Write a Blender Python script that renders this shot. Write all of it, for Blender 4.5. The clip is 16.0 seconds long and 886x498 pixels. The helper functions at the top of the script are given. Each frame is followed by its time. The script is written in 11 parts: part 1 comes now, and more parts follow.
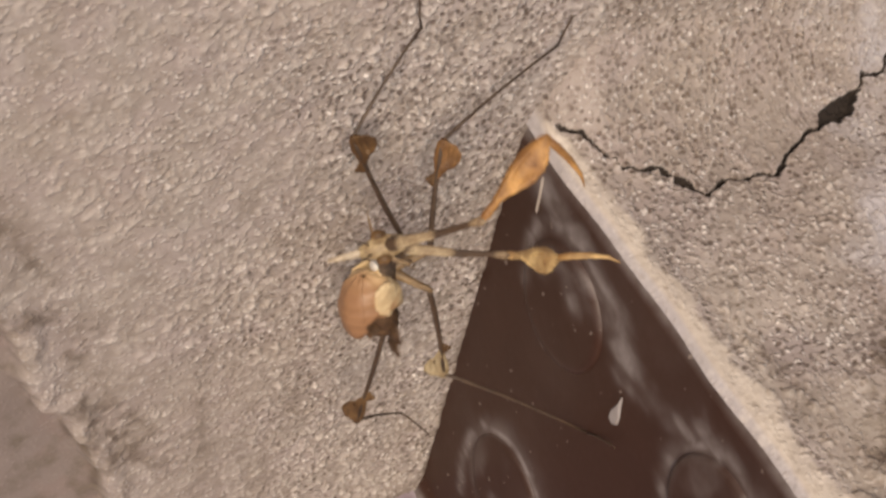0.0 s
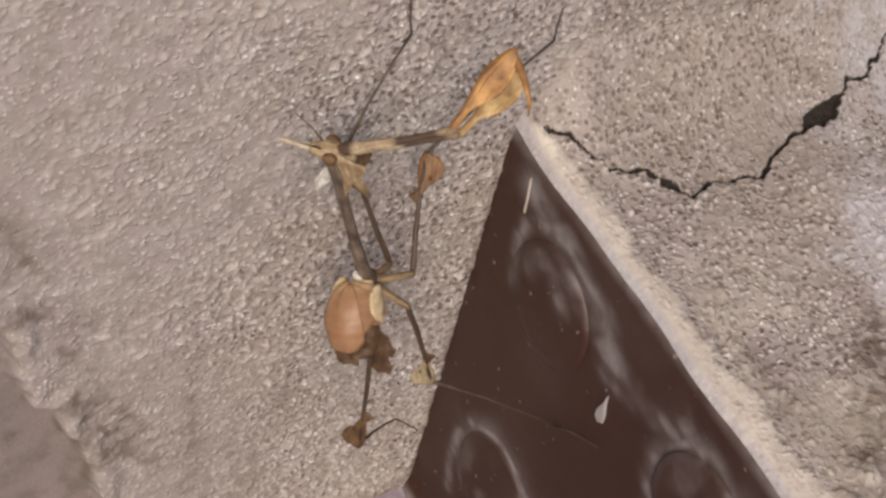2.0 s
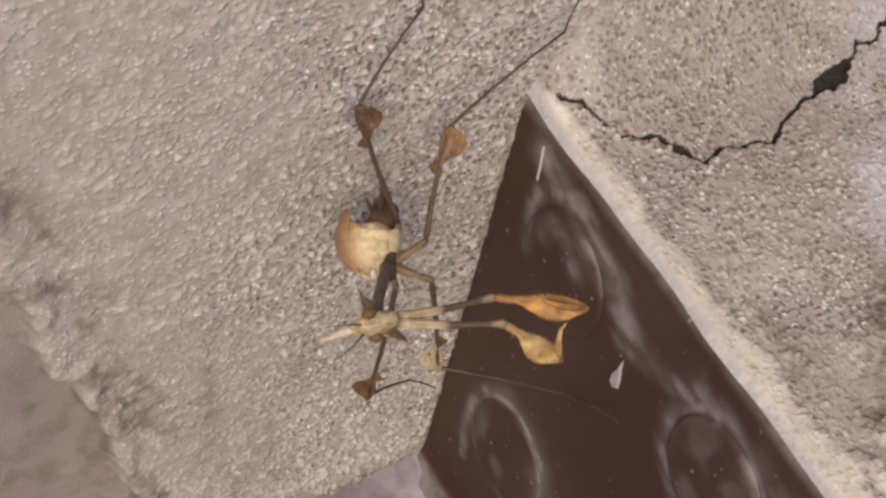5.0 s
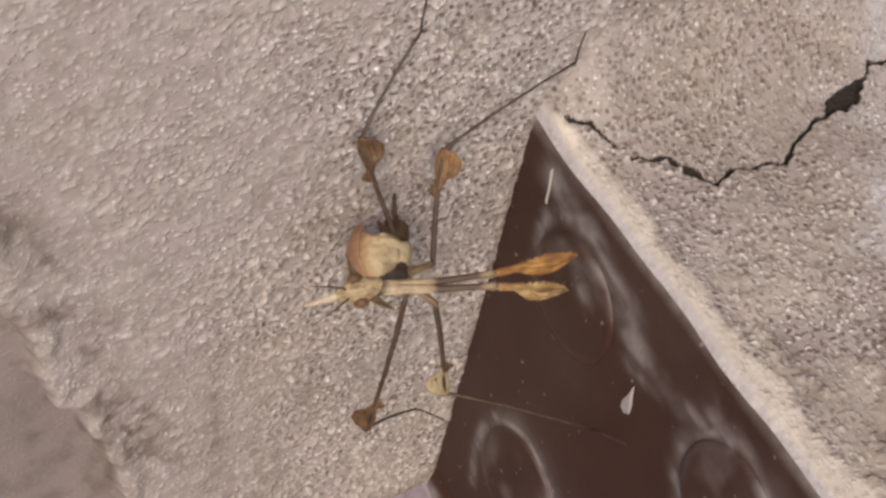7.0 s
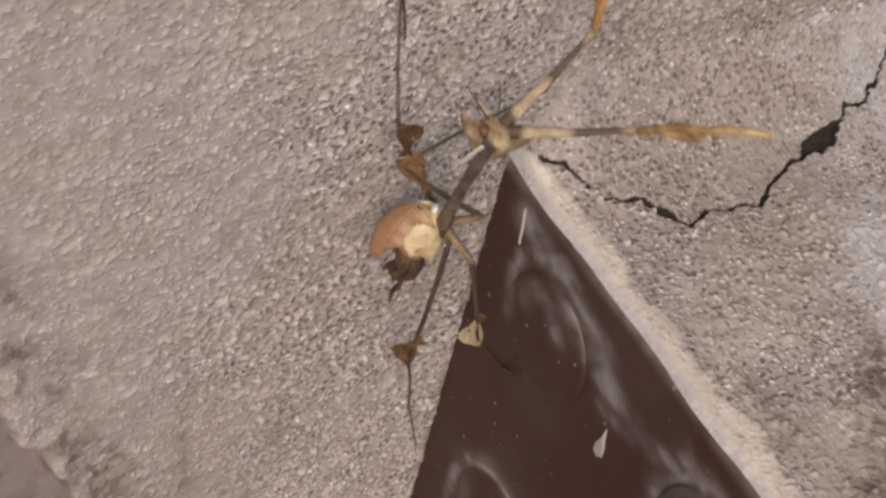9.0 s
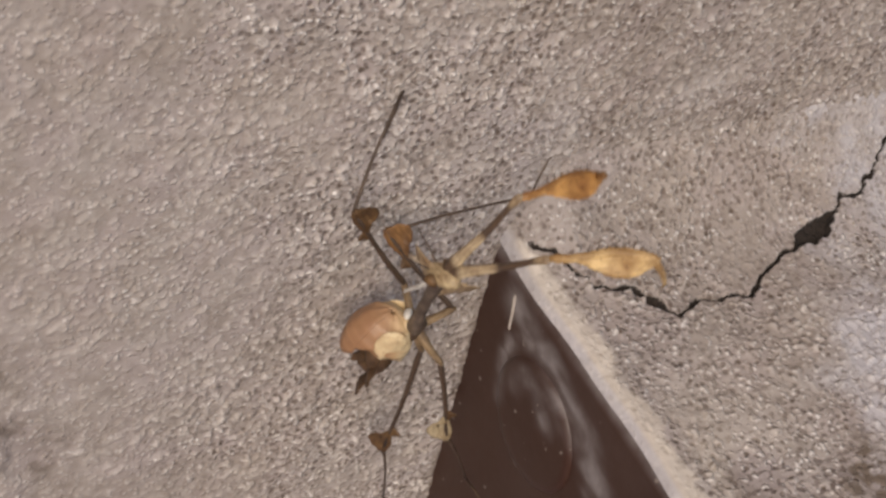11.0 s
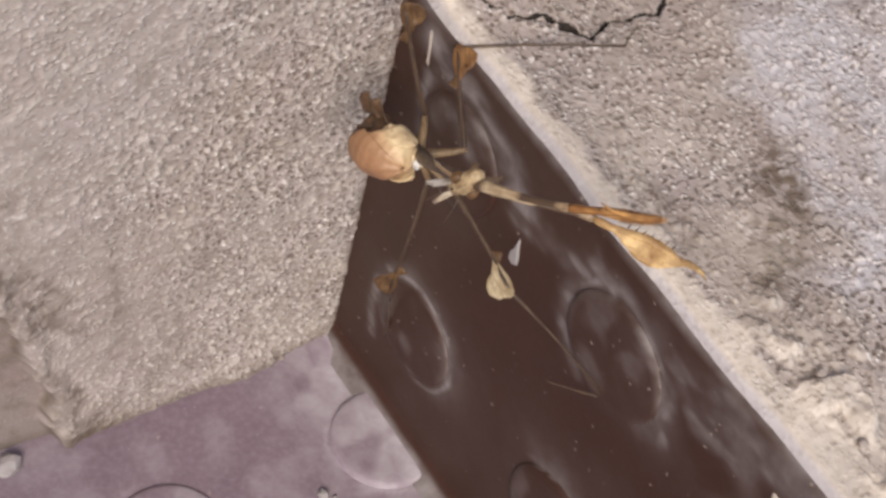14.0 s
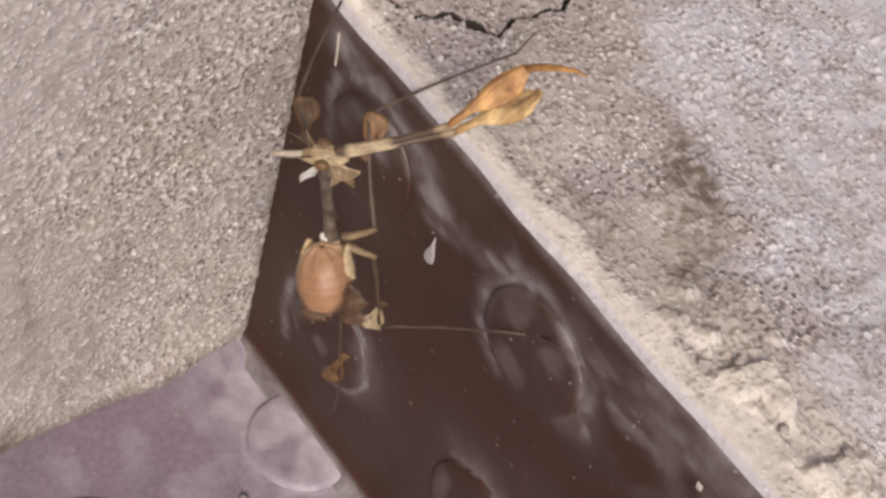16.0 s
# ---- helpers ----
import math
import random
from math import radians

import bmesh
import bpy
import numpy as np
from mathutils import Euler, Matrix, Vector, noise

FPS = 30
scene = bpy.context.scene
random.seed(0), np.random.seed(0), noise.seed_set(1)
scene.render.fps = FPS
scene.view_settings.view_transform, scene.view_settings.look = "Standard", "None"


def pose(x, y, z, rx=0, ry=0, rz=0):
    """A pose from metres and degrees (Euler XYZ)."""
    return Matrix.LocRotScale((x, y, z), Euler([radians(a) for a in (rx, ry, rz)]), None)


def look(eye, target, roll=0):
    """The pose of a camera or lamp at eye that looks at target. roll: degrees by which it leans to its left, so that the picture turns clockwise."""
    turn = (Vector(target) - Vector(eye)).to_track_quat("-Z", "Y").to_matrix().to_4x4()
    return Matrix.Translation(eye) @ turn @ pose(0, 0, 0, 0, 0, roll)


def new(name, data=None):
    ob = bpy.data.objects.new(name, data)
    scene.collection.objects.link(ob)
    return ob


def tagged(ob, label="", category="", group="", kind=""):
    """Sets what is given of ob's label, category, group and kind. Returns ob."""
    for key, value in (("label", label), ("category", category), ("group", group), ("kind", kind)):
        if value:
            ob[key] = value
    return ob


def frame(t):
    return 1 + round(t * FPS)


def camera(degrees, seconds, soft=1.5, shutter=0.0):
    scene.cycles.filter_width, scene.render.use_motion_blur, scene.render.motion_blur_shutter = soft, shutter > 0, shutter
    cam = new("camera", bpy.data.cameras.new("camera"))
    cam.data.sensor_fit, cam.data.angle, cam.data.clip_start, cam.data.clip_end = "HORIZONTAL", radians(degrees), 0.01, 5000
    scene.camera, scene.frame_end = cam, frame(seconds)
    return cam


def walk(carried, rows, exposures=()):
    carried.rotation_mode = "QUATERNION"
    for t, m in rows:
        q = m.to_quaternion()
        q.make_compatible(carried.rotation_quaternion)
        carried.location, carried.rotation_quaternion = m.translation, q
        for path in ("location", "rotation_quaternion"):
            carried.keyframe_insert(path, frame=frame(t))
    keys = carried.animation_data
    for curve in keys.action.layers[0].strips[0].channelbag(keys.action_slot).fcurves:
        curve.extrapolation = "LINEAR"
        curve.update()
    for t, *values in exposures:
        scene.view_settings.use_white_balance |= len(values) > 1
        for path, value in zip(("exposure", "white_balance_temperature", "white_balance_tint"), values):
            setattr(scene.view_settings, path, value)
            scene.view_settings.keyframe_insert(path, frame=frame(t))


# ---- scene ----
EXPOSURES = [(0.0, 0.05, 7100, 12), (0.5, -0.05, 7000, 12), (1.0, -0.14, 6750, 11), (1.5, -0.07, 6570, 10), (2.0, 0.02, 6450, 10), (4.0, 0.08, 6450, 10), (7.2, 0.10, 6450, 10), (8.0, -0.08, 6450, 10), (9.0, -0.07, 6450, 10), (9.5, 0.0, 6450, 10), (12.0, -0.2, 6430, 10), (12.5, -0.22, 6390, 10), (13.0, -0.06, 6330, 10), (14.5, 0.3, 6150, 10), (16.0, 0.3, 6150, 10)]
cam = camera(29.90, 16.0, soft=2.8, shutter=0.5)
walk(cam, [
    (0.0, pose(-0.19238, -0.22126, 0.40671, 42.978, -10.105, -27.865)),
    (0.5, pose(-0.19270, -0.22245, 0.40833, 43.718, -10.352, -27.936)),
    (1.0, pose(-0.19360, -0.22300, 0.40911, 43.570, -10.595, -28.028)),
    (1.5, pose(-0.19423, -0.22355, 0.40984, 43.264, -10.655, -27.972)),
    (2.0, pose(-0.19473, -0.22364, 0.41041, 42.934, -10.639, -27.908)),
    (2.5, pose(-0.19540, -0.22316, 0.41084, 42.615, -10.663, -27.889)),
    (3.0, pose(-0.19605, -0.22390, 0.41073, 42.526, -10.535, -27.918)),
    (3.5, pose(-0.19702, -0.22306, 0.41128, 42.230, -10.488, -28.075)),
    (4.0, pose(-0.19770, -0.22336, 0.41132, 42.070, -10.362, -28.193)),
    (6.3, pose(-0.19860, -0.22468, 0.40949, 42.205, -9.798, -28.503)),
    (7.0, pose(-0.19553, -0.22291, 0.40685, 43.048, -9.584, -28.295)),
    (7.5, pose(-0.19388, -0.22146, 0.40533, 43.597, -9.573, -28.332)),
    (8.0, pose(-0.19260, -0.22136, 0.40439, 43.933, -9.687, -28.362)),
    (8.5, pose(-0.19183, -0.22132, 0.40464, 44.044, -9.940, -28.394)),
    (9.0, pose(-0.19129, -0.22097, 0.40503, 44.273, -10.316, -28.407)),
    (9.5, pose(-0.19097, -0.22116, 0.40525, 45.074, -10.741, -28.261)),
    (11.8, pose(-0.17753, -0.22364, 0.41437, 45.900, -9.918, -26.214)),
    (12.0, pose(-0.17847, -0.22401, 0.41352, 45.292, -9.821, -26.515)),
    (12.5, pose(-0.18202, -0.22297, 0.41598, 42.320, -9.512, -27.615)),
    (13.0, pose(-0.18701, -0.22264, 0.41735, 40.117, -9.414, -29.127)),
    (13.5, pose(-0.19108, -0.22325, 0.41996, 38.527, -9.611, -30.706)),
    (14.0, pose(-0.19504, -0.22266, 0.42185, 37.610, -10.296, -32.844)),
    (14.5, pose(-0.19811, -0.22217, 0.42379, 37.142, -11.131, -35.113)),
    (15.0, pose(-0.19796, -0.22065, 0.42549, 36.832, -11.562, -36.986)),
    (15.5, pose(-0.19810, -0.21889, 0.42431, 37.159, -11.537, -37.770)),
    (16.0, pose(-0.19816, -0.21737, 0.42244, 37.961, -11.904, -36.872)),
], exposures=EXPOSURES)

# ---- world and sun ----
H = 0.15            # rise of the step
FIL = 0.03          # radius of the cement fillet between wall and upper tread
world = bpy.data.worlds.new("sky")
scene.world = world
world.use_nodes = True
wn = world.node_tree
wn.nodes.clear()
sky = wn.nodes.new("ShaderNodeTexSky")
sky.sky_type = "NISHITA"
sky.sun_disc = False
sky.sun_elevation = radians(39)
sky.sun_rotation = radians(215)
bg = wn.nodes.new("ShaderNodeBackground")
bg.inputs["Strength"].default_value = 0.095
wo = wn.nodes.new("ShaderNodeOutputWorld")
wn.links.new(sky.outputs[0], bg.inputs[0])
wn.links.new(bg.outputs[0], wo.inputs[0])
sun = new("sun", bpy.data.lights.new("sun", "SUN"))
sun.data.energy = 3.1
sun.data.angle = radians(24)
sun.data.color = (1.0, 0.86, 0.70)
sun.matrix_world = look((-0.7, -1.0, 1.0), (0, 0, 0))

# ---- materials ----


class Mat:
    """A node material with short calls for the usual nodes."""

    def __init__(self, name, rough=0.8):
        self.m = bpy.data.materials.new(name)
        self.m.use_nodes = True
        self.t = self.m.node_tree
        self.b = self.t.nodes["Principled BSDF"]
        self.b.inputs["Roughness"].default_value = rough
        self.co = self.t.nodes.new("ShaderNodeTexCoord").outputs["Object"]

    def node(self, kind, **ins):
        n = self.t.nodes.new(kind)
        for k, v in ins.items():
            key = int(k[1:]) if k[0] == "i" and k[1:].isdigit() else k
            if isinstance(v, bpy.types.NodeSocket):
                self.t.links.new(v, n.inputs[key])
            else:
                n.inputs[key].default_value = v
        return n

    def noise(self, scale, detail=3.0, rough=0.55, co=None):
        return self.node("ShaderNodeTexNoise", Vector=co or self.co, Scale=scale, Detail=detail, Roughness=rough).outputs["Fac"]

    def ramp(self, fac, stops):
        n = self.node("ShaderNodeValToRGB", Fac=fac)
        el = n.color_ramp.elements
        while len(el) < len(stops):
            el.new(0.5)
        for e, (p, c) in zip(el, stops):
            e.position = p
            e.color = (*c, 1) if len(c) == 3 else c
        return n.outputs["Color"]

    def mix(self, fac, a, b, mode="MIX"):
        n = self.t.nodes.new("ShaderNodeMix")
        n.data_type = "RGBA"
        n.blend_type = mode
        for s, v in ((n.inputs[0], fac), (n.inputs[6], a), (n.inputs[7], b)):
            if isinstance(v, bpy.types.NodeSocket):
                self.t.links.new(v, s)
            else:
                s.default_value = (*v, 1) if isinstance(v, tuple) and len(v) == 3 else v
        return n.outputs[2]

    def math(self, op, a, b=0.0):
        return self.node("ShaderNodeMath", i0=a, i1=b).outputs[0] if op == "ADD" else self._math(op, a, b)

    def _math(self, op, a, b):
        n = self.t.nodes.new("ShaderNodeMath")
        n.operation = op
        for s, v in ((n.inputs[0], a), (n.inputs[1], b)):
            if isinstance(v, bpy.types.NodeSocket):
                self.t.links.new(v, s)
            else:
                s.default_value = v
        return n.outputs[0]

    def attr(self, name):
        n = self.t.nodes.new("ShaderNodeAttribute")
        n.attribute_name = name
        return n.outputs["Fac"]

    def color(self, c):
        self.t.links.new(c, self.b.inputs["Base Color"])
        return self

    def rough(self, fac, lo, hi):
        n = self.t.nodes.new("ShaderNodeMapRange")
        self.t.links.new(fac, n.inputs[0])
        n.inputs[3].default_value, n.inputs[4].default_value = lo, hi
        self.t.links.new(n.outputs[0], self.b.inputs["Roughness"])
        return self

    def bump(self, h, strength=0.5, dist=0.001):
        n = self.node("ShaderNodeBump", Height=h, Strength=strength, Distance=dist)
        self.t.links.new(n.outputs[0], self.b.inputs["Normal"])
        return self


def plaster_material():
    """Sand-and-cement render: warm grey paste, pale and dark sand grains, pits, damp stains with painted shade, a pale
    grey film with sky light in its colour, pale cement smears, an older smooth coat.
    """
    k = Mat("cement_plaster", 0.92)
    patch = k.math("MULTIPLY", k.ramp(k.noise(38, 3), [(0.32, (0.4, 0.4, 0.4)), (0.58, (1, 1, 1))]), k.attr("sand"))
    v = k.node("ShaderNodeTexVoronoi", Vector=k.co, Scale=700.0)
    pick = k.node("ShaderNodeSeparateColor", Color=v.outputs["Color"])
    coarse = k.noise(400, 1.0, 0.5)
    lump = k.math("ADD", k.math("SUBTRACT", 0.78, v.outputs["Distance"]), k.math("MULTIPLY", k.math("SUBTRACT", k.noise(850, 1.0, 0.5), 0.5), 1.1))
    keep = k.ramp(pick.outputs[0], [(0.18, (0, 0, 0)), (0.36, (1, 1, 1))])
    grain = k.math("MULTIPLY", k.math("MULTIPLY", k.ramp(lump, [(0.30, (0, 0, 0)), (0.62, (1, 1, 1))]), keep), patch)
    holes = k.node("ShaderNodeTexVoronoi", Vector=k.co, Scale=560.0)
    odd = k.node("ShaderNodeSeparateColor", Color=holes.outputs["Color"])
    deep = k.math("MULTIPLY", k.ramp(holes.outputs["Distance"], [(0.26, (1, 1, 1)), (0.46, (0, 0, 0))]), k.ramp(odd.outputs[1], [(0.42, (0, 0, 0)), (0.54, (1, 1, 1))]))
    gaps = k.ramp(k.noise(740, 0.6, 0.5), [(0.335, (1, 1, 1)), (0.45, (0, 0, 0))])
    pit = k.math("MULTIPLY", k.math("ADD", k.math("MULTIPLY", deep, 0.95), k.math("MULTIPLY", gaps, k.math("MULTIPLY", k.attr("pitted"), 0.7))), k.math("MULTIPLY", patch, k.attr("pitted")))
    dust = k.noise(1900, 2)
    mid = k.noise(150, 4)
    big = k.noise(16, 4)
    c = k.mix(k.ramp(mid, [(0.3, (0, 0, 0)), (0.7, (1, 1, 1))]), (0.311, 0.265, 0.239), (0.437, 0.388, 0.359))
    c = k.mix(k.math("MULTIPLY", k.ramp(k.noise(75, 3), [(0.42, (0, 0, 0)), (0.66, (1, 1, 1))]), 0.5), c, (0.40, 0.335, 0.335))
    c = k.mix(k.math("MULTIPLY", k.ramp(dust, [(0.3, (0, 0, 0)), (0.7, (1, 1, 1))]), 0.2), c, (0.24, 0.19, 0.16))
    c = k.mix(k.math("MULTIPLY", k.attr("sky_grey"), 0.8), c, k.mix(mid, (0.40, 0.378, 0.405), (0.62, 0.605, 0.648)))
    c = k.mix(k.math("MULTIPLY", k.attr("grain"), 0.5), c, (0.74, 0.69, 0.65))
    c = k.mix(k.math("MULTIPLY", grain, 0.95), c, k.mix(k.ramp(pick.outputs[2], [(0.35, (0, 0, 0)), (0.65, (1, 1, 1))]), (0.44, 0.38, 0.335), (0.80, 0.75, 0.72)))
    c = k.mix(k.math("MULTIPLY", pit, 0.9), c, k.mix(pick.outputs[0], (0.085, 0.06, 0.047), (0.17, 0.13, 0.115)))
    c = k.mix(k.math("MULTIPLY", k.ramp(big, [(0.46, (0, 0, 0)), (0.72, (1, 1, 1))]), 0.22), c, (0.29, 0.215, 0.15))
    c = k.mix(k.attr("stain_shade"), c, k.mix(mid, (0.085, 0.063, 0.049), (0.20, 0.152, 0.118)))
    pale = k.mix(k.noise(300, 5), (0.47, 0.40, 0.335), (0.80, 0.73, 0.655))
    pale = k.mix(k.math("MULTIPLY", pit, 0.3), pale, (0.26, 0.19, 0.13))
    c = k.mix(k.attr("pale"), c, pale)
    old = k.mix(k.noise(90, 4), (0.195, 0.158, 0.146), (0.30, 0.252, 0.236))
    old = k.mix(k.math("MULTIPLY", grain, 0.25), old, (0.5, 0.44, 0.41))
    old = k.mix(k.ramp(k.noise(55, 3), [(0.54, (0, 0, 0)), (0.70, (0.3, 0.3, 0.3))]), old, (0.28, 0.18, 0.165))
    old = k.mix(k.ramp(k.noise(120, 4), [(0.5, (0, 0, 0)), (0.68, (0.6, 0.6, 0.6))]), old, (0.13, 0.105, 0.075))
    old = k.mix(k.math("MULTIPLY", k.attr("stain_shade"), 0.9), old, k.mix(mid, (0.07, 0.055, 0.042), (0.17, 0.13, 0.10)))
    c = k.mix(k.attr("old"), c, old)
    gap = k.math("ADD", k.attr("crack"), k.math("MULTIPLY", k.math("SUBTRACT", k.noise(700, 2), 0.5), 0.5))
    c = k.mix(k.ramp(gap, [(0.42, (0, 0, 0)), (0.56, (1, 1, 1))]), c, k.mix(coarse, (0.012, 0.009, 0.007), (0.038, 0.026, 0.020)))
    k.color(c)
    h = k.math("ADD", grain, k.math("ADD", k.math("MULTIPLY", pit, -0.35), k.math("MULTIPLY", dust, 0.12)))
    soft = k.math("SUBTRACT", 1.0, k.math("MULTIPLY", k.math("ADD", k.math("MULTIPLY", k.attr("old"), 0.6), k.attr("pale")), 0.7))
    return k.bump(k.math("MULTIPLY", h, soft), 0.62, 0.0008).m


def smooth_plaster_material():
    k = Mat("old_plaster", 0.9)
    c = k.ramp(k.noise(120, 4), [(0.3, (0.22, 0.17, 0.15)), (0.7, (0.36, 0.29, 0.26))])
    c = k.mix(k.ramp(k.noise(35, 3), [(0.5, (0, 0, 0)), (0.7, (0.5, 0.5, 0.5))]), c, (0.34, 0.24, 0.22))
    k.color(c)
    return k.bump(k.noise(500, 3), 0.4, 0.0006).m


def rubber_material(name, dark, lite, dust_col, rough=0.42, film=0.015):
    """Brown studded rubber sheet with grey dust where the dust attribute is high."""
    k = Mat(name, rough)
    c = k.mix(k.noise(60, 4), dark, lite)
    speck = k.ramp(k.noise(420, 1), [(0.745, (0, 0, 0)), (0.77, (1, 1, 1))])
    smear = k.noise(140, 5)
    d = k.math("MULTIPLY", k.attr("dust"), k.ramp(smear, [(0.25, (0.25, 0.25, 0.25)), (0.65, (1, 1, 1))]))
    c = k.mix(k.math("MULTIPLY", k.ramp(k.noise(480, 4, 0.65), [(0.42, (0, 0, 0)), (0.7, (1, 1, 1))]), film), c, dust_col)
    c = k.mix(d, c, dust_col)
    c = k.mix(k.math("MULTIPLY", speck, 0.45), c, (0.42, 0.36, 0.32))
    k.color(c)
    k.rough(d, rough, 0.9)
    k.b.inputs["Specular IOR Level"].default_value = 0.27
    return k.bump(k.math("ADD", k.math("MULTIPLY", smear, 0.6), k.math("MULTIPLY", d, 0.5)), 0.25, 0.0005).m


PLASTER = plaster_material()
OLD_PLASTER = smooth_plaster_material()
RISER_RUBBER_SHADED = rubber_material("brown_rubber_riser_shaded", (0.040, 0.0172, 0.0116), (0.056, 0.0260, 0.0178), (0.46, 0.43, 0.435), 0.42, 0.008)
TREAD_RUBBER_SKYLIT = rubber_material("brown_rubber_tread_skylit", (0.160, 0.112, 0.142), (0.250, 0.188, 0.222), (0.50, 0.46, 0.50), 0.5, 0.16)

# ---- relief ----
rng = np.random.RandomState(7)
LATTICE = rng.rand(64, 64, 64).astype(np.float32)

TURN = np.array(Euler((0.6, 0.9, 0.4)).to_matrix())


def field(p, cell, shift=0.0):
    """Smooth value noise in 0..1 at the points p, with cells of that size in metres."""
    q = (p @ TURN) / cell + shift + 1000.0
    i = np.floor(q).astype(int)
    f = q - i
    f = f * f * (3 - 2 * f)
    out = 0
    for dx in (0, 1):
        for dy in (0, 1):
            for dz in (0, 1):
                w = (f[:, 0] if dx else 1 - f[:, 0]) * (f[:, 1] if dy else 1 - f[:, 1]) * (f[:, 2] if dz else 1 - f[:, 2])
                out = out + w * LATTICE[(i[:, 0] + dx) % 64, (i[:, 1] + dy) % 64, (i[:, 2] + dz) % 64]
    return out


def grains(p):
    """Sand grains, 0..1: sparse round bumps, with patches that are smoother."""
    g = field(p, 0.0017, 3.3)
    f = field(p, 0.0011, 9.4)
    rough = 0.45 + 0.55 * smooth(field(p, 0.02, 5.9), 0.3, 0.65)
    return (np.clip((g - 0.58) * 3.0, 0, 1) * 0.7 + np.clip((f - 0.55) * 2.4, 0, 1) * 0.6) * rough


DICE = rng.rand(4, 96, 96).astype(np.float32)


def nubs(a, b, cell, share):
    """Round grains of sand proud of the paste, 0..1: one at most in each cell of that size, in that share of the cells."""
    q = np.stack([a, b, 0 * a], 1)
    a, b = a + (field(q, 0.0011, 3.1) - 0.5) * 0.0009, b + (field(q, 0.0011, 6.3) - 0.5) * 0.0009
    i, j = np.floor(a / cell).astype(int), np.floor(b / cell).astype(int)
    out = np.zeros(len(a))
    for di in (-1, 0, 1):
        for dj in (-1, 0, 1):
            r = DICE[:, (i + di) % 96, (j + dj) % 96]
            ca, cb = (i + di + 0.15 + 0.7 * r[0]) * cell, (j + dj + 0.15 + 0.7 * r[1]) * cell
            size = cell * (0.14 + 0.24 * r[2] ** 2)
            dome = np.clip(1 - ((a - ca) ** 2 + (b - cb) ** 2) / size ** 2, 0, 1)
            out = np.maximum(out, np.sqrt(dome) * (0.35 + 0.65 * r[2]) * (r[3] < share))
    return out


def relief(p):
    """Height of the plaster's sandy surface, in metres."""
    near = smooth(np.abs(p[:, 0]), 0.002, 0.02)
    return ((field(p, 0.06) - 0.5) * 0.002 + (field(p, 0.014, 7.1) - 0.5) * 0.0008) * near + (field(p, 0.0042, 1.7) - 0.5) * 0.0006 + grains(p) * 0.0009 - 0.0015


def smooth(x, a, b):
    t = np.clip((x - a) / (b - a), 0, 1)
    return t * t * (3 - 2 * t)


def sheet(name, us, vs, place, material, attrs=()):
    """A grid mesh over us x vs; place(U, V) gives the points. attrs: name and a value a vertex."""
    U, V = np.meshgrid(us, vs, indexing="ij")
    U, V = U.ravel(), V.ravel()
    pts = place(U, V)
    nu, nv = len(us), len(vs)
    i = (np.arange(nu - 1)[:, None] * nv + np.arange(nv - 1)[None, :]).ravel()
    quads = np.stack([i, i + nv, i + nv + 1, i + 1], 1)
    me = bpy.data.meshes.new(name)
    me.from_pydata(pts.tolist(), [], quads.tolist())
    for key, fn in attrs:
        a = me.attributes.new(key, "FLOAT", "POINT")
        a.data.foreach_set("value", np.asarray(fn(pts, U, V), dtype=np.float32))
    me.polygons.foreach_set("use_smooth", np.ones(len(me.polygons), dtype=bool))
    me.materials.append(material)
    return new(name, me)


def steps(*parts):
    """Grid lines: (start, end, spacing) stretches joined."""
    out = []
    for a, b, s in parts:
        out += list(np.linspace(a, b, max(2, int(round(abs(b - a) / s)) + 1)))[:-1]
    return np.array(out + [parts[-1][1]])


def broken_edge(z, p):
    """x at which the rough coat of the wall breaks off."""
    x = np.interp(z, EDGE_Z, EDGE_X)
    return x + (field(p, 0.011, 5.0) - 0.5) * 0.009 + (field(p, 0.004, 2.0) - 0.5) * 0.004


EDGE_Z = [-0.05, 0.03, 0.045, 0.065, 0.08, 0.098, 0.112, 0.125, 0.14, 0.165, 0.19, 0.3]
EDGE_X = [-0.088, -0.095, -0.099, -0.104, -0.1105, -0.1175, -0.122, -0.126, -0.132, -0.140, -0.15, -0.19]


def wall_points(x, z):
    p = np.stack([x, np.zeros_like(x), z], 1)
    edge = broken_edge(z, p)
    coat = smooth(x, edge - 0.0015, edge + 0.0015)
    sandy = 0.25 + 0.75 * wall_sand(p, x, z)
    y = -(relief(p) * sandy + wall_nubs(p, x, z) * 0.0008 * smooth(np.abs(x), 0.0004, 0.004)) * coat + (1 - coat) * (0.006 + (field(p, 0.03, 9.0) - 0.5) * 0.003)
    rim = np.exp(-((x - edge - 0.004) / 0.004) ** 2) * 0.0015
    toe = 0.0034 * np.exp(-((x + 0.030) / 0.022) ** 2) * (0.7 + 0.6 * field(p, 0.012, 4.1)) * (1 - smooth(z, 0.0, 0.012))
    return np.stack([x, y - rim - toe, z], 1)


def wall_nubs(p, x, z):
    """Loose sand on the wall, thickest beside the step, sparse on the trowelled side."""
    thick = smooth(x + 0.05 * (field(p, 0.03, 1.1) - 0.5), -0.11, -0.045)
    return np.maximum(nubs(x, z, 0.0030, 0.45) * (0.4 + 0.6 * thick), nubs(x + 0.3, z + 0.7, 0.0021, 0.55) * thick)


def wall_old(p, x, z):
    e = broken_edge(z, np.stack([x, 0 * x, z], 1))
    return 1 - smooth(x, e - 0.001, e + 0.0012)


def wall_grain(p, x, z):
    q = np.stack([x, 0 * x, z], 1)
    return np.clip(0.6 * grains(q) + 0.9 * wall_nubs(q, x, z), 0, 1)


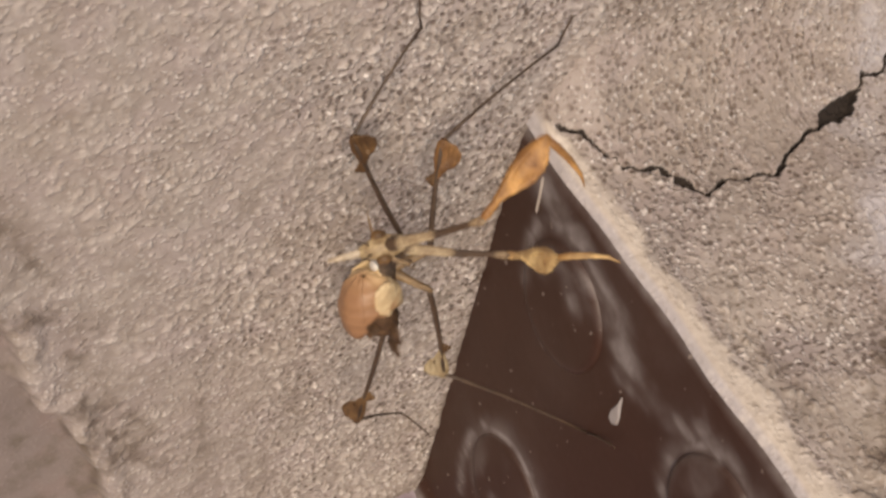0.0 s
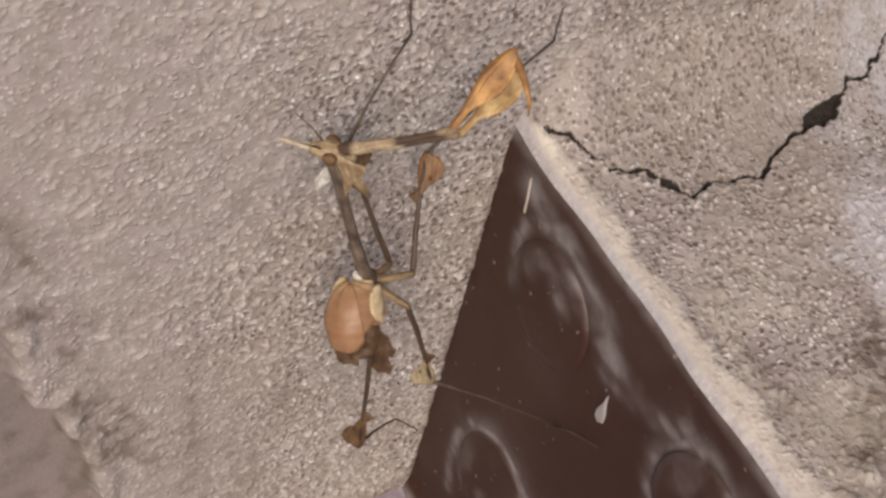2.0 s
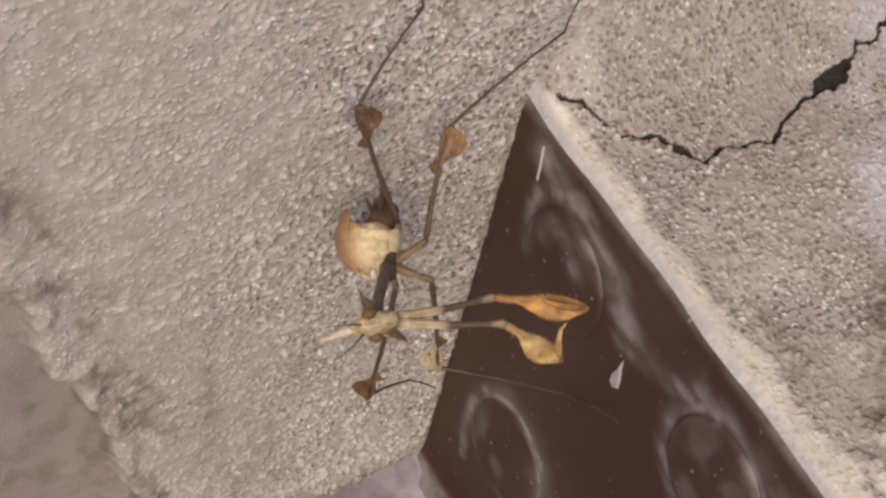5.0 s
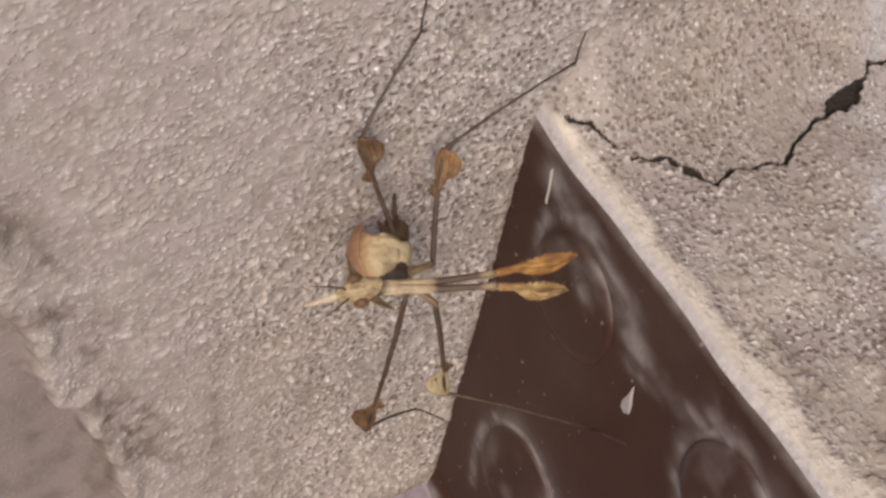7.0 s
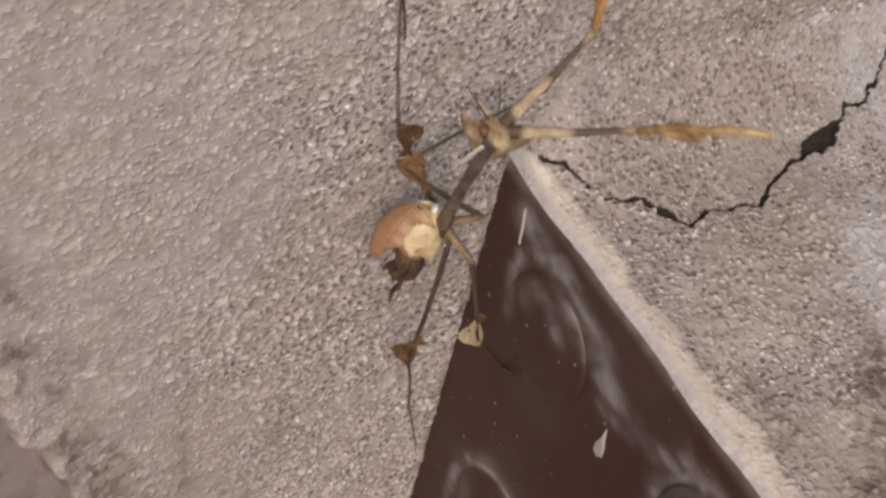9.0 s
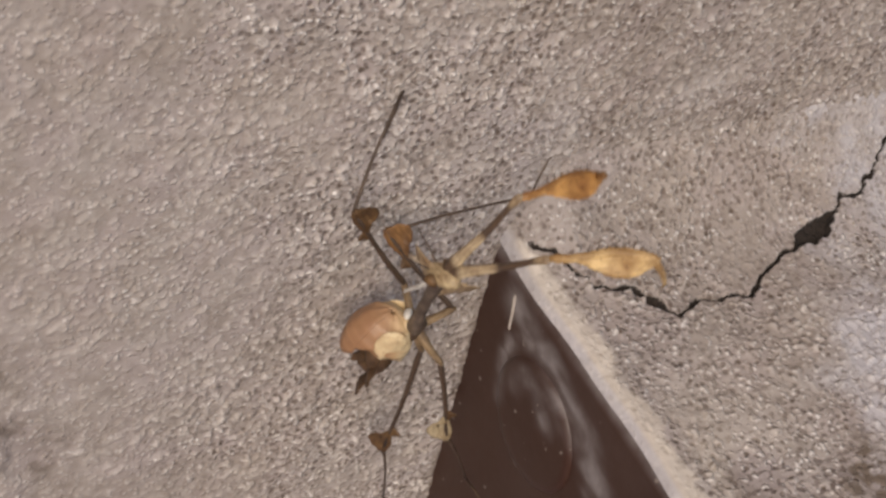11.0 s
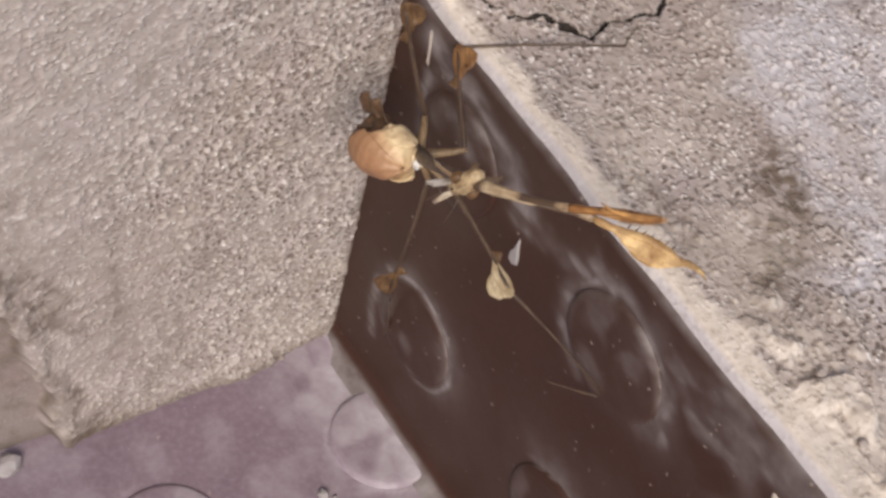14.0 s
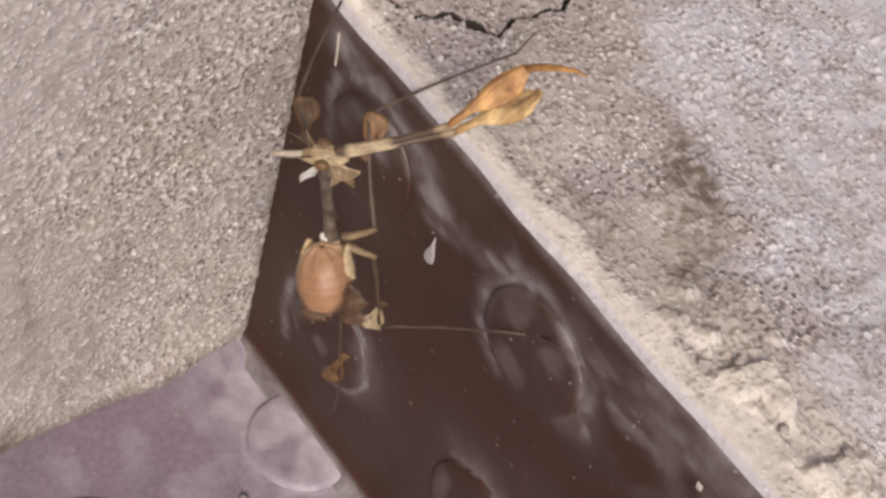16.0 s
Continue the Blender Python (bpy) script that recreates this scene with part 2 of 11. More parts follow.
def wall_sand(p, x, z):
    return 0.45 + 0.55 * smooth(x + 0.05 * (field(p, 0.03, 1.1) - 0.5), -0.11, -0.045)


def wall_pitted(p, x, z):
    return 0.5 + 0.5 * smooth(x, -0.10, -0.04)


def upper_pitted(p, x, v):
    return (1.0 + 0.1 * smooth(-v, 0.02, 0.06)) * (1 - 0.3 * upper_sky_grey(p, x, v))


def upper_sand(p, x, v):
    return 0.25 + 0.65 * smooth(x, 0.0015, 0.003) + 0.1 * smooth(x, 0.005, 0.009) - 0.25 * smooth(x, 0.035, 0.065) * smooth(-v, 0.04, 0.08)


def none_of(p, a, b):
    return 0 * a


def wall_stain_shade(p, x, z):
    e = np.exp(-((p[:, 0] - broken_edge(z, np.stack([x, 0 * x, z], 1)) - 0.008) / 0.009) ** 2)
    s = 0.8 * e * smooth(field(p, 0.010, 4.0), 0.3, 0.65) * (0.35 + 0.65 * smooth(field(p, 0.0022, 1.4), 0.35, 0.65))
    s = s + 0.7 * np.exp(-((p[:, 0] - broken_edge(z, np.stack([x, 0 * x, z], 1)) + 0.0006) / 0.0012) ** 2) * smooth(field(p, 0.009, 6.1), 0.35, 0.6)
    s = s + 0.28 * np.exp(-((p[:, 0] + 0.0775 + 0.01 * (field(p, 0.03, 2.0) - 0.5)) / 0.0016) ** 2) * smooth(z, 0.04, 0.06) * (1 - smooth(z, 0.1, 0.13)) * smooth(field(p, 0.006, 3.0), 0.3, 0.6)
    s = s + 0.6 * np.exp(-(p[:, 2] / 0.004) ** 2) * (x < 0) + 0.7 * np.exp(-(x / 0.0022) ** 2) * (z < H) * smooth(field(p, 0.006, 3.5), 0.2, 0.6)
    for cx, cz, r, a in ((-0.1420, 0.1790, 0.0055, 1.1), (-0.076, 0.075, 0.012, 0.18), (-0.066, 0.03, 0.018, 0.2), (-0.003, 0.226, 0.014, 0.3)):
        s = s + a * np.exp(-(((p[:, 0] - cx) / r) ** 2 + ((p[:, 2] - cz) / (1.8 * r)) ** 2)) * smooth(field(p, 0.005, 8.0), 0.3, 0.7)
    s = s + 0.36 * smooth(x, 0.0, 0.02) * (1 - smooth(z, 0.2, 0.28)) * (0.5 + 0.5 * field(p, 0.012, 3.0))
    return np.clip(s, 0, 1)


# crack in the upper tread: x, y, half width
CRACK = [(0.0036, -0.0052, 0.0006), (0.0066, -0.0090, 0.0006), (0.01, -0.0159, 0.0006), (0.0132, -0.0201, 0.0007), (0.0186, -0.0209, 0.0008), (0.0212, -0.0215, 0.0006), (0.0238, -0.0242, 0.0010), (0.0256, -0.0268, 0.0021),
         (0.0274, -0.0296, 0.0014), (0.0293, -0.0326, 0.0007), (0.0325, -0.0306, 0.0007), (0.0368, -0.0296, 0.0008), (0.0414, -0.0314, 0.0006), (0.0465, -0.0312, 0.0008), (0.0519, -0.0323, 0.0008),
         (0.0555, -0.0285, 0.0006), (0.0613, -0.0254, 0.0007), (0.0656, -0.0239, 0.0007), (0.0698, -0.0224, 0.0008), (0.0728, -0.0211, 0.0019), (0.0765, -0.0197, 0.0026), (0.0808, -0.0186, 0.0026), (0.0838, -0.0170, 0.0012),
         (0.0855, -0.0160, 0.0006), (0.09, -0.0135, 0.0006), (0.097, -0.0127, 0.0007), (0.1122, -0.0015, 0.0007)]


def crack_value(p):
    """1 in the middle of the crack, 0.5 at its edge, falling off beside it."""
    x, y = p[:, 0], p[:, 1]
    jx = (field(p, 0.0032, 2.2) - 0.5) * 0.0022 + (field(p, 0.0014, 4.2) - 0.5) * 0.0008
    jy = (field(p, 0.0032, 6.2) - 0.5) * 0.0022 + (field(p, 0.0014, 8.2) - 0.5) * 0.0008
    best = np.full(len(p), -9.0)
    for (ax, ay, aw), (bx, by, bw) in zip(CRACK, CRACK[1:]):
        dx, dy = bx - ax, by - ay
        t = np.clip(((x + jx - ax) * dx + (y + jy - ay) * dy) / (dx * dx + dy * dy), 0, 1)
        d = np.hypot(x + jx - ax - t * dx, y + jy - ay - t * dy)
        best = np.maximum(best, aw + t * (bw - aw) - d)
    return np.clip(0.5 + (best - 0.0002) / 0.0014, 0, 1)


def fillet(x, v):
    """Points and lean of the upper tread: flat, then rising in a quarter round to the wall."""
    lean = np.clip((v + FIL) / FIL, 0, math.pi / 2)
    fade = smooth(x, -0.004, 0.014)
    over = np.maximum(v - (math.pi / 2 - 1) * FIL, 0)
    y = np.where(v < -FIL, v, -FIL + FIL * np.sin(lean)) + 0.0026 * smooth(lean, 0.9, 1.6)
    z = FIL * (1 - np.cos(lean)) + over
    return np.stack([x, y * fade + v * (1 - fade), H + z * fade], 1), lean * fade


def upper_nubs(p, x, v):
    """Sand proud of the tread: coarse and scattered where it is worn, fine and dense by the wall."""
    worn = smooth(-v, 0.02, 0.07)
    some = smooth(field(p, 0.012, 8.8), 0.25, 0.6)
    return np.maximum(nubs(x, v, 0.0036, 0.55) * worn * (0.4 + 0.6 * some), nubs(x + 0.31, v + 0.17, 0.0022, 0.55) * (0.45 + 0.55 * (1 - worn)) * some)


def upper_points(x, v):
    p, lean = fillet(x, v)
    flat = p[:, 2] < H + 0.022
    lip = 1 - smooth(x, 0.006, 0.012)
    nose = np.clip(0.0025 - x, 0, 1) ** 2 / 0.0025 * 0.9
    out = (relief(p) + 0.0011) * (1 - 0.75 * lip) * (1 - 0.35 * smooth(-v, 0.02, 0.07)) + lip * 0.0004 - nose - smooth(crack_value(p), 0.4, 0.9) * 0.003 * flat
    out = out + 0.0016 * np.clip(field(p, 0.0052, 6.6) - 0.5, 0, 1) * smooth(-v, 0.05, 0.10) * (1 - lip)
    out = out + 0.0013 * upper_nubs(p, x, v) * (1 - lip)
    out = out + 0.0022 * smooth(field(p, 0.006, 7.3), 0.5, 0.7) * smooth(-v, 0.10, 0.13) * smooth(x, 0.008, 0.012) * (1 - smooth(x, 0.024, 0.034))
    worn = (field(p, 0.02, 3.0) - 0.5) * 0.0022 * (x < 0.004)
    return np.stack([x + worn, p[:, 1] - out * np.sin(lean), p[:, 2] + out * np.cos(lean)], 1)


def wall_sky_grey(p, x, z):
    return 0.25 * smooth(field(p, 0.03, 4.8), 0.45, 0.7) * smooth(x, -0.08, 0.02) * smooth(field(p, 0.008, 2.8), 0.3, 0.6)


def upper_sky_grey(p, x, y):
    nosing = 0.8 * (1 - smooth(x, 0.0012, 0.0022))
    border = np.interp(-y, [0.03, 0.06, 0.0986, 0.12, 0.14], [0.078, 0.057, 0.041, 0.029, 0.026])
    film = smooth((x - border) / 0.012 + (field(p, 0.012, 4.8) - 0.5) * 2.6, -0.6, 0.9)
    return nosing + (1 - nosing) * film * (0.45 + 0.55 * smooth(field(p, 0.006, 2.8), 0.3, 0.6))


def upper_crack(p, x, v):
    q = fillet(x, v)[0]
    return crack_value(q) * (q[:, 2] < H + 0.022)


def upper_grain(p, x, v):
    q = fillet(x, v)[0]
    return np.clip(0.55 * grains(q) * (1 - 0.6 * smooth(-v, 0.02, 0.07)) + 0.9 * upper_nubs(q, x, v), 0, 1)


def upper_pale(p, x, y):
    edge = 0.0066 * (0.3 + 0.7 * smooth(-y, 0.0, 0.035)) + (field(p, 0.009, 6.0) - 0.5) * 0.006 + (field(p, 0.003, 2.0) - 0.5) * 0.002 + smooth(-y, 0.10, 0.17) * 0.009
    lip = smooth(x, 0.0008, 0.0024) * (1 - smooth(x, edge - 0.001, edge + 0.0015)) * (0.70 + 0.30 * smooth(field(p, 0.005, 1.0), 0.25, 0.6))
    warm = 0.42 * smooth(x, 0.006, 0.012) * (1 - smooth(x, 0.018, 0.05)) * smooth(-y, 0.03, 0.08) * smooth(field(p, 0.015, 3.4), 0.25, 0.65)
    lumps = 0.75 * smooth(x, 0.008, 0.012) * (1 - smooth(x, 0.022, 0.034)) * smooth(-y, 0.10, 0.13) * smooth(field(p, 0.006, 7.3), 0.48, 0.6)
    return np.maximum(np.maximum(lip, warm), lumps)


def upper_stain_shade(p, x, y):
    s = 0.22 * np.exp(-((x - 0.0150) / 0.0045) ** 2) * smooth(field(p, 0.01, 2.0), 0.3, 0.8)
    s = s + 0.22 * (1 - smooth(x, 0.018, 0.034)) * smooth(x, 0.006, 0.012) * smooth(-y, 0.03, 0.08) * smooth(field(p, 0.013, 7.0), 0.2, 0.7)
    for cx, cy, rx, ry, a in ((0.0490, -0.0813, 0.0030, 0.005, 0.7), (0.0440, -0.0880, 0.0035, 0.006, 1.0), (0.0391, -0.0941, 0.004, 0.006, 1.1), (0.0310, -0.1000, 0.004, 0.006, 0.8), (0.0232, -0.1070, 0.005, 0.006, 0.5), (0.028, -0.104, 0.005, 0.006, 0.4), (0.043, -0.142, 0.006, 0.005, 0.5)):
        s = s + a * np.exp(-(((x - cx) / (1.5 * rx)) ** 2 + ((y - cy) / (1.3 * ry)) ** 2)) * (0.25 + 0.9 * smooth(field(p, 0.0018, 5.0), 0.35, 0.62))
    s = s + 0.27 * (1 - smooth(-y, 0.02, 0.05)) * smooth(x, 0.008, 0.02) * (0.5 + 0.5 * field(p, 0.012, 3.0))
    return np.clip(s, 0, 1)


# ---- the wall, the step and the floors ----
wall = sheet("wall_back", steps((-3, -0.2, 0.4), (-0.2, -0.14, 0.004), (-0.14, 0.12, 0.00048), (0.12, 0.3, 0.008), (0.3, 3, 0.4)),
             steps((-0.02, 0.235, 0.00048), (0.235, 0.4, 0.008), (0.4, 2.6, 0.3)), wall_points, PLASTER, (("sand", wall_sand), ("pitted", wall_pitted), ("stain_shade", wall_stain_shade), ("grain", wall_grain), ("old", wall_old), ("sky_grey", wall_sky_grey), ("pale", none_of), ("crack", none_of)))
tagged(wall, "rough sandy cement plaster wall with a broken coat edge", "wall", kind="structure")
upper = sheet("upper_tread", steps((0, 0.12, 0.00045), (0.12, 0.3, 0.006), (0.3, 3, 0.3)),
              steps((-3, -0.3, 0.3), (-0.3, -0.19, 0.006), (-0.19, -0.15, 0.0008), (-0.15, -0.036, 0.0005), (-0.036, 0.036, 0.00034)), upper_points, PLASTER, (("sand", upper_sand), ("pitted", upper_pitted), ("stain_shade", upper_stain_shade), ("grain", upper_grain), ("pale", upper_pale), ("sky_grey", upper_sky_grey), ("old", none_of), ("crack", upper_crack)))
tagged(upper, "rough grey cement tread with a cracked corner and pale lip", "step", kind="structure")

STUD_R = 0.0167
RISER_STUDS = [(-0.0295 - 0.0663 * i, 0.118) for i in range(12)] + [(-0.0325 - 0.0668 * i, 0.044) for i in range(12)]
TREAD_STUDS = [(-0.006 - 0.0715 * i, -0.039 - 0.0715 * j) for i in range(8) for j in range(8)]


def ring_dust(a, b, studs, p):
    """Dust that lies in the angle round each stud, thicker on the upper side, and smears beside it."""
    d = np.zeros(len(a))
    for ca, cb in studs[:16] if len(studs) > 30 else studs:
        r = np.hypot(a - ca, b - cb)
        wob = (field(p, 0.008, 2.7) - 0.5) * 0.0016
        side = smooth(field(p, 0.011, 1.3), 0.28, 0.62)
        up = smooth((b - cb) - 0.5 * (a - ca), -0.02, 0.012)
        d = np.maximum(d, np.exp(-((r - STUD_R - 0.0013 + wob) / (0.0005 + 0.0012 * field(p, 0.009, 7.7))) ** 2) * (0.03 + 0.62 * smooth(field(p, 0.013, 1.3), 0.4, 0.68) * (0.25 + 0.75 * up)))
        d = np.maximum(d, np.exp(-np.maximum(r - STUD_R, 0) / 0.0050) * 0.36 * (r > STUD_R) * up * smooth(field(p, 0.014, 4.4), 0.30, 0.60))
        d = np.maximum(d, 0.16 * (r < STUD_R) * smooth(field(p, 0.007, 6.4), 0.5, 0.75))
    return d


def riser_points(y, z):
    x = np.zeros_like(y)
    p = np.stack([x, y, z], 1)
    c = np.clip(0.007 - z, 0, 0.007)
    x = -(0.007 - np.sqrt(0.007 ** 2 - c ** 2)) + (field(p, 0.05, 2.0) - 0.5) * 0.0015
    top = np.clip(z - (H - 0.006), 0, 1)
    return np.stack([x + top ** 2 / 0.006 * 0.45, y, z], 1)


# hand-wide smears of dust on the riser: (y, z) along each, half width, strength
SMEARS = [([(-0.0108, 0.1407), (-0.0195, 0.1406), (-0.0341, 0.1368), (-0.0440, 0.1345), (-0.0510, 0.1295), (-0.0560, 0.1255)], 0.0034, 0.75),
          ([(-0.0141, 0.1130), (-0.0120, 0.1251), (-0.0153, 0.1329), (-0.0208, 0.1362)], 0.0016, 0.6), ([(-0.0187, 0.1236), (-0.0249, 0.1292), (-0.0338, 0.1248)], 0.0022, 0.5),
          ([(-0.0184, 0.0575), (-0.0131, 0.0440), (-0.0128, 0.0330), (-0.0150, 0.0218)], 0.0016, 0.55), ([(-0.0283, 0.0622), (-0.0373, 0.0622), (-0.0440, 0.0578)], 0.0012, 0.6),
          ([(-0.0880, 0.1345), (-0.0800, 0.1302), (-0.0770, 0.1188), (-0.0792, 0.1080), (-0.0873, 0.1008)], 0.0017, 0.6), ([(-0.0816, 0.1320), (-0.0907, 0.1372), (-0.0990, 0.1362), (-0.1088, 0.1290)], 0.0019, 0.5),
          ([(-0.1150, 0.1330), (-0.1230, 0.1300), (-0.1330, 0.1330), (-0.1420, 0.1380)], 0.0026, 0.42)]


# smears lower down the step, beyond the chip and round the second stud
LOW_SMEARS = [([(-0.0786, 0.1109), (-0.0771, 0.1201), (-0.0817, 0.1349)], 0.0024, 0.5), ([(-0.0910, 0.1377), (-0.1004, 0.1364), (-0.1088, 0.1308), (-0.1136, 0.1297), (-0.1147, 0.1199)], 0.0018, 0.6),
              ([(-0.1105, 0.1363), (-0.1213, 0.1423), (-0.1318, 0.1451)], 0.0030, 0.35), ([(-0.1259, 0.1332), (-0.1318, 0.1324), (-0.1369, 0.1304)], 0.0026, 0.32),
              ([(-0.1308, 0.1374), (-0.1421, 0.1408), (-0.1529, 0.1440), (-0.1604, 0.1458)], 0.0045, 0.36), ([(-0.1104, 0.1254), (-0.1157, 0.1195), (-0.1175, 0.1119)], 0.0016, 0.5),
              ([(-0.0600, 0.1234), (-0.0684, 0.1262), (-0.0757, 0.1288), (-0.0814, 0.1297)], 0.0024, 0.5), ([(-0.0424, 0.1304), (-0.0480, 0.1268), (-0.0526, 0.1230), (-0.0582, 0.1224)], 0.0024, 0.55)]


def riser_dust(p, y, z):
    d = ring_dust(y, z, RISER_STUDS[1:], p)
    d = np.maximum(d, 0.6 * smooth(z, H - 0.006, H - 0.001) * (0.5 + 0.5 * field(p, 0.01, 1.0)))
    wob = (field(p, 0.012, 8.0) - 0.5) * 0.004
    wob = wob + (field(p, 0.0035, 4.0) - 0.5) * 0.0022
    streak = 0.4 + 0.6 * smooth(field(np.stack([p[:, 0], p[:, 1] * 0.4, p[:, 2]], 1), 0.0028, 3.0), 0.3, 0.62)
    for line, half, much in SMEARS + LOW_SMEARS:
        best = np.zeros(len(y))
        for (ay, az), (by, bz) in zip(line, line[1:]):
            dy, dz = by - ay, bz - az
            t = np.clip(((y - ay) * dy + (z + wob - az) * dz) / (dy * dy + dz * dz), 0, 1)
            best = np.maximum(best, np.exp(-(np.hypot(y - ay - t * dy, z + wob - az - t * dz) / (1.35 * half)) ** 2))
        d = np.maximum(d, 0.78 * much * best * streak)
    d = np.maximum(d, 0.28 * smooth(z, 0.10, 0.14) * smooth(-y, 0.11, 0.14) * smooth(field(p, 0.012, 5.5), 0.42, 0.68))
    d = np.maximum(d, 0.03 * smooth(field(p, 0.03, 1.9), 0.4, 0.7))
    d = np.maximum(d, 0.55 * (1 - smooth(z, 0.0008, 0.0032)))
    return np.clip(d, 0, 1)


riser = sheet("step_riser", steps((-3, -0.3, 0.3), (-0.3, -0.19, 0.005), (-0.19, 0.0, 0.0007), (0.0, 0.012, 0.002)), steps((0.0, H, 0.0007)), riser_points, RISER_RUBBER_SHADED, (("dust", riser_dust),))
tagged(riser, "dark brown studded rubber step riser streaked with grey dust", "step riser", kind="structure")


def tread_points(x, y):
    p = np.stack([x, y, 0 * x], 1)
    heap = 0.002 * np.exp(-(np.minimum(x, 0) / 0.011) ** 2 - (np.minimum(y, 0) / 0.009) ** 2)
    return np.stack([x, y, (field(p, 0.05, 5.0) - 0.5) * 0.0012 + heap * (0.8 + 0.4 * field(p, 0.006, 2.0))], 1)


def tread_dust(p, x, y):
    d = 1.4 * ring_dust(x, -y, [(a, -b) for a, b in TREAD_STUDS], p)
    d = np.maximum(d, 0.9 * (1 - smooth(-x, 0.004, 0.02 + 0.02 * field(p, 0.01, 2.0))) * smooth(field(p, 0.006, 4.0), 0.15, 0.5))
    d = np.maximum(d, 0.75 * np.exp(-((x + 0.012) / 0.016) ** 2 - ((y + 0.016) / 0.02) ** 2) * smooth(field(p, 0.008, 4.4), 0.2, 0.6))
    d = np.maximum(d, 0.35 * smooth(field(p, 0.009, 6.0), 0.4, 0.75) * (0.4 + 0.6 * field(p, 0.003, 3.0)))
    return np.clip(d, 0, 1)


tread = sheet("lower_tread", steps((-3, -0.3, 0.3), (-0.3, -0.15, 0.005), (-0.15, 0.003, 0.0009)), steps((-3, -0.3, 0.3), (-0.3, -0.15, 0.005), (-0.15, 0.012, 0.0009)), tread_points, TREAD_RUBBER_SKYLIT, (("dust", tread_dust),))
tagged(tread, "dusty brown studded rubber floor sheet, pale lilac from painted sky light", "floor", kind="structure")


def stud_mesh(material, dust):
    """A low round stud with a rounded shoulder, its base at z = 0."""
    prof = [(STUD_R + 0.0004, -0.001), (STUD_R, 0.0004), (STUD_R - 0.0004, 0.0009), (STUD_R - 0.0012, 0.0012), (STUD_R - 0.003, 0.00123), (STUD_R - 0.0055, 0.00125), (STUD_R - 0.008, 0.00126), (STUD_R - 0.0105, 0.00127), (STUD_R - 0.013, 0.00128), (STUD_R - 0.0155, 0.00129), (0.0, 0.0013)]
    n = 48
    bm = bmesh.new()
    rings = [[bm.verts.new((r * math.cos(2 * math.pi * k / n), r * math.sin(2 * math.pi * k / n), z)) for k in range(n)] for r, z in prof[:-1]]
    for a, b in zip(rings, rings[1:]):
        for k in range(n):
            bm.faces.new((a[k], a[(k + 1) % n], b[(k + 1) % n], b[k]))
    tip = bm.verts.new((0, 0, prof[-1][1]))
    for k in range(n):
        bm.faces.new((rings[-1][k], rings[-1][(k + 1) % n], tip))
    me = bpy.data.meshes.new("stud")
    bm.to_mesh(me)
    bm.free()
    me.polygons.foreach_set("use_smooth", np.ones(len(me.polygons), dtype=bool))
    me.materials.append(material)
    if dust:
        co = np.array([v.co for v in me.vertices])
        layer = me.attributes.new("dust", "FLOAT", "POINT")
        layer.data.foreach_set("value", np.asarray(dust(co), dtype=np.float32))
    return me


def riser_stud_dust(a, b):
    """Dust on the riser stud at (a, b), from its own points."""
    return lambda co: riser_dust(np.stack([-co[:, 2], a + co[:, 1], b + co[:, 0]], 1), a + co[:, 1], b + co[:, 0])


def tread_stud_dust(a, b):
    """Dust on the tread stud at (a, b), from its own points."""
    return lambda co: np.maximum(tread_dust(np.stack([a + co[:, 0], b + co[:, 1], co[:, 2]], 1), a + co[:, 0], b + co[:, 1]),
                                 0.6 * smooth(field(np.stack([a + co[:, 0], b + co[:, 1], co[:, 2]], 1), 0.007, 3.6), 0.52, 0.72))


for surface, studs, turn, mat in ((riser, RISER_STUDS[:6] + RISER_STUDS[12:18], "riser", RISER_RUBBER_SHADED), (tread, TREAD_STUDS, "tread", TREAD_RUBBER_SKYLIT)):
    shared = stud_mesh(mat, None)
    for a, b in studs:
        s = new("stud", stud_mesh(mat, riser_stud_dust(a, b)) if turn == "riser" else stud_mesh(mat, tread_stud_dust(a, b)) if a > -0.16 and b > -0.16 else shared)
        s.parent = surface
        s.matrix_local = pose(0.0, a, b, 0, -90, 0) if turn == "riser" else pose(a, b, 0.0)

ground = sheet("ground", np.linspace(-60, 60, 13), np.linspace(-60, 60, 13), lambda x, y: np.stack([x, y, 0 * x - 0.03], 1), OLD_PLASTER)
tagged(ground, "plain grey cement ground round the building", "ground", kind="structure")


def block(name, low, high, label):
    """A plain masonry block with softened edges, behind the plaster or under the sheets."""
    bm = bmesh.new()
    bmesh.ops.create_cube(bm, size=1.0)
    for v in bm.verts:
        v.co = Vector([low[i] + (v.co[i] + 0.5) * (high[i] - low[i]) for i in range(3)])
    bmesh.ops.bevel(bm, geom=list(bm.edges), offset=0.004, segments=2, affect="EDGES")
    me = bpy.data.meshes.new(name)
    bm.to_mesh(me)
    bm.free()
    me.materials.append(OLD_PLASTER)
    return tagged(new(name, me), label, "masonry", kind="structure")


block("wall_core", (-3.0, 0.014, -0.03), (3.0, 0.22, 2.6), "grey masonry behind the plaster coat")
block("step_core", (0.008, -3.0, -0.03), (3.0, 0.013, H - 0.012), "grey masonry under the cement tread")
block("floor_core", (-3.0, -3.0, -0.03), (0.004, 0.013, -0.004), "grey masonry under the rubber floor")


# ---- loose bits ----
WHITE_BIT = Mat("chalky_white", 0.85)
WHITE_BIT.color(WHITE_BIT.mix(WHITE_BIT.noise(400, 3), (0.25, 0.225, 0.225), (0.43, 0.40, 0.40)))
STRAW = Mat("dry_straw", 0.7)
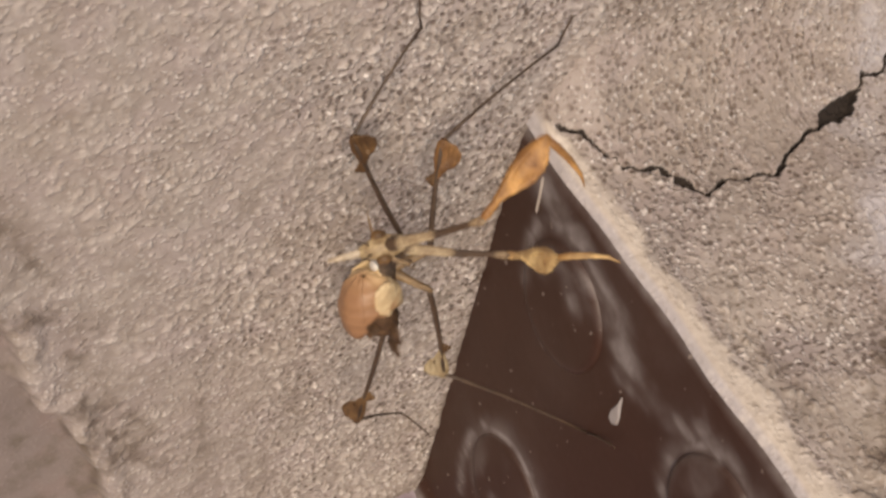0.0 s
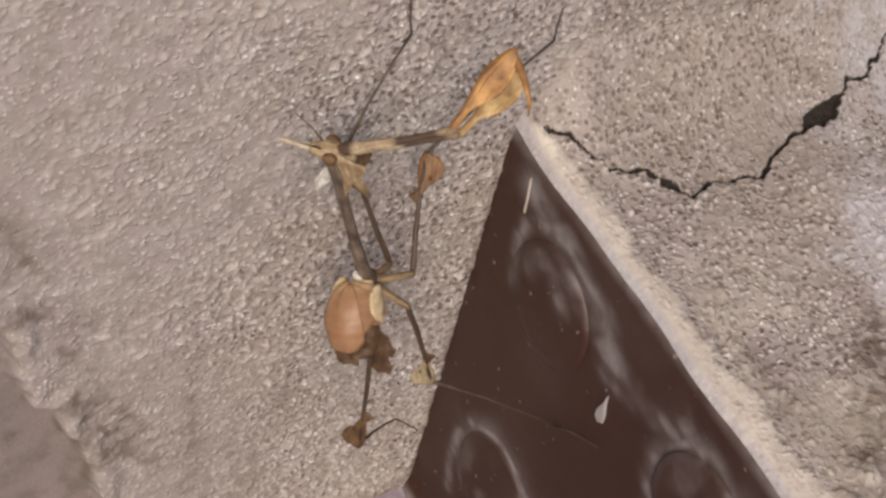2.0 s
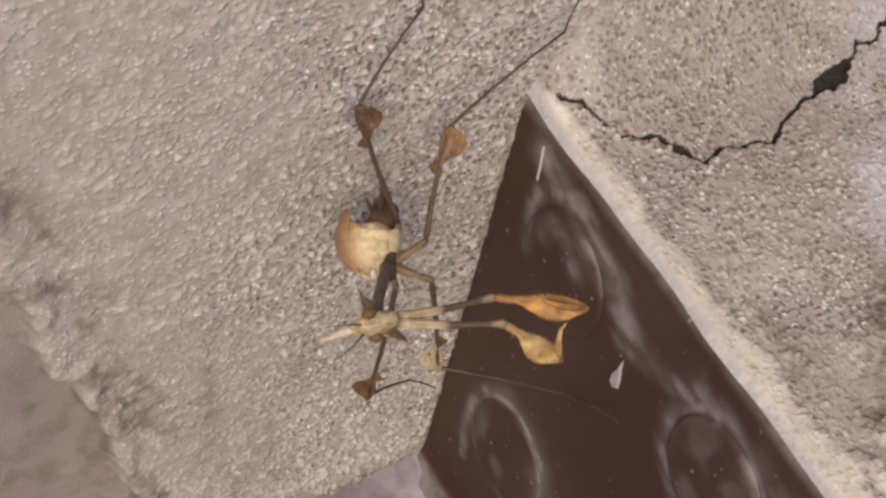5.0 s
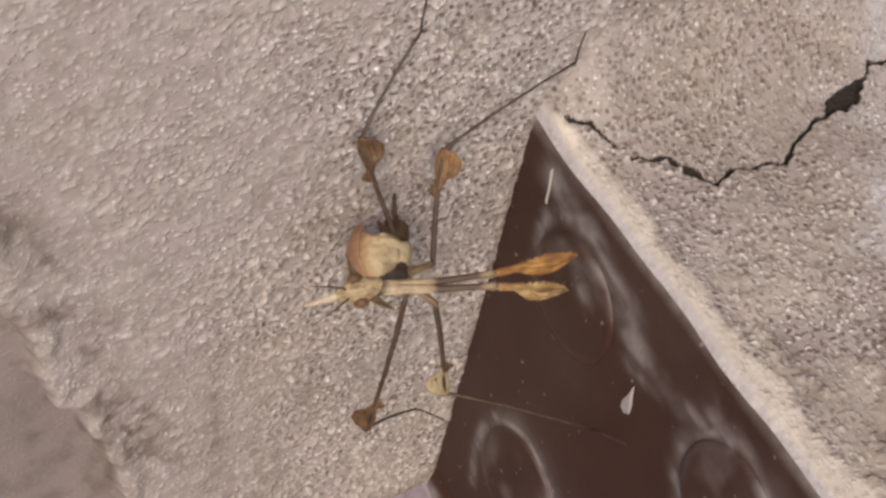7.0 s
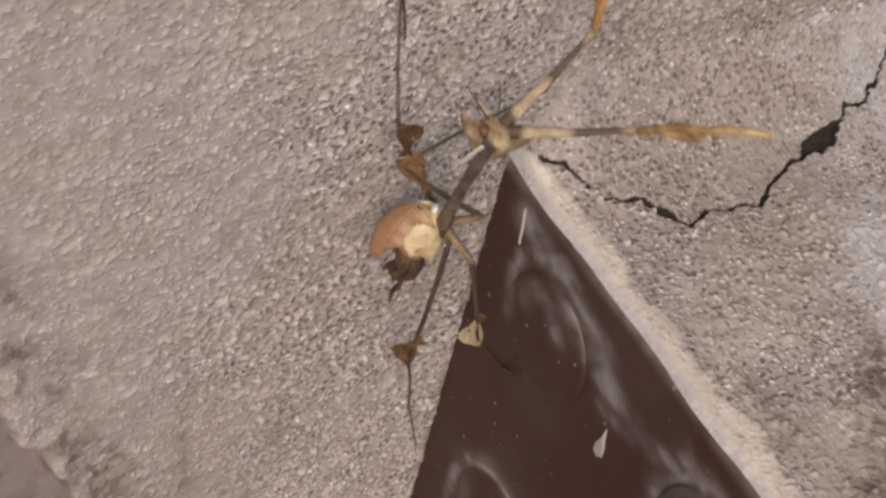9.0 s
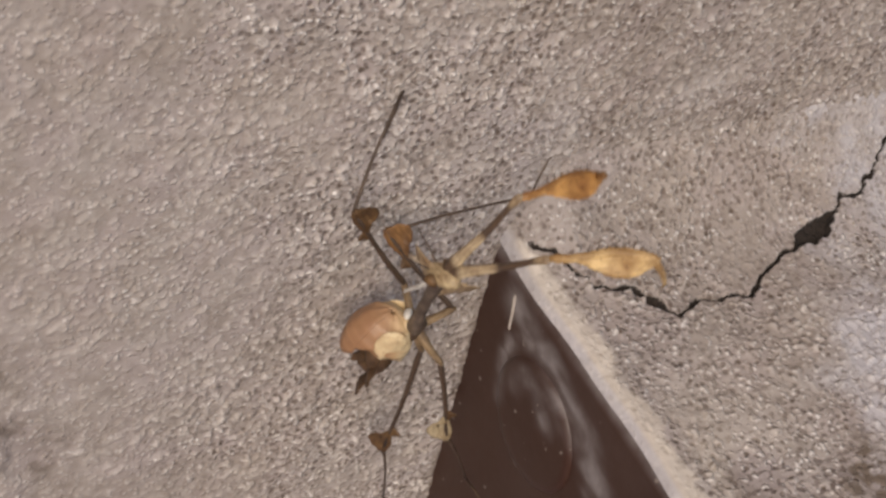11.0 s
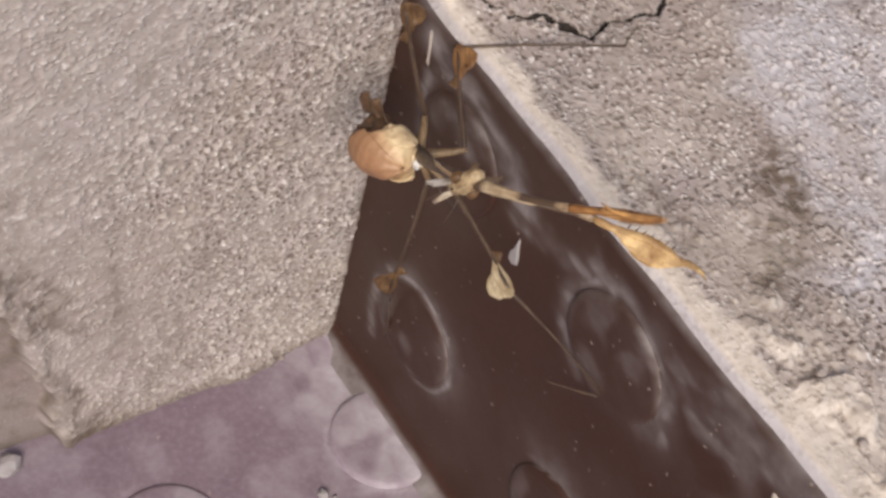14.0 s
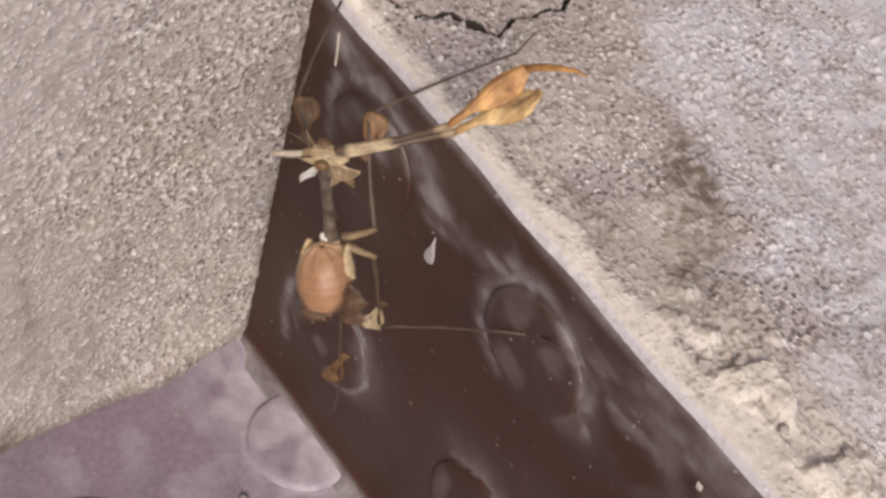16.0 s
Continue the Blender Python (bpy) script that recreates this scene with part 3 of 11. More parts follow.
STRAW.color(STRAW.mix(STRAW.noise(500, 3), (0.36, 0.31, 0.27), (0.56, 0.50, 0.45)))


def pebble_mesh(size, seed, material):
    """A rough crumb with facets, resting on z = 0."""
    r = random.Random(seed)
    bm = bmesh.new()
    bmesh.ops.create_icosphere(bm, subdivisions=2, radius=1.0)
    sx, sy, sz = (r.uniform(0.7, 1.2) for _ in range(3))
    for v in bm.verts:
        n = 1 + 0.28 * (noise.noise(v.co * 1.6 + Vector((seed, 0, 0)))) + 0.12 * noise.noise(v.co * 4 + Vector((0, seed, 0)))
        v.co = Vector((v.co.x * sx, v.co.y * sy, v.co.z * sz * 0.7)) * (size * n)
    low = min(v.co.z for v in bm.verts)
    for v in bm.verts:
        v.co.z -= low + size * 0.12
    me = bpy.data.meshes.new("crumb")
    bm.to_mesh(me)
    bm.free()
    me.materials.append(material)
    return me


for x, y, z, size, seed, mat, text in ((-0.1072, 0.0005, 0.0, 0.0044, 3, WHITE_BIT.m, "white chalky pebble on the dusty floor by the wall"), (-0.0325, -0.0474, 0.0, 0.0016, 5, WHITE_BIT.m, "small white crumb on the dusty floor sheet"),
                                       (-0.0300, -0.0496, 0.0, 0.0009, 8, WHITE_BIT.m, "small white crumb on the dusty floor sheet"), (0.0163, -0.1444, H, 0.0016, 9, PLASTER, "pale plaster crumb on the cement tread"),
                                       (0.0191, -0.1378, H, 0.0014, 11, PLASTER, "pale plaster crumb on the cement tread"), (0.0166, -0.1331, H, 0.0015, 12, PLASTER, "pale plaster crumb on the cement tread"),
                                       (0.0217, -0.1618, H, 0.0016, 14, PLASTER, "pale plaster crumb on the cement tread"), (0.0138, -0.1500, H, 0.0011, 17, PLASTER, "pale plaster crumb on the cement tread")):
    bit = new("pebble", pebble_mesh(size, seed, mat))
    bit.matrix_world = pose(x, y, z, 0, 0, 37 * seed)
    tagged(bit, text, "pebble", group="loose crumbs")


def flake(corners, thick, material):
    """A thin chip with bevelled edges, its face towards -x, corners in (y, z)."""
    cy = sum(c[0] for c in corners) / len(corners)
    cz = sum(c[1] for c in corners) / len(corners)
    bm = bmesh.new()
    rings = []
    for k, x in ((1.0, 0.0008), (1.0, -thick * 0.6), (0.82, -thick)):
        rings.append([bm.verts.new((x, cy + (y - cy) * k, cz + (z - cz) * k)) for y, z in corners])
    n = len(corners)
    for a, b in zip(rings, rings[1:]):
        for i in range(n):
            bm.faces.new((a[i], a[(i + 1) % n], b[(i + 1) % n], b[i]))
    bm.faces.new(rings[-1])
    bm.faces.new(rings[0][::-1])
    bmesh.ops.recalc_face_normals(bm, faces=bm.faces)
    me = bpy.data.meshes.new("paint_chip")
    bm.to_mesh(me)
    bm.free()
    me.materials.append(material)
    return me


chip = new("paint_chip", flake([(-0.0577, 0.1172), (-0.0571, 0.1135), (-0.0560, 0.1105), (-0.0562, 0.1078), (-0.0578, 0.1072), (-0.0594, 0.1086), (-0.0592, 0.1112), (-0.0583, 0.1140)], 0.0007, WHITE_BIT.m))
tagged(chip, "teardrop-shaped white paint chip stuck on the brown riser", "paint chip")
for path, width in (([(-0.0099, 0.1428), (-0.0108, 0.1375), (-0.0113, 0.1322)], 0.00028), ([(-0.0282, 0.1238), (-0.0325, 0.1242), (-0.0352, 0.1225), (-0.0371, 0.1190)], 0.00035),
                    ([(-0.1466, 0.1352), (-0.1469, 0.1338)], 0.0007), ([(-0.1071, 0.0600), (-0.1078, 0.0588)], 0.0006), ([(-0.1222, 0.0845), (-0.1226, 0.0815)], 0.0005)):
    half = [(y - width, z) for y, z in path] + [(y + width, z) for y, z in path[::-1]]
    straw = new("straw_fibre", flake(half, 0.0009, STRAW.m))
    tagged(straw, "thin pale straw fibre stuck on the brown riser", "straw", group="fibres on the riser")

# ---- the mantis ----


def insect_material(name, lo, hi, scale=260, rough=0.55, thin=0.0, bands=None):
    """Dry, leaf-like insect skin: two tones in blotches, fine pits, faint gloss. thin: how much light comes through."""
    k = Mat(name, rough)
    c = k.mix(k.ramp(k.noise(scale, 4), [(0.32, (0, 0, 0)), (0.68, (1, 1, 1))]), lo, hi)
    if bands:
        w = k.node("ShaderNodeTexWave", Vector=k.co, Scale=bands[0], Distortion=2.5, Detail=2.0)
        c = k.mix(k.ramp(w.outputs["Fac"], [(0.4, (1, 1, 1)), (0.65, (0, 0, 0))]), c, bands[1])
    c = k.mix(k.math("MULTIPLY", k.ramp(k.noise(1400, 2), [(0.6, (0, 0, 0)), (0.72, (1, 1, 1))]), 0.5), c, (lo[0] * 0.4, lo[1] * 0.4, lo[2] * 0.4))
    long = k.node("ShaderNodeMapping", Vector=k.co)
    long.inputs["Scale"].default_value = (0.18, 1.0, 1.0)
    vein = k.noise(1100, 3, co=long.outputs[0])
    c = k.mix(k.math("MULTIPLY", k.ramp(vein, [(0.42, (1, 1, 1)), (0.56, (0, 0, 0))]), 0.45), c, (lo[0] * 0.55, lo[1] * 0.5, lo[2] * 0.45))
    k.color(c)
    k.bump(k.math("ADD", k.noise(900, 3), vein), 0.45, 0.0004)
    if thin:
        tr = k.node("ShaderNodeBsdfTranslucent")
        k.t.links.new(c, tr.inputs["Color"])
        mx = k.node("ShaderNodeMixShader", Fac=thin)
        k.t.links.new(k.b.outputs[0], mx.inputs[1])
        k.t.links.new(tr.outputs[0], mx.inputs[2])
        k.t.links.new(mx.outputs[0], k.t.nodes["Material Output"].inputs["Surface"])
    return k.m


LIMB = insect_material("limb_brown", (0.045, 0.028, 0.019), (0.115, 0.070, 0.042))
SHIN = insect_material("shin_dark", (0.055, 0.036, 0.026), (0.13, 0.085, 0.055))
BANDED = insect_material("banded_arm", (0.20, 0.125, 0.068), (0.64, 0.51, 0.33), bands=(17, (0.07, 0.044, 0.03)))
LEAF = insect_material("leaf_orange", (0.17, 0.064, 0.016), (0.56, 0.30, 0.095), 170)
LEAF_TAN = insect_material("leaf_tan", (0.24, 0.12, 0.04), (0.68, 0.47, 0.215), 170)
LOBE = insect_material("lobe_brown", (0.085, 0.045, 0.022), (0.235, 0.13, 0.052), 240, 0.55, 0.2)
HIP = insect_material("hip_tan", (0.11, 0.068, 0.036), (0.33, 0.225, 0.12))
RUST = insect_material("lobe_rust", (0.16, 0.075, 0.028), (0.36, 0.185, 0.065), 240, 0.55, 0.2)
PALE_LOBE = insect_material("lobe_cream", (0.34, 0.25, 0.14), (0.60, 0.50, 0.33), 240, 0.55, 0.2)


def belly_material():
    """Tan back that turns cream towards the front and one side of the belly, with fine growth rings."""
    k = Mat("belly_tan", 0.48)
    sep = k.node("ShaderNodeSeparateXYZ", Vector=k.co)
    s = k.math("ADD", k.math("MULTIPLY", sep.outputs["Z"], 80.0), k.math("MULTIPLY", sep.outputs["X"], -28.0))
    s = k.math("ADD", s, k.math("MULTIPLY", k.noise(160, 3), 0.22))
    s = k.math("SUBTRACT", s, k.math("MULTIPLY", k.math("MAXIMUM", sep.outputs["Y"], k.math("MULTIPLY", sep.outputs["Y"], 0.4)), 62.0))
    c = k.ramp(s, [(0.32, (0.66, 0.52, 0.31)), (0.50, (0.53, 0.36, 0.20)), (0.68, (0.37, 0.215, 0.115)), (1.0, (0.30, 0.158, 0.082))])
    w = k.node("ShaderNodeTexWave", Vector=k.co, Scale=140.0, Distortion=3.0, Detail=2.0)
    c = k.mix(k.math("MULTIPLY", w.outputs["Fac"], 0.22), c, (0.40, 0.22, 0.11))
    c = k.mix(k.math("MULTIPLY", k.ramp(k.noise(900, 2), [(0.62, (0, 0, 0)), (0.72, (1, 1, 1))]), 0.4), c, (0.20, 0.10, 0.05))
    c = k.mix(k.math("MULTIPLY", k.ramp(k.noise(330, 4, 0.65), [(0.45, (0, 0, 0)), (0.7, (1, 1, 1))]), 0.45), c, (0.24, 0.125, 0.06))
    k.color(c)
    return k.bump(k.math("ADD", w.outputs["Fac"], k.noise(700, 3)), 0.25, 0.0003).m


BOWL = belly_material()
TAIL = insect_material("tail_brown", (0.055, 0.03, 0.016), (0.15, 0.082, 0.04), 240, 0.6)
FACE = insect_material("face_tan", (0.22, 0.14, 0.07), (0.56, 0.44, 0.26), 420)
PALE_TAN = insect_material("shield_pale", (0.40, 0.30, 0.20), (0.66, 0.58, 0.46))
SHIELD = insect_material("shield_tan", (0.25, 0.16, 0.085), (0.58, 0.44, 0.27))
NECK = insect_material("neck_greybrown", (0.066, 0.046, 0.034), (0.215, 0.16, 0.12))
PALE = insect_material("pale_skin", (0.58, 0.54, 0.48), (0.86, 0.84, 0.80))


def add_tube(bm, pts, radii, n=10, flat=1.0):
    """A closed tube through pts; flat squeezes it along its own z."""
    pts = [Vector(p) for p in pts]
    rings = []
    for i, (p, r) in enumerate(zip(pts, radii)):
        d = (pts[min(i + 1, len(pts) - 1)] - pts[max(i - 1, 0)]).normalized()
        side = d.cross(Vector((0, 0, 1)))
        side = side.normalized() if side.length > 1e-4 else Vector((0, 1, 0))
        up = side.cross(d)
        rings.append([bm.verts.new(p + side * (r * math.cos(2 * math.pi * k / n)) + up * (r * flat * math.sin(2 * math.pi * k / n))) for k in range(n)])
    for a, b in zip(rings, rings[1:]):
        for k in range(n):
            bm.faces.new((a[k], a[(k + 1) % n], b[(k + 1) % n], b[k]))
    bm.faces.new(rings[0][::-1])
    bm.faces.new(rings[-1])


def add_leaf(bm, x0, x1, prof, bend=0.0, thick=0.00035, wave=0.0, cols=8):
    """A thin lobe in the x-y plane from x0 to x1. prof: (share of the length, lower y, upper y), with a midrib and a curl."""
    n = 18
    grid = []
    for side in (1, -1):
        rows = []
        for i in range(n + 1):
            s = i / n
            lo = float(np.interp(s, [p[0] for p in prof], [p[1] for p in prof]))
            hi = float(np.interp(s, [p[0] for p in prof], [p[2] for p in prof]))
            row = []
            for j in range(cols + 1):
                y = lo + (hi - lo) * j / cols
                e = abs(2 * j / cols - 1)
                rib = 0.00045 * math.exp(-(y / 0.0006) ** 2)
                z = bend * (y / 0.004) ** 2 + wave * math.sin(9 * s + 300 * y) + side * (thick * (1.05 - e ** 3) * 0.5 + rib * 0.5)
                row.append(bm.verts.new((x0 + (x1 - x0) * s + 0.0003 * math.sin(40 * y / 0.004 + 7 * s), y, z)))
            rows.append(row)
        grid.append(rows)
        for i in range(n):
            for j in range(cols):
                q = (rows[i][j], rows[i + 1][j], rows[i + 1][j + 1], rows[i][j + 1])
                bm.faces.new(q if side > 0 else q[::-1])
    a, b = grid
    for i in range(n):
        bm.faces.new((a[i + 1][0], a[i][0], b[i][0], b[i + 1][0]))
        bm.faces.new((a[i][cols], a[i + 1][cols], b[i + 1][cols], b[i][cols]))
    for j in range(cols):
        bm.faces.new((a[0][j], a[0][j + 1], b[0][j + 1], b[0][j]))
        bm.faces.new((a[n][j + 1], a[n][j], b[n][j], b[n][j + 1]))


def add_ball(bm, c, r, n=14):
    ret = bmesh.ops.create_uvsphere(bm, u_segments=n, v_segments=n // 2 + 2, radius=1.0)
    for v in ret["verts"]:
        v.co = Vector((c[0] + v.co.x * r[0], c[1] + v.co.y * r[1], c[2] + v.co.z * r[2]))


def part(name, bm, material, parent, label=""):
    me = bpy.data.meshes.new(name)
    bm.normal_update()
    bm.to_mesh(me)
    bm.free()
    me.polygons.foreach_set("use_smooth", np.ones(len(me.polygons), dtype=bool))
    me.materials.append(material)
    ob = new(name, me)
    ob.parent = parent
    return tagged(ob, label)


def front_leg(root, leaf, text):
    """Grasping leg: a long banded coxa, a leaf-shaped femur with spines, a hooked tibia."""
    bm = bmesh.new()
    add_tube(bm, [(0, 0, 0), (.003, .0002, 0), (.008, 0, .0002), (.016, -.0002, .0001), (.023, 0, 0), (.0262, 0, 0), (.0272, 0, 0)],
             [.0009, .0014, .0011, .00075, .0006, .0009, .0004], 12)
    coxa = part("front_coxa", bm, BANDED, root, "slender cream and brown banded upper arm")
    bm = bmesh.new()
    add_tube(bm, [(0, 0, 0), (.0015, 0, 0), (.004, 0, 0), (.012, .0012, 0), (.0185, .0004, 0), (.0195, 0, 0)], [.0006, .0009, .0008, .0008, .0006, .0003], 10)
    femur = part("front_femur", bm, leaf, root)
    bm = bmesh.new()
    add_leaf(bm, .0025, .0198, [(0, -.0003, .0003), (.15, -.0007, .0007), (.32, -.0020, .0015), (.5, -.0034, .0021), (.68, -.0036, .0021), (.85, -.0024, .0015), (1, -.0005, .0004)], 0.0008, .0005, .0002)
    part("leaf_blade", bm, leaf, femur, text)
    bm = bmesh.new()
    for i in range(7):
        x = .007 + .0016 * i
        add_tube(bm, [(x, .0014, 0), (x + .0003, .0022, .0002), (x + .0006, .0028, .0002)], [.0002, .00012, .00003], 5)
    part("spines", bm, SHIN, femur)
    bm = bmesh.new()
    add_tube(bm, [(0, 0, 0), (.003, .0004, 0), (.007, .0005, 0), (.011, .0001, 0), (.0135, -.0010, 0)], [.0007, .0008, .00065, .0004, .0001], 8)
    tibia = part("front_tibia", bm, leaf, root)
    return [coxa, femur, tibia]


def walking_leg(root, fem, tib, tar, lobe, text):
    """Thin leg: short pale hip, stalk-like femur with leaf lobes at the knee, wiry tibia, jointed tarsus."""
    bm = bmesh.new()
    add_tube(bm, [(0, 0, 0), (.002, .0002, 0), (.006, 0, .0002), (.0095, 0, 0), (.0108, 0, 0)], [.0009, .0012, .00085, .0008, .0005], 10)
    hip = part("hip", bm, HIP, root)
    bm = bmesh.new()
    add_tube(bm, [(0, 0, 0), (fem * .06, 0, 0), (fem * .3, .0003, 0), (fem * .6, .0003, 0), (fem * .85, 0, 0), (fem, 0, 0)], [.0005, .00072, .00066, .00056, .0005, .00045], 9)
    femur = part("femur", bm, LIMB, root)
    bm = bmesh.new()
    e = fem
    add_leaf(bm, e - .0084, e + .0008, [(0, -.0003, .0005), (.2, -.0016, .0009), (.45, -.0041, .0013), (.7, -.0047, .0013), (.9, -.0029, .0008), (1, -.0008, .0003)], 0.0003, .0004, .0001)
    part("knee_lobe", bm, lobe, femur, text)
    bm = bmesh.new()
    add_leaf(bm, e - .0105, e - .0060, [(0, -.0002, .0012), (.3, -.0003, .0028), (.5, -.0003, .0020), (.75, -.0003, .0008), (1, -.0002, .0002)], 0.0002, .0004, .0, 6)
    part("spur_lobe", bm, LOBE, femur, "small pointed brown lobe below the knee")
    bm = bmesh.new()
    add_tube(bm, [(0, 0, 0), (tib * .1, .0003, 0), (tib * .4, .0006, 0), (tib * .75, .0004, 0), (tib, 0, 0)], [.0005, .00042, .00033, .00030, .00032], 8)
    tibia = part("tibia", bm, SHIN, root)
    bm = bmesh.new()
    add_tube(bm, [(0, 0, 0), (tar * .3, .0002, 0), (tar * .33, .0002, 0), (tar * .6, .0001, 0), (tar * .63, .0001, 0), (tar * .9, 0, 0), (tar, -.0005, 0)],
             [.00030, .00024, .00030, .00022, .00028, .0002, .0001], 7)
    tarsus = part("tarsus", bm, SHIN, root)
    return [hip, femur, tibia, tarsus]


def add_cup(bm, k_out, k_in, ph0, ph1, th, extra):
    """Part of a bowl round the belly's middle, open to the rear, its rim higher on the back and the belly side."""
    cut = Vector((-0.95, 0, -0.20)).normalized()
    ax = cut.cross(Vector((0, 1, 0))).normalized()
    whole = ph1 - ph0 >= 360
    nu, nv = 36, 14
    cols = nu if whole else nu + 1
    shells = []
    for k in (k_out, k_in):
        rows = []
        for i in range(nv + 1):
            row = []
            for j in range(cols):
                ph = radians(ph0 + (ph1 - ph0) * j / nu)
                edge = th + extra * math.sin(ph) ** 2 + 1.6 * math.sin(5 * ph) + 0.8 * math.sin(13 * ph)
                a = radians(3 + (edge - 3) * i / nv)
                d = -cut * math.cos(a) + (Vector((0, 1, 0)) * math.cos(ph) + ax * math.sin(ph)) * math.sin(a)
                w = k * (1 + 0.015 * math.sin(11 * a) - 0.07 * (i / nv) ** 3 + 0.03 * math.cos(3 * ph) * math.sin(a) + 0.012 * math.sin(8 * ph + 3 * a))
                row.append(bm.verts.new((-.0080 + d.x * .0096 * w, d.y * .0071 * w, .0046 + d.z * .0075 * w)))
            rows.append(row)
        shells.append(rows)
    n = cols if whole else cols - 1
    for rows, flip in ((shells[0], False), (shells[1], True)):
        for a, b in zip(rows, rows[1:]):
            for j in range(n):
                q = (a[j], b[j], b[(j + 1) % cols], a[(j + 1) % cols])
                bm.faces.new(q[::-1] if flip else q)
    for r in (0, nv):
        for j in range(n):
            q = (shells[0][r][j], shells[1][r][j], shells[1][r][(j + 1) % cols], shells[0][r][(j + 1) % cols])
            bm.faces.new(q if r else q[::-1])
    if not whole:
        for j in (0, cols - 1):
            for i in range(nv):
                q = (shells[0][i][j], shells[0][i + 1][j], shells[1][i + 1][j], shells[1][i][j])
                bm.faces.new(q[::-1] if j else q)
    bmesh.ops.recalc_face_normals(bm, faces=bm.faces)


def build_mantis():
    root = new("mantis")
    root.empty_display_size = 0.01
    tagged(root, "dry-leaf-coloured mantis with a stick neck clinging to the wall", "mantis")
    # neck: thin rod with a flared collar and a diamond shield near the head
    bm = bmesh.new()
    add_tube(bm, [(-.002, 0, 0), (.001, 0, .0002), (.006, 0, .0003), (.016, 0, .0004), (.028, 0, .0003), (.038, 0, 0), (.043, 0, 0), (.0465, 0, 0)],
             [.0012, .0019, .0015, .00125, .0012, .0015, .0018, .0008], 12)
    neck = part("neck", bm, NECK, root, "thin grey-brown stick-like neck")
    bm = bmesh.new()
    add_leaf(bm, .0270, .0460, [(0, -.0004, .0004), (.25, -.0012, .0012), (.5, -.0034, .0034), (.72, -.0064, .0064), (.88, -.0077, .0077), (.95, -.0052, .0052), (1, -.0016, .0016)], -.0007, .0005, .0002)
    shield = part("shield", bm, SHIELD, neck, "tan diamond-shaped shield behind the head")
    shield.matrix_local = pose(0, 0, 0, 45, 0, 0)
    for s in (1, -1):
        bm = bmesh.new()
        add_leaf(bm, 0, .0100, [(0, -.0003, .0003), (.25, -.0009, .0010), (.6, -.0016, .0016), (.85, -.0011, .0010), (1, -.0002, .0002)], .0003, .0003, .0001, 6)
        petal = part("neck_petal", bm, PALE if s > 0 else HIP, neck, "thin whitish petal behind the head" if s > 0 else "thin brown petal behind the head")
        along, face = Vector((-0.85, s * 0.1, s * 0.4)).normalized(), Vector((0.1, 1, 0))
        across = face.cross(along).normalized()
        petal.matrix_local = Matrix.Translation((.0405, 0, s * .0012)) @ Matrix((along, across, along.cross(across))).transposed().to_4x4()
    # head: wedge face, cone horn, bulging eyes, feelers
    bm = bmesh.new()
    add_tube(bm, [(-.0050, 0, 0), (-.0040, 0, .0002), (-.0015, 0, .0004), (.0010, 0, .0004), (.0030, 0, .0002), (.0045, 0, 0)], [.0007, .0016, .0023, .0024, .0017, .0011], 14, 0.85)
    head = part("head", bm, FACE, root, "wedge-shaped tan head")
    bm = bmesh.new()
    add_tube(bm, [(.0030, 0, 0), (.0055, 0, .0002), (.0085, 0, .0002), (.0108, 0, 0)], [.0011, .0008, .0006, .00045], 10)
    part("horn", bm, PALE_TAN, head, "pale cone-shaped horn on the head")
    for s in (1, -1):
        bm = bmesh.new()
        add_ball(bm, (.0002, s * .0023, .0008), (.0016, .0012, .0014))
        part("eye", bm, LOBE, head, "brown bulging eye")
        bm = bmesh.new()
        add_tube(bm, [(.002, s * .0008, .0014), (.005, s * .0022, .0034), (.009, s * .0034, .0050)], [.0002, .00016, .00008], 6)
        part("feeler", bm, LIMB, head)
    # abdomen: curled, bowl-shaped shell open to the rear, with a dark lobed tail
    bm = bmesh.new()
    add_tube(bm, [(.003, 0, 0), (0, 0, .0004), (-.004, 0, .0014), (-.008, 0, .003)], [.0016, .0024, .0030, .0028], 12)
    body = part("abdomen", bm, LIMB, root, "curled bowl-shaped belly with a dark tail")
    shell = bmesh.new()
    add_cup(shell, 1.0, 0.95, 0, 360, 74, 34)
    part("belly_shell", shell, BOWL, body, "cream rounded belly shell, open at the rear")
    collar = bmesh.new()
    add_tube(collar, [(-.0075, 0, .0046), (-.0045, 0, .0038), (-.0015, 0, .0026), (.0010, 0, .0014), (.0026, 0, .0008)], [.0056, .0047, .0033, .0021, .0013], 20, 0.9)
    part("belly_collar", collar, BOWL, body, "tan tapering front of the belly")
    for s in (1, -1):
        bm = bmesh.new()
        add_leaf(bm, 0, .0078, [(0, -.0006, .0008), (.12, -.0022, .0024), (.35, -.0033, .0034), (.7, -.0034, .0031), (.9, -.0026, .0022), (1, -.0009, .0009)], .0008, .0005, .0001)
        side = part("side_lobe", bm, BOWL, body, "cream lobe at the side of the belly")
        side.matrix_local = pose(-.0066, s * .0062, .0040, s * 80, 8, -s * 11)
    lining = bmesh.new()
    add_cup(lining, 0.94, 0.90, 0, 360, 72, 34)
    part("belly_lining", lining, TAIL, body, "dark brown inside of the belly shell")
    flap = bmesh.new()
    add_cup(flap, 1.035, 1.005, 218, 322, 84, 30)
    part("back_flap", flap, BOWL, body, "orange-tan flap along the back")
    bm = bmesh.new()
    add_tube(bm, [(-.004, 0, .003), (-.009, 0, .0030), (-.0118, 0, .0014), (-.0140, 0, .0010), (-.0158, 0, .0022), (-.0160, 0, .0042)], [.0030, .0042, .0044, .0036, .0024, .0010], 12, 0.75)
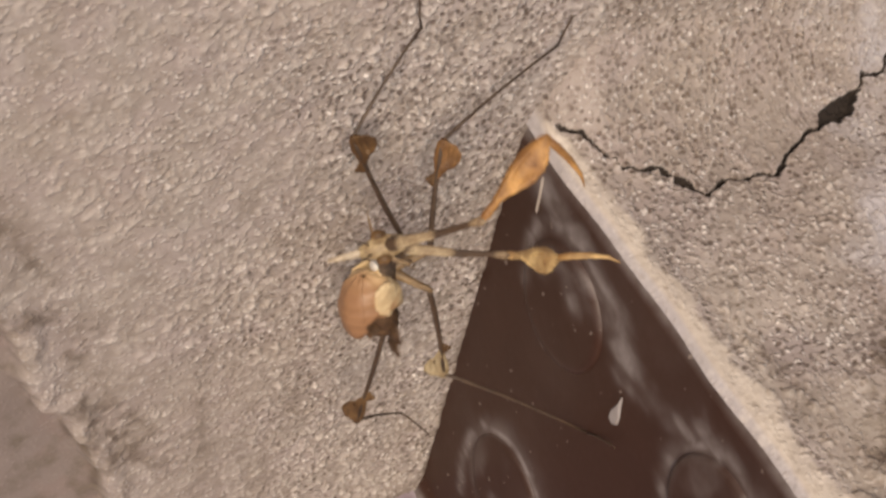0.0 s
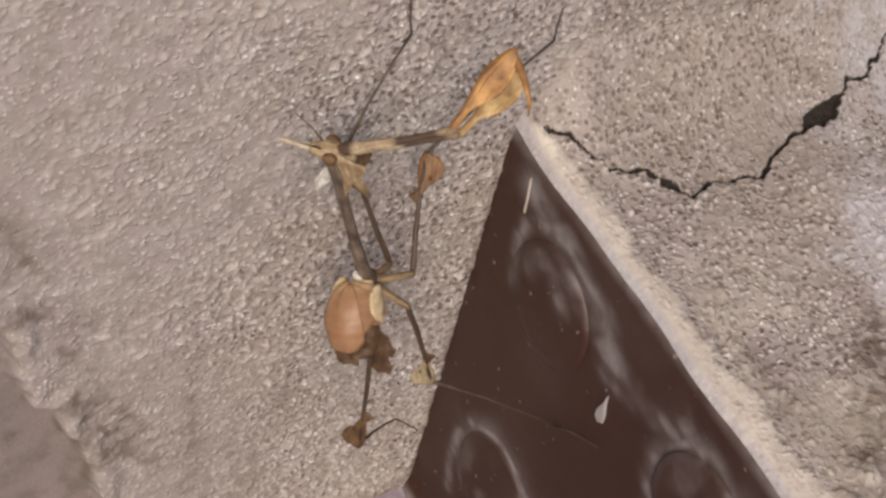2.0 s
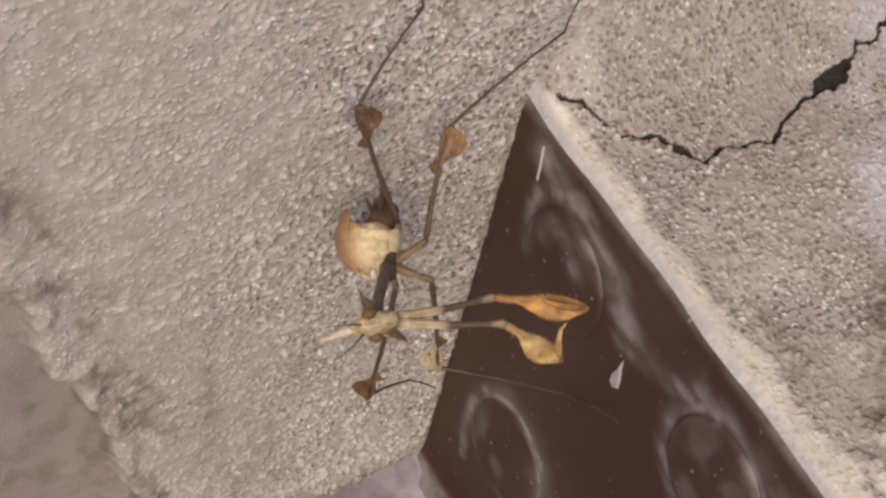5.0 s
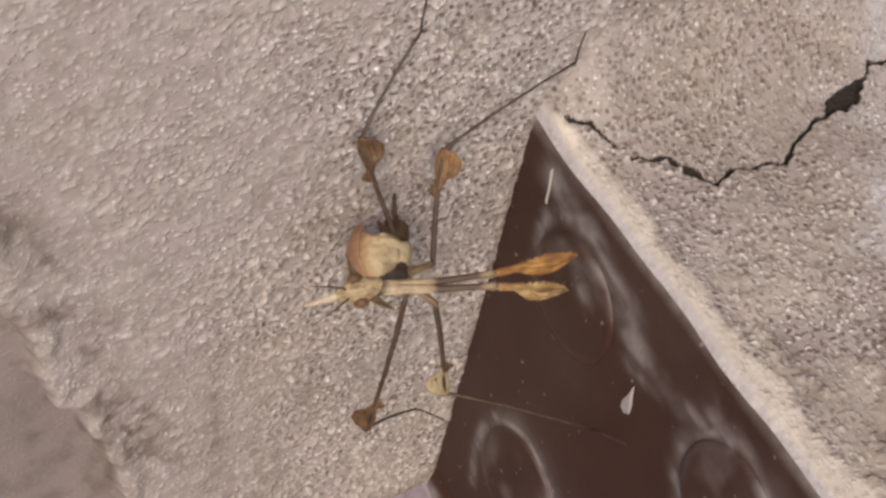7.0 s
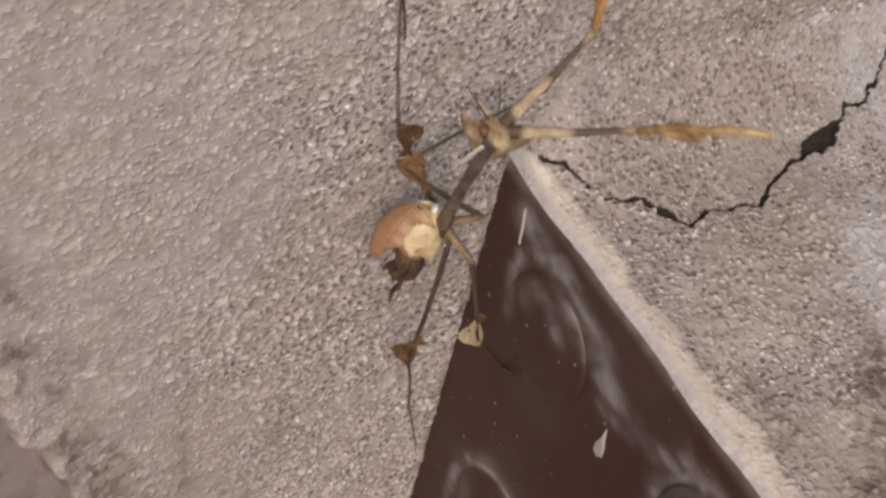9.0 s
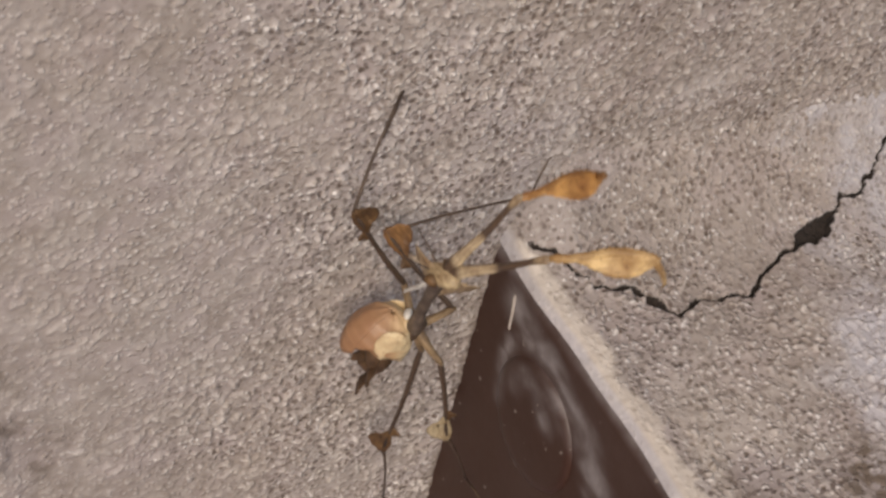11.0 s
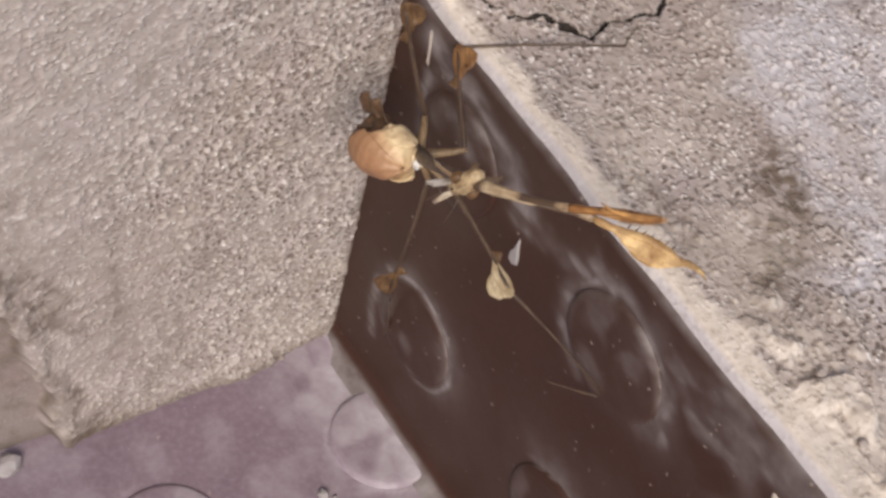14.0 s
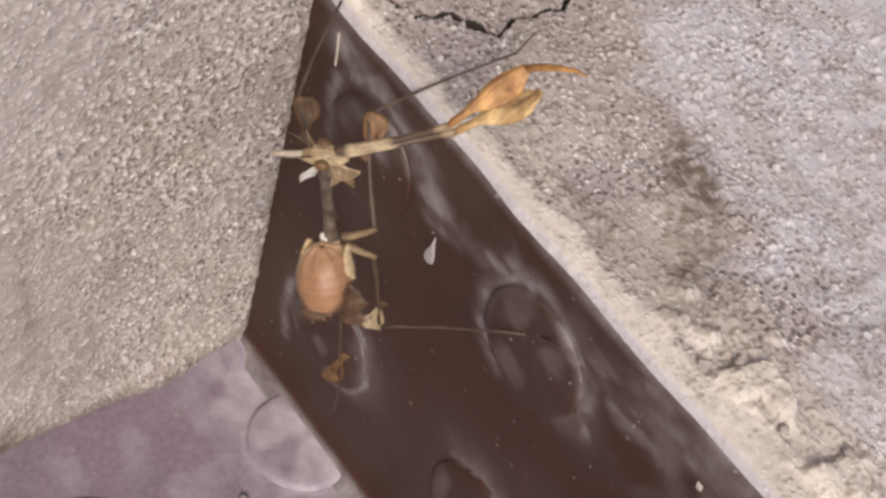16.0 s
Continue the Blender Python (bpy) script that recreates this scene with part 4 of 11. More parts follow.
    part("tail", bm, TAIL, body, "dark brown tapering tail")
    for s in (1, -1):
        for x, ln, w in ((-.0120, .0070, .0066), (-.0160, .0070, .0060)):
            bm = bmesh.new()
            add_leaf(bm, x - ln * .5, x + ln * .5, [(0, -.0002, w * .75), (.3, -.0004, w), (.6, -.0004, w * .7), (1, -.0002, w * .25)] if s > 0 else
                     [(0, -w * .75, .0002), (.3, -w, .0004), (.6, -w * .7, .0004), (1, -w * .25, .0002)], -.0006, .0004, .0003, 6)
            lobe = part("tail_lobe", bm, TAIL, body, "ragged brown lobe of the tail")
            lobe.matrix_local = pose(0, s * .0022, .0015, s * 18, 0, 0)
    bm = bmesh.new()
    add_leaf(bm, -.019, -.012, [(0, -.0010, .0010), (.4, -.0020, .0020), (.8, -.0012, .0012), (1, -.0003, .0003)], .0004, .0004, .0002, 6)
    fin = part("tail_lobe", bm, TAIL, body, "ragged brown lobe of the tail")
    fin.matrix_local = pose(0, 0, -.004, 0, 30, 0)
    bm = bmesh.new()
    add_ball(bm, (.0024, .0004, .0032), (.0012, .0014, .0009))
    part("pale_knob", bm, PALE, body, "whitish knob at the neck's base")
    legs = [front_leg(root, LEAF, "orange-brown leaf-shaped blade of the forearm"), front_leg(root, LEAF_TAN, "tan leaf-shaped blade of the forearm")]
    brown, orange, pale = (LOBE, "brown leaf-like lobe at the knee"), (RUST, "rusty orange leaf-like lobe at the knee"), (PALE_LOBE, "pale cream leaf-like lobe at the knee")
    for fem, tib, tar, lobe in ((0.0335, 0.0272, 0.0138, brown), (0.0261, 0.0389, 0.0100, orange), (0.0433, 0.0458, 0.0219, brown), (0.0283, 0.0404, 0.0163, pale)):
        legs.append(walking_leg(root, fem, tib, tar, *lobe))
    return root, neck, head, body, legs


mantis, neck_part, head_part, abdomen_part, limbs = build_mantis()


def motions():
    """The mantis sways, strikes out and climbs; each limb is keyed in the body's space."""
    walk(mantis, [
        (0, pose(-0.0471, -0.0220, 0.1400)), (0.25, pose(-0.0471, -0.0238, 0.1399)), (0.5, pose(-0.0471, -0.0266, 0.1399)), (0.75, pose(-0.0478, -0.0285, 0.1408)),
        (1, pose(-0.0484, -0.0296, 0.1418)), (1.2, pose(-0.0484, -0.0296, 0.1418)), (1.25, pose(-0.0482, -0.0293, 0.1419)), (1.35, pose(-0.0472, -0.0276, 0.1420)),
        (1.5, pose(-0.0459, -0.0256, 0.1421)), (1.75, pose(-0.0507, -0.0258, 0.1416)), (2, pose(-0.0516, -0.0258, 0.1415)), (2.25, pose(-0.0520, -0.0258, 0.1410)),
        (2.5, pose(-0.0522, -0.0258, 0.1403)), (2.75, pose(-0.0516, -0.0253, 0.1399)), (3, pose(-0.0510, -0.0248, 0.1396)), (3.1, pose(-0.0511, -0.0251, 0.1396)),
        (3.25, pose(-0.0515, -0.0263, 0.1397)), (3.4, pose(-0.0520, -0.0277, 0.1399)), (3.5, pose(-0.0523, -0.0284, 0.1401)), (3.75, pose(-0.0529, -0.0294, 0.1411)),
        (4, pose(-0.0533, -0.0299, 0.1418)), (4.25, pose(-0.0532, -0.0299, 0.1418)), (4.75, pose(-0.0527, -0.0298, 0.1413)), (5.25, pose(-0.0519, -0.0296, 0.1407)),
        (5.75, pose(-0.0512, -0.0294, 0.1401)), (6.25, pose(-0.0508, -0.0293, 0.1399)), (6.5, pose(-0.0508, -0.0293, 0.1399)), (6.75, pose(-0.0498, -0.0271, 0.1395)),
        (7, pose(-0.0485, -0.0248, 0.1389)), (7.25, pose(-0.0480, -0.0254, 0.1380)), (7.5, pose(-0.0478, -0.0260, 0.1374)), (7.6, pose(-0.0478, -0.0260, 0.1374)),
        (7.7, pose(-0.0372, -0.0311, 0.1414)), (7.75, pose(-0.0353, -0.0304, 0.1432)), (8, pose(-0.0301, -0.0221, 0.1499)), (8.25, pose(-0.0318, -0.0274, 0.1463)),
        (8.5, pose(-0.0336, -0.0328, 0.1427)), (8.75, pose(-0.0332, -0.0278, 0.1504)), (9, pose(-0.0328, -0.0216, 0.1593)), (9.25, pose(-0.0338, -0.0196, 0.1613)),
        (9.5, pose(-0.0349, -0.0188, 0.1621)), (9.75, pose(-0.0349, -0.0189, 0.1619)), (10.25, pose(-0.0349, -0.0194, 0.1602)), (10.75, pose(-0.0349, -0.0204, 0.1570)),
        (11.25, pose(-0.0350, -0.0219, 0.1525)), (11.75, pose(-0.0350, -0.0239, 0.1467)), (12, pose(-0.0405, -0.0336, 0.1313)), (12.25, pose(-0.0396, -0.0391, 0.1248)),
        (12.5, pose(-0.0377, -0.0416, 0.1220)), (12.75, pose(-0.0339, -0.0356, 0.1283)), (13, pose(-0.0312, -0.0297, 0.1346)), (13.25, pose(-0.0332, -0.0341, 0.1317)),
        (13.5, pose(-0.0352, -0.0390, 0.1288)), (13.7, pose(-0.0352, -0.0390, 0.1288)), (13.9, pose(-0.0289, -0.0396, 0.1345)), (14, pose(-0.0226, -0.0403, 0.1401)), (14.25, pose(-0.0260, -0.0550, 0.1374)),
        (14.5, pose(-0.0301, -0.0690, 0.1347)), (14.75, pose(-0.0313, -0.0648, 0.1351)), (15, pose(-0.0318, -0.0591, 0.1356)), (15.25, pose(-0.0318, -0.0565, 0.1339)),
        (15.5, pose(-0.0317, -0.0551, 0.1317)), (15.75, pose(-0.0311, -0.0546, 0.1309)), (16, pose(-0.0306, -0.0544, 0.1306)),
    ])
    walk(neck_part, [
        (0, pose(0.0000, 0.0000, 0.0000, 101.9, -52.4, -130.5)), (0.25, pose(0.0000, 0.0000, 0.0000, 98.8, -45.4, -126.3)), (0.5, pose(0.0000, 0.0000, 0.0000, 97.4, -38.2, -123.8)),
        (0.75, pose(0.0000, 0.0000, 0.0000, 98.5, -38.3, -125.6)), (1, pose(0.0000, 0.0000, 0.0000, 99.1, -38.6, -126.5)), (1.2, pose(0.0000, 0.0000, 0.0000, 99.1, -38.6, -126.5)),
        (1.25, pose(0.0000, 0.0000, 0.0000, 99.3, -39.1, -126.9)), (1.35, pose(0.0000, 0.0000, 0.0000, 101.5, -42.1, -130.2)),
        (1.5, pose(0.0000, 0.0000, 0.0000, 108.7, -49.7, -139.4)), (1.75, pose(0.0000, 0.0000, 0.0000, 144.0, -69.1, -175.4)),
        (2, pose(0.0000, 0.0000, 0.0000, 155.8, -70.9, 172.8)), (2.25, pose(0.0000, 0.0000, 0.0000, 151.7, -71.2, 177.0)), (2.5, pose(0.0000, 0.0000, 0.0000, 144.0, -70.5, -175.3)),
        (2.75, pose(0.0000, 0.0000, 0.0000, 137.0, -67.8, -168.4)), (3, pose(0.0000, 0.0000, 0.0000, 129.3, -63.2, -160.9)),
        (3.1, pose(0.0000, 0.0000, 0.0000, 121.0, -59.1, -152.5)), (3.25, pose(0.0000, 0.0000, 0.0000, 105.2, -44.9, -135.3)),
        (3.4, pose(0.0000, 0.0000, 0.0000, 98.5, -30.2, -125.4)), (3.5, pose(0.0000, 0.0000, 0.0000, 97.6, -26.4, -123.5)),
        (3.75, pose(0.0000, 0.0000, 0.0000, 97.6, -25.3, -123.4)), (4, pose(0.0000, 0.0000, 0.0000, 97.6, -25.2, -123.4)), (4.25, pose(0.0000, 0.0000, 0.0000, 97.7, -26.4, -123.7)),
        (4.75, pose(0.0000, 0.0000, 0.0000, 98.7, -30.5, -125.9)), (5.25, pose(0.0000, 0.0000, 0.0000, 100.8, -35.5, -129.4)),
        (5.75, pose(0.0000, 0.0000, 0.0000, 103.3, -39.8, -133.1)), (6.25, pose(0.0000, 0.0000, 0.0000, 104.8, -41.8, -135.1)),
        (6.5, pose(0.0000, 0.0000, 0.0000, 104.8, -41.8, -135.1)), (6.75, pose(0.0000, 0.0000, 0.0000, 106.0, -41.5, -136.8)),
        (7, pose(0.0000, 0.0000, 0.0000, 107.1, -41.1, -138.5)), (7.25, pose(0.0000, 0.0000, 0.0000, 105.6, -40.8, -136.4)),
        (7.5, pose(0.0000, 0.0000, 0.0000, 104.2, -40.6, -134.4)), (7.6, pose(0.0000, 0.0000, 0.0000, 104.2, -40.6, -134.4)),
        (7.7, pose(0.0000, 0.0000, 0.0000, 92.5, -52.1, -114.8)), (7.75, pose(0.0000, 0.0000, 0.0000, 93.1, -54.2, -112.1)), (8, pose(0.0000, 0.0000, 0.0000, 104.1, -62.8, -106.5)),
        (8.25, pose(0.0000, 0.0000, 0.0000, 96.3, -58.9, -106.4)), (8.5, pose(0.0000, 0.0000, 0.0000, 90.0, -54.9, -106.4)),
        (8.75, pose(0.0000, 0.0000, 0.0000, 98.2, -60.4, -106.4)), (9, pose(0.0000, 0.0000, 0.0000, 114.1, -68.5, -108.5)),
        (9.25, pose(0.0000, 0.0000, 0.0000, 131.7, -73.4, -118.5)), (9.5, pose(0.0000, 0.0000, 0.0000, 147.0, -74.9, -129.5)),
        (9.75, pose(0.0000, 0.0000, 0.0000, 148.0, -74.0, -131.0)), (10.25, pose(0.0000, 0.0000, 0.0000, 138.2, -70.5, -127.7)),
        (10.75, pose(0.0000, 0.0000, 0.0000, 119.0, -64.5, -121.2)), (11.25, pose(0.0000, 0.0000, 0.0000, 98.7, -55.8, -115.7)),
        (11.75, pose(0.0000, 0.0000, 0.0000, 84.2, -45.1, -112.5)), (12, pose(0.0000, 0.0000, 0.0000, 92.7, -27.3, -124.0)),
        (12.25, pose(0.0000, 0.0000, 0.0000, 96.4, -25.4, -123.9)), (12.5, pose(0.0000, 0.0000, 0.0000, 98.1, -24.7, -124.5)),
        (12.75, pose(0.0000, 0.0000, 0.0000, 97.6, -23.9, -123.3)), (13, pose(0.0000, 0.0000, 0.0000, 97.0, -23.1, -121.7)),
        (13.25, pose(0.0000, 0.0000, 0.0000, 97.4, -15.9, -122.4)), (13.5, pose(0.0000, 0.0000, 0.0000, 97.6, -9.3, -123.5)),
        (13.7, pose(0.0000, 0.0000, 0.0000, 97.6, -9.3, -123.5)), (13.9, pose(0.0000, 0.0000, 0.0000, 99.8, -25.6, -119.9)), (14, pose(0.0000, 0.0000, 0.0000, 121.6, -43.2, -114.8)),
        (14.25, pose(0.0000, 0.0000, 0.0000, 138.1, -37.4, -111.2)), (14.5, pose(0.0000, 0.0000, 0.0000, 141.0, -30.8, -109.7)),
        (14.75, pose(0.0000, 0.0000, 0.0000, 132.7, -29.4, -116.0)), (15, pose(0.0000, 0.0000, 0.0000, 124.6, -29.0, -121.4)),
        (15.25, pose(0.0000, 0.0000, 0.0000, 109.2, -35.6, -122.3)), (15.5, pose(0.0000, 0.0000, 0.0000, 97.2, -46.5, -124.1)),
        (15.75, pose(0.0000, 0.0000, 0.0000, 108.5, -62.5, -138.2)), (16, pose(0.0000, 0.0000, 0.0000, 128.5, -70.9, -159.3)),
    ])
    walk(abdomen_part, [
        (0, pose(0.0000, 0.0000, 0.0000, -105.1, -76.0, 109.9)), (0.25, pose(0.0000, 0.0000, 0.0000, 96.4, -39.9, -126.8)), (0.5, pose(0.0000, 0.0000, 0.0000, 104.0, 27.8, -105.6)),
        (0.75, pose(0.0000, 0.0000, 0.0000, 103.1, 28.1, -107.4)), (1, pose(0.0000, 0.0000, 0.0000, 102.3, 28.5, -109.2)), (1.2, pose(0.0000, 0.0000, 0.0000, 102.3, 28.5, -109.2)),
        (1.25, pose(0.0000, 0.0000, 0.0000, 98.5, 20.4, -111.8)), (1.35, pose(0.0000, 0.0000, 0.0000, 93.3, -31.2, -124.5)),
        (1.5, pose(0.0000, 0.0000, 0.0000, -127.4, -81.5, 128.9)), (1.75, pose(0.0000, 0.0000, 0.0000, -47.4, -60.9, 70.5)), (2, pose(0.0000, 0.0000, 0.0000, -54.8, -59.2, 80.6)),
        (2.25, pose(0.0000, 0.0000, 0.0000, -56.3, -58.7, 82.8)), (2.5, pose(0.0000, 0.0000, 0.0000, -57.0, -58.5, 83.9)), (2.75, pose(0.0000, 0.0000, 0.0000, -58.1, -58.4, 84.3)),
        (3, pose(0.0000, 0.0000, 0.0000, -60.6, -58.3, 84.5)), (3.1, pose(0.0000, 0.0000, 0.0000, -92.6, -70.0, 106.1)), (3.25, pose(0.0000, 0.0000, 0.0000, 108.9, -46.6, -140.0)),
        (3.4, pose(0.0000, 0.0000, 0.0000, 93.4, 13.3, -122.8)), (3.5, pose(0.0000, 0.0000, 0.0000, 97.8, 29.9, -118.3)), (3.75, pose(0.0000, 0.0000, 0.0000, 98.1, 29.8, -117.6)),
        (4, pose(0.0000, 0.0000, 0.0000, 98.4, 29.8, -117.1)), (4.25, pose(0.0000, 0.0000, 0.0000, 98.7, 28.2, -116.6)), (4.75, pose(0.0000, 0.0000, 0.0000, 98.3, 17.5, -116.9)),
        (5.25, pose(0.0000, 0.0000, 0.0000, 97.4, 8.0, -118.3)), (5.75, pose(0.0000, 0.0000, 0.0000, 97.0, 4.0, -119.0)),
        (6.25, pose(0.0000, 0.0000, 0.0000, 97.0, 2.0, -120.0)), (6.5, pose(0.0000, 0.0000, 0.0000, 97.0, 2.0, -120.0)),
        (6.75, pose(0.0000, 0.0000, 0.0000, 97.0, 0.0, -120.0)), (7, pose(0.0000, 0.0000, 0.0000, 96.5, -2.0, -120.0)), (7.25, pose(0.0000, 0.0000, 0.0000, 96.5, 0.0, -120.0)),
        (7.5, pose(0.0000, 0.0000, 0.0000, 96.5, 2.0, -119.5)), (7.6, pose(0.0000, 0.0000, 0.0000, 96.0, -6.0, -119.0)), (7.7, pose(0.0000, 0.0000, 0.0000, 57.7, -50.5, -77.1)),
        (7.75, pose(0.0000, 0.0000, 0.0000, 47.6, -55.3, -69.7)), (8, pose(0.0000, 0.0000, 0.0000, -6.2, -62.4, -26.1)), (8.25, pose(0.0000, 0.0000, 0.0000, 22.3, -58.4, -49.0)),
        (8.5, pose(0.0000, 0.0000, 0.0000, 62.0, -38.0, -78.0)), (8.75, pose(0.0000, 0.0000, 0.0000, 20.3, -60.8, -47.8)), (9, pose(0.0000, 0.0000, 0.0000, -34.3, -68.0, -0.5)),
        (9.25, pose(0.0000, 0.0000, 0.0000, -78.8, -66.5, 43.5)), (9.5, pose(0.0000, 0.0000, 0.0000, -98.3, -61.5, 64.3)), (9.75, pose(0.0000, 0.0000, 0.0000, -95.9, -62.4, 61.6)),
        (10.25, pose(0.0000, 0.0000, 0.0000, -74.8, -67.7, 39.6)), (10.75, pose(0.0000, 0.0000, 0.0000, -28.5, -69.5, -5.5)),
        (11.25, pose(0.0000, 0.0000, 0.0000, 16.2, -62.2, -44.6)), (11.75, pose(0.0000, 0.0000, 0.0000, 48.5, -50.8, -68.3)),
        (12, pose(0.0000, 0.0000, 0.0000, 102.4, 28.4, -108.8)), (12.25, pose(0.0000, 0.0000, 0.0000, 100.4, 29.2, -113.1)),
        (12.5, pose(0.0000, 0.0000, 0.0000, 99.4, 29.5, -115.1)), (12.75, pose(0.0000, 0.0000, 0.0000, 98.7, 29.7, -116.5)), (13, pose(0.0000, 0.0000, 0.0000, 98.4, 29.8, -117.1)),
        (13.25, pose(0.0000, 0.0000, 0.0000, 98.7, 29.7, -116.4)), (13.5, pose(0.0000, 0.0000, 0.0000, 99.6, 29.4, -114.6)),
        (13.7, pose(0.0000, 0.0000, 0.0000, 99.6, 29.4, -114.6)), (13.9, pose(0.0000, 0.0000, 0.0000, 95.8, -4.9, -95.3)), (14, pose(0.0000, 0.0000, 0.0000, 88.0, -12.0, -84.0)), (14.25, pose(0.0000, 0.0000, 0.0000, 95.5, -5.2, -92.0)),
        (14.5, pose(0.0000, 0.0000, 0.0000, 103.7, 27.9, -106.2)), (14.75, pose(0.0000, 0.0000, 0.0000, 102.6, 28.4, -108.6)),
        (15, pose(0.0000, 0.0000, 0.0000, 102.1, 28.6, -109.4)), (15.25, pose(0.0000, 0.0000, 0.0000, 102.6, 12.1, -98.8)), (15.5, pose(0.0000, 0.0000, 0.0000, 96.0, -4.0, -93.0)),
        (15.75, pose(0.0000, 0.0000, 0.0000, 86.7, -73.1, -103.5)), (16, pose(0.0000, 0.0000, 0.0000, -45.0, -60.0, 76.6)),
    ])
    walk(head_part, [
        (0, pose(-0.0177, -0.0208, 0.0354, -33.2, 17.5, 165.7)), (0.25, pose(-0.0186, -0.0253, 0.0318, -40.5, 20.9, 166.2)),
        (0.5, pose(-0.0196, -0.0292, 0.0276, -49.2, 25.7, 162.4)), (0.75, pose(-0.0204, -0.0286, 0.0277, -51.4, 28.4, 155.2)),
        (1, pose(-0.0208, -0.0281, 0.0279, -52.0, 30.2, 152.9)), (1.2, pose(-0.0208, -0.0281, 0.0279, -52.0, 30.2, 152.9)),
        (1.25, pose(-0.0209, -0.0278, 0.0282, -51.3, 29.7, 152.8)), (1.35, pose(-0.0214, -0.0254, 0.0300, -47.1, 26.2, 152.5)),
        (1.5, pose(-0.0219, -0.0188, 0.0341, -37.1, 17.8, 151.6)), (1.75, pose(-0.0159, -0.0013, 0.0418, -12.9, -1.9, 148.1)), (2, pose(-0.0145, 0.0018, 0.0423, -8.7, -4.9, 147.6)),
        (2.25, pose(-0.0144, 0.0008, 0.0423, -10.4, -5.8, 145.6)), (2.5, pose(-0.0148, -0.0012, 0.0422, -13.9, -6.9, 142.6)),
        (2.75, pose(-0.0166, -0.0034, 0.0414, -17.5, -5.0, 143.0)), (3, pose(-0.0190, -0.0066, 0.0399, -22.0, 0.5, 145.5)), (3.1, pose(-0.0204, -0.0106, 0.0384, -27.0, 7.2, 146.7)),
        (3.25, pose(-0.0225, -0.0223, 0.0316, -43.8, 28.3, 150.2)), (3.4, pose(-0.0224, -0.0315, 0.0225, -61.2, 47.9, 156.1)),
        (3.5, pose(-0.0221, -0.0334, 0.0199, -63.6, 52.3, 159.7)), (3.75, pose(-0.0222, -0.0338, 0.0191, -56.5, 37.8, 169.3)),
        (4, pose(-0.0223, -0.0338, 0.0191, -55.9, 23.5, 172.8)), (4.25, pose(-0.0222, -0.0333, 0.0199, -55.4, 20.7, 172.4)),
        (4.75, pose(-0.0226, -0.0312, 0.0227, -52.4, 18.0, 169.9)), (5.25, pose(-0.0231, -0.0281, 0.0260, -48.1, 18.0, 166.0)),
        (5.75, pose(-0.0235, -0.0251, 0.0286, -44.2, 19.3, 162.2)), (6.25, pose(-0.0236, -0.0235, 0.0298, -42.5, 20.2, 160.3)),
        (6.5, pose(-0.0236, -0.0235, 0.0298, -42.4, 20.3, 160.3)), (6.75, pose(-0.0244, -0.0229, 0.0296, -41.0, 19.1, 163.0)),
        (7, pose(-0.0253, -0.0223, 0.0294, -39.4, 17.7, 166.1)), (7.25, pose(-0.0245, -0.0233, 0.0292, -43.3, 26.2, 158.7)),
        (7.5, pose(-0.0238, -0.0243, 0.0291, -49.4, 35.1, 148.9)), (7.6, pose(-0.0238, -0.0243, 0.0291, -49.4, 35.1, 148.9)),
        (7.7, pose(-0.0115, -0.0249, 0.0353, -64.6, 47.1, 99.8)), (7.75, pose(-0.0099, -0.0242, 0.0363, -48.4, 43.6, 93.2)), (8, pose(-0.0058, -0.0196, 0.0398, -4.5, 13.7, 80.9)),
        (8.25, pose(-0.0065, -0.0222, 0.0383, -8.4, 29.9, 81.6)), (8.5, pose(-0.0072, -0.0247, 0.0366, -28.4, 45.8, 82.4)), (8.75, pose(-0.0062, -0.0212, 0.0389, -6.4, 26.5, 80.9)),
        (9, pose(-0.0052, -0.0155, 0.0416, -3.4, 3.7, 80.0)), (9.25, pose(-0.0061, -0.0113, 0.0429, -7.2, -2.5, 87.0)), (9.5, pose(-0.0074, -0.0090, 0.0432, -10.5, -5.2, 94.6)),
        (9.75, pose(-0.0081, -0.0093, 0.0430, -11.6, -4.3, 95.5)), (10.25, pose(-0.0091, -0.0118, 0.0422, -14.0, 2.1, 96.8)),
        (10.75, pose(-0.0100, -0.0165, 0.0404, -18.9, 14.5, 97.9)), (11.25, pose(-0.0109, -0.0226, 0.0370, -35.1, 31.8, 99.8)),
        (11.75, pose(-0.0121, -0.0292, 0.0317, -88.2, 50.5, 104.1)), (12, pose(-0.0223, -0.0329, 0.0205, -52.4, 27.6, 174.4)),
        (12.25, pose(-0.0225, -0.0335, 0.0192, -45.5, 23.0, -170.0)), (12.5, pose(-0.0230, -0.0335, 0.0187, -42.1, 20.5, -163.9)),
        (12.75, pose(-0.0224, -0.0342, 0.0181, -48.4, 8.0, -161.4)), (13, pose(-0.0216, -0.0350, 0.0175, -60.1, -5.6, -158.6)),
        (13.25, pose(-0.0231, -0.0363, 0.0122, -58.9, -2.6, -146.1)), (13.5, pose(-0.0243, -0.0368, 0.0072, -46.9, 0.3, -133.9)),
        (13.7, pose(-0.0243, -0.0368, 0.0072, -46.9, 0.3, -133.9)), (13.9, pose(-0.0201, -0.0349, 0.0194, -37.9, 39.2, -161.2)), (14, pose(-0.0137, -0.0296, 0.0306, -85.1, 60.4, 128.8)),
        (14.25, pose(-0.0128, -0.0331, 0.0272, -67.0, 67.9, 167.0)), (14.5, pose(-0.0129, -0.0362, 0.0229, -36.4, 61.7, -152.7)),
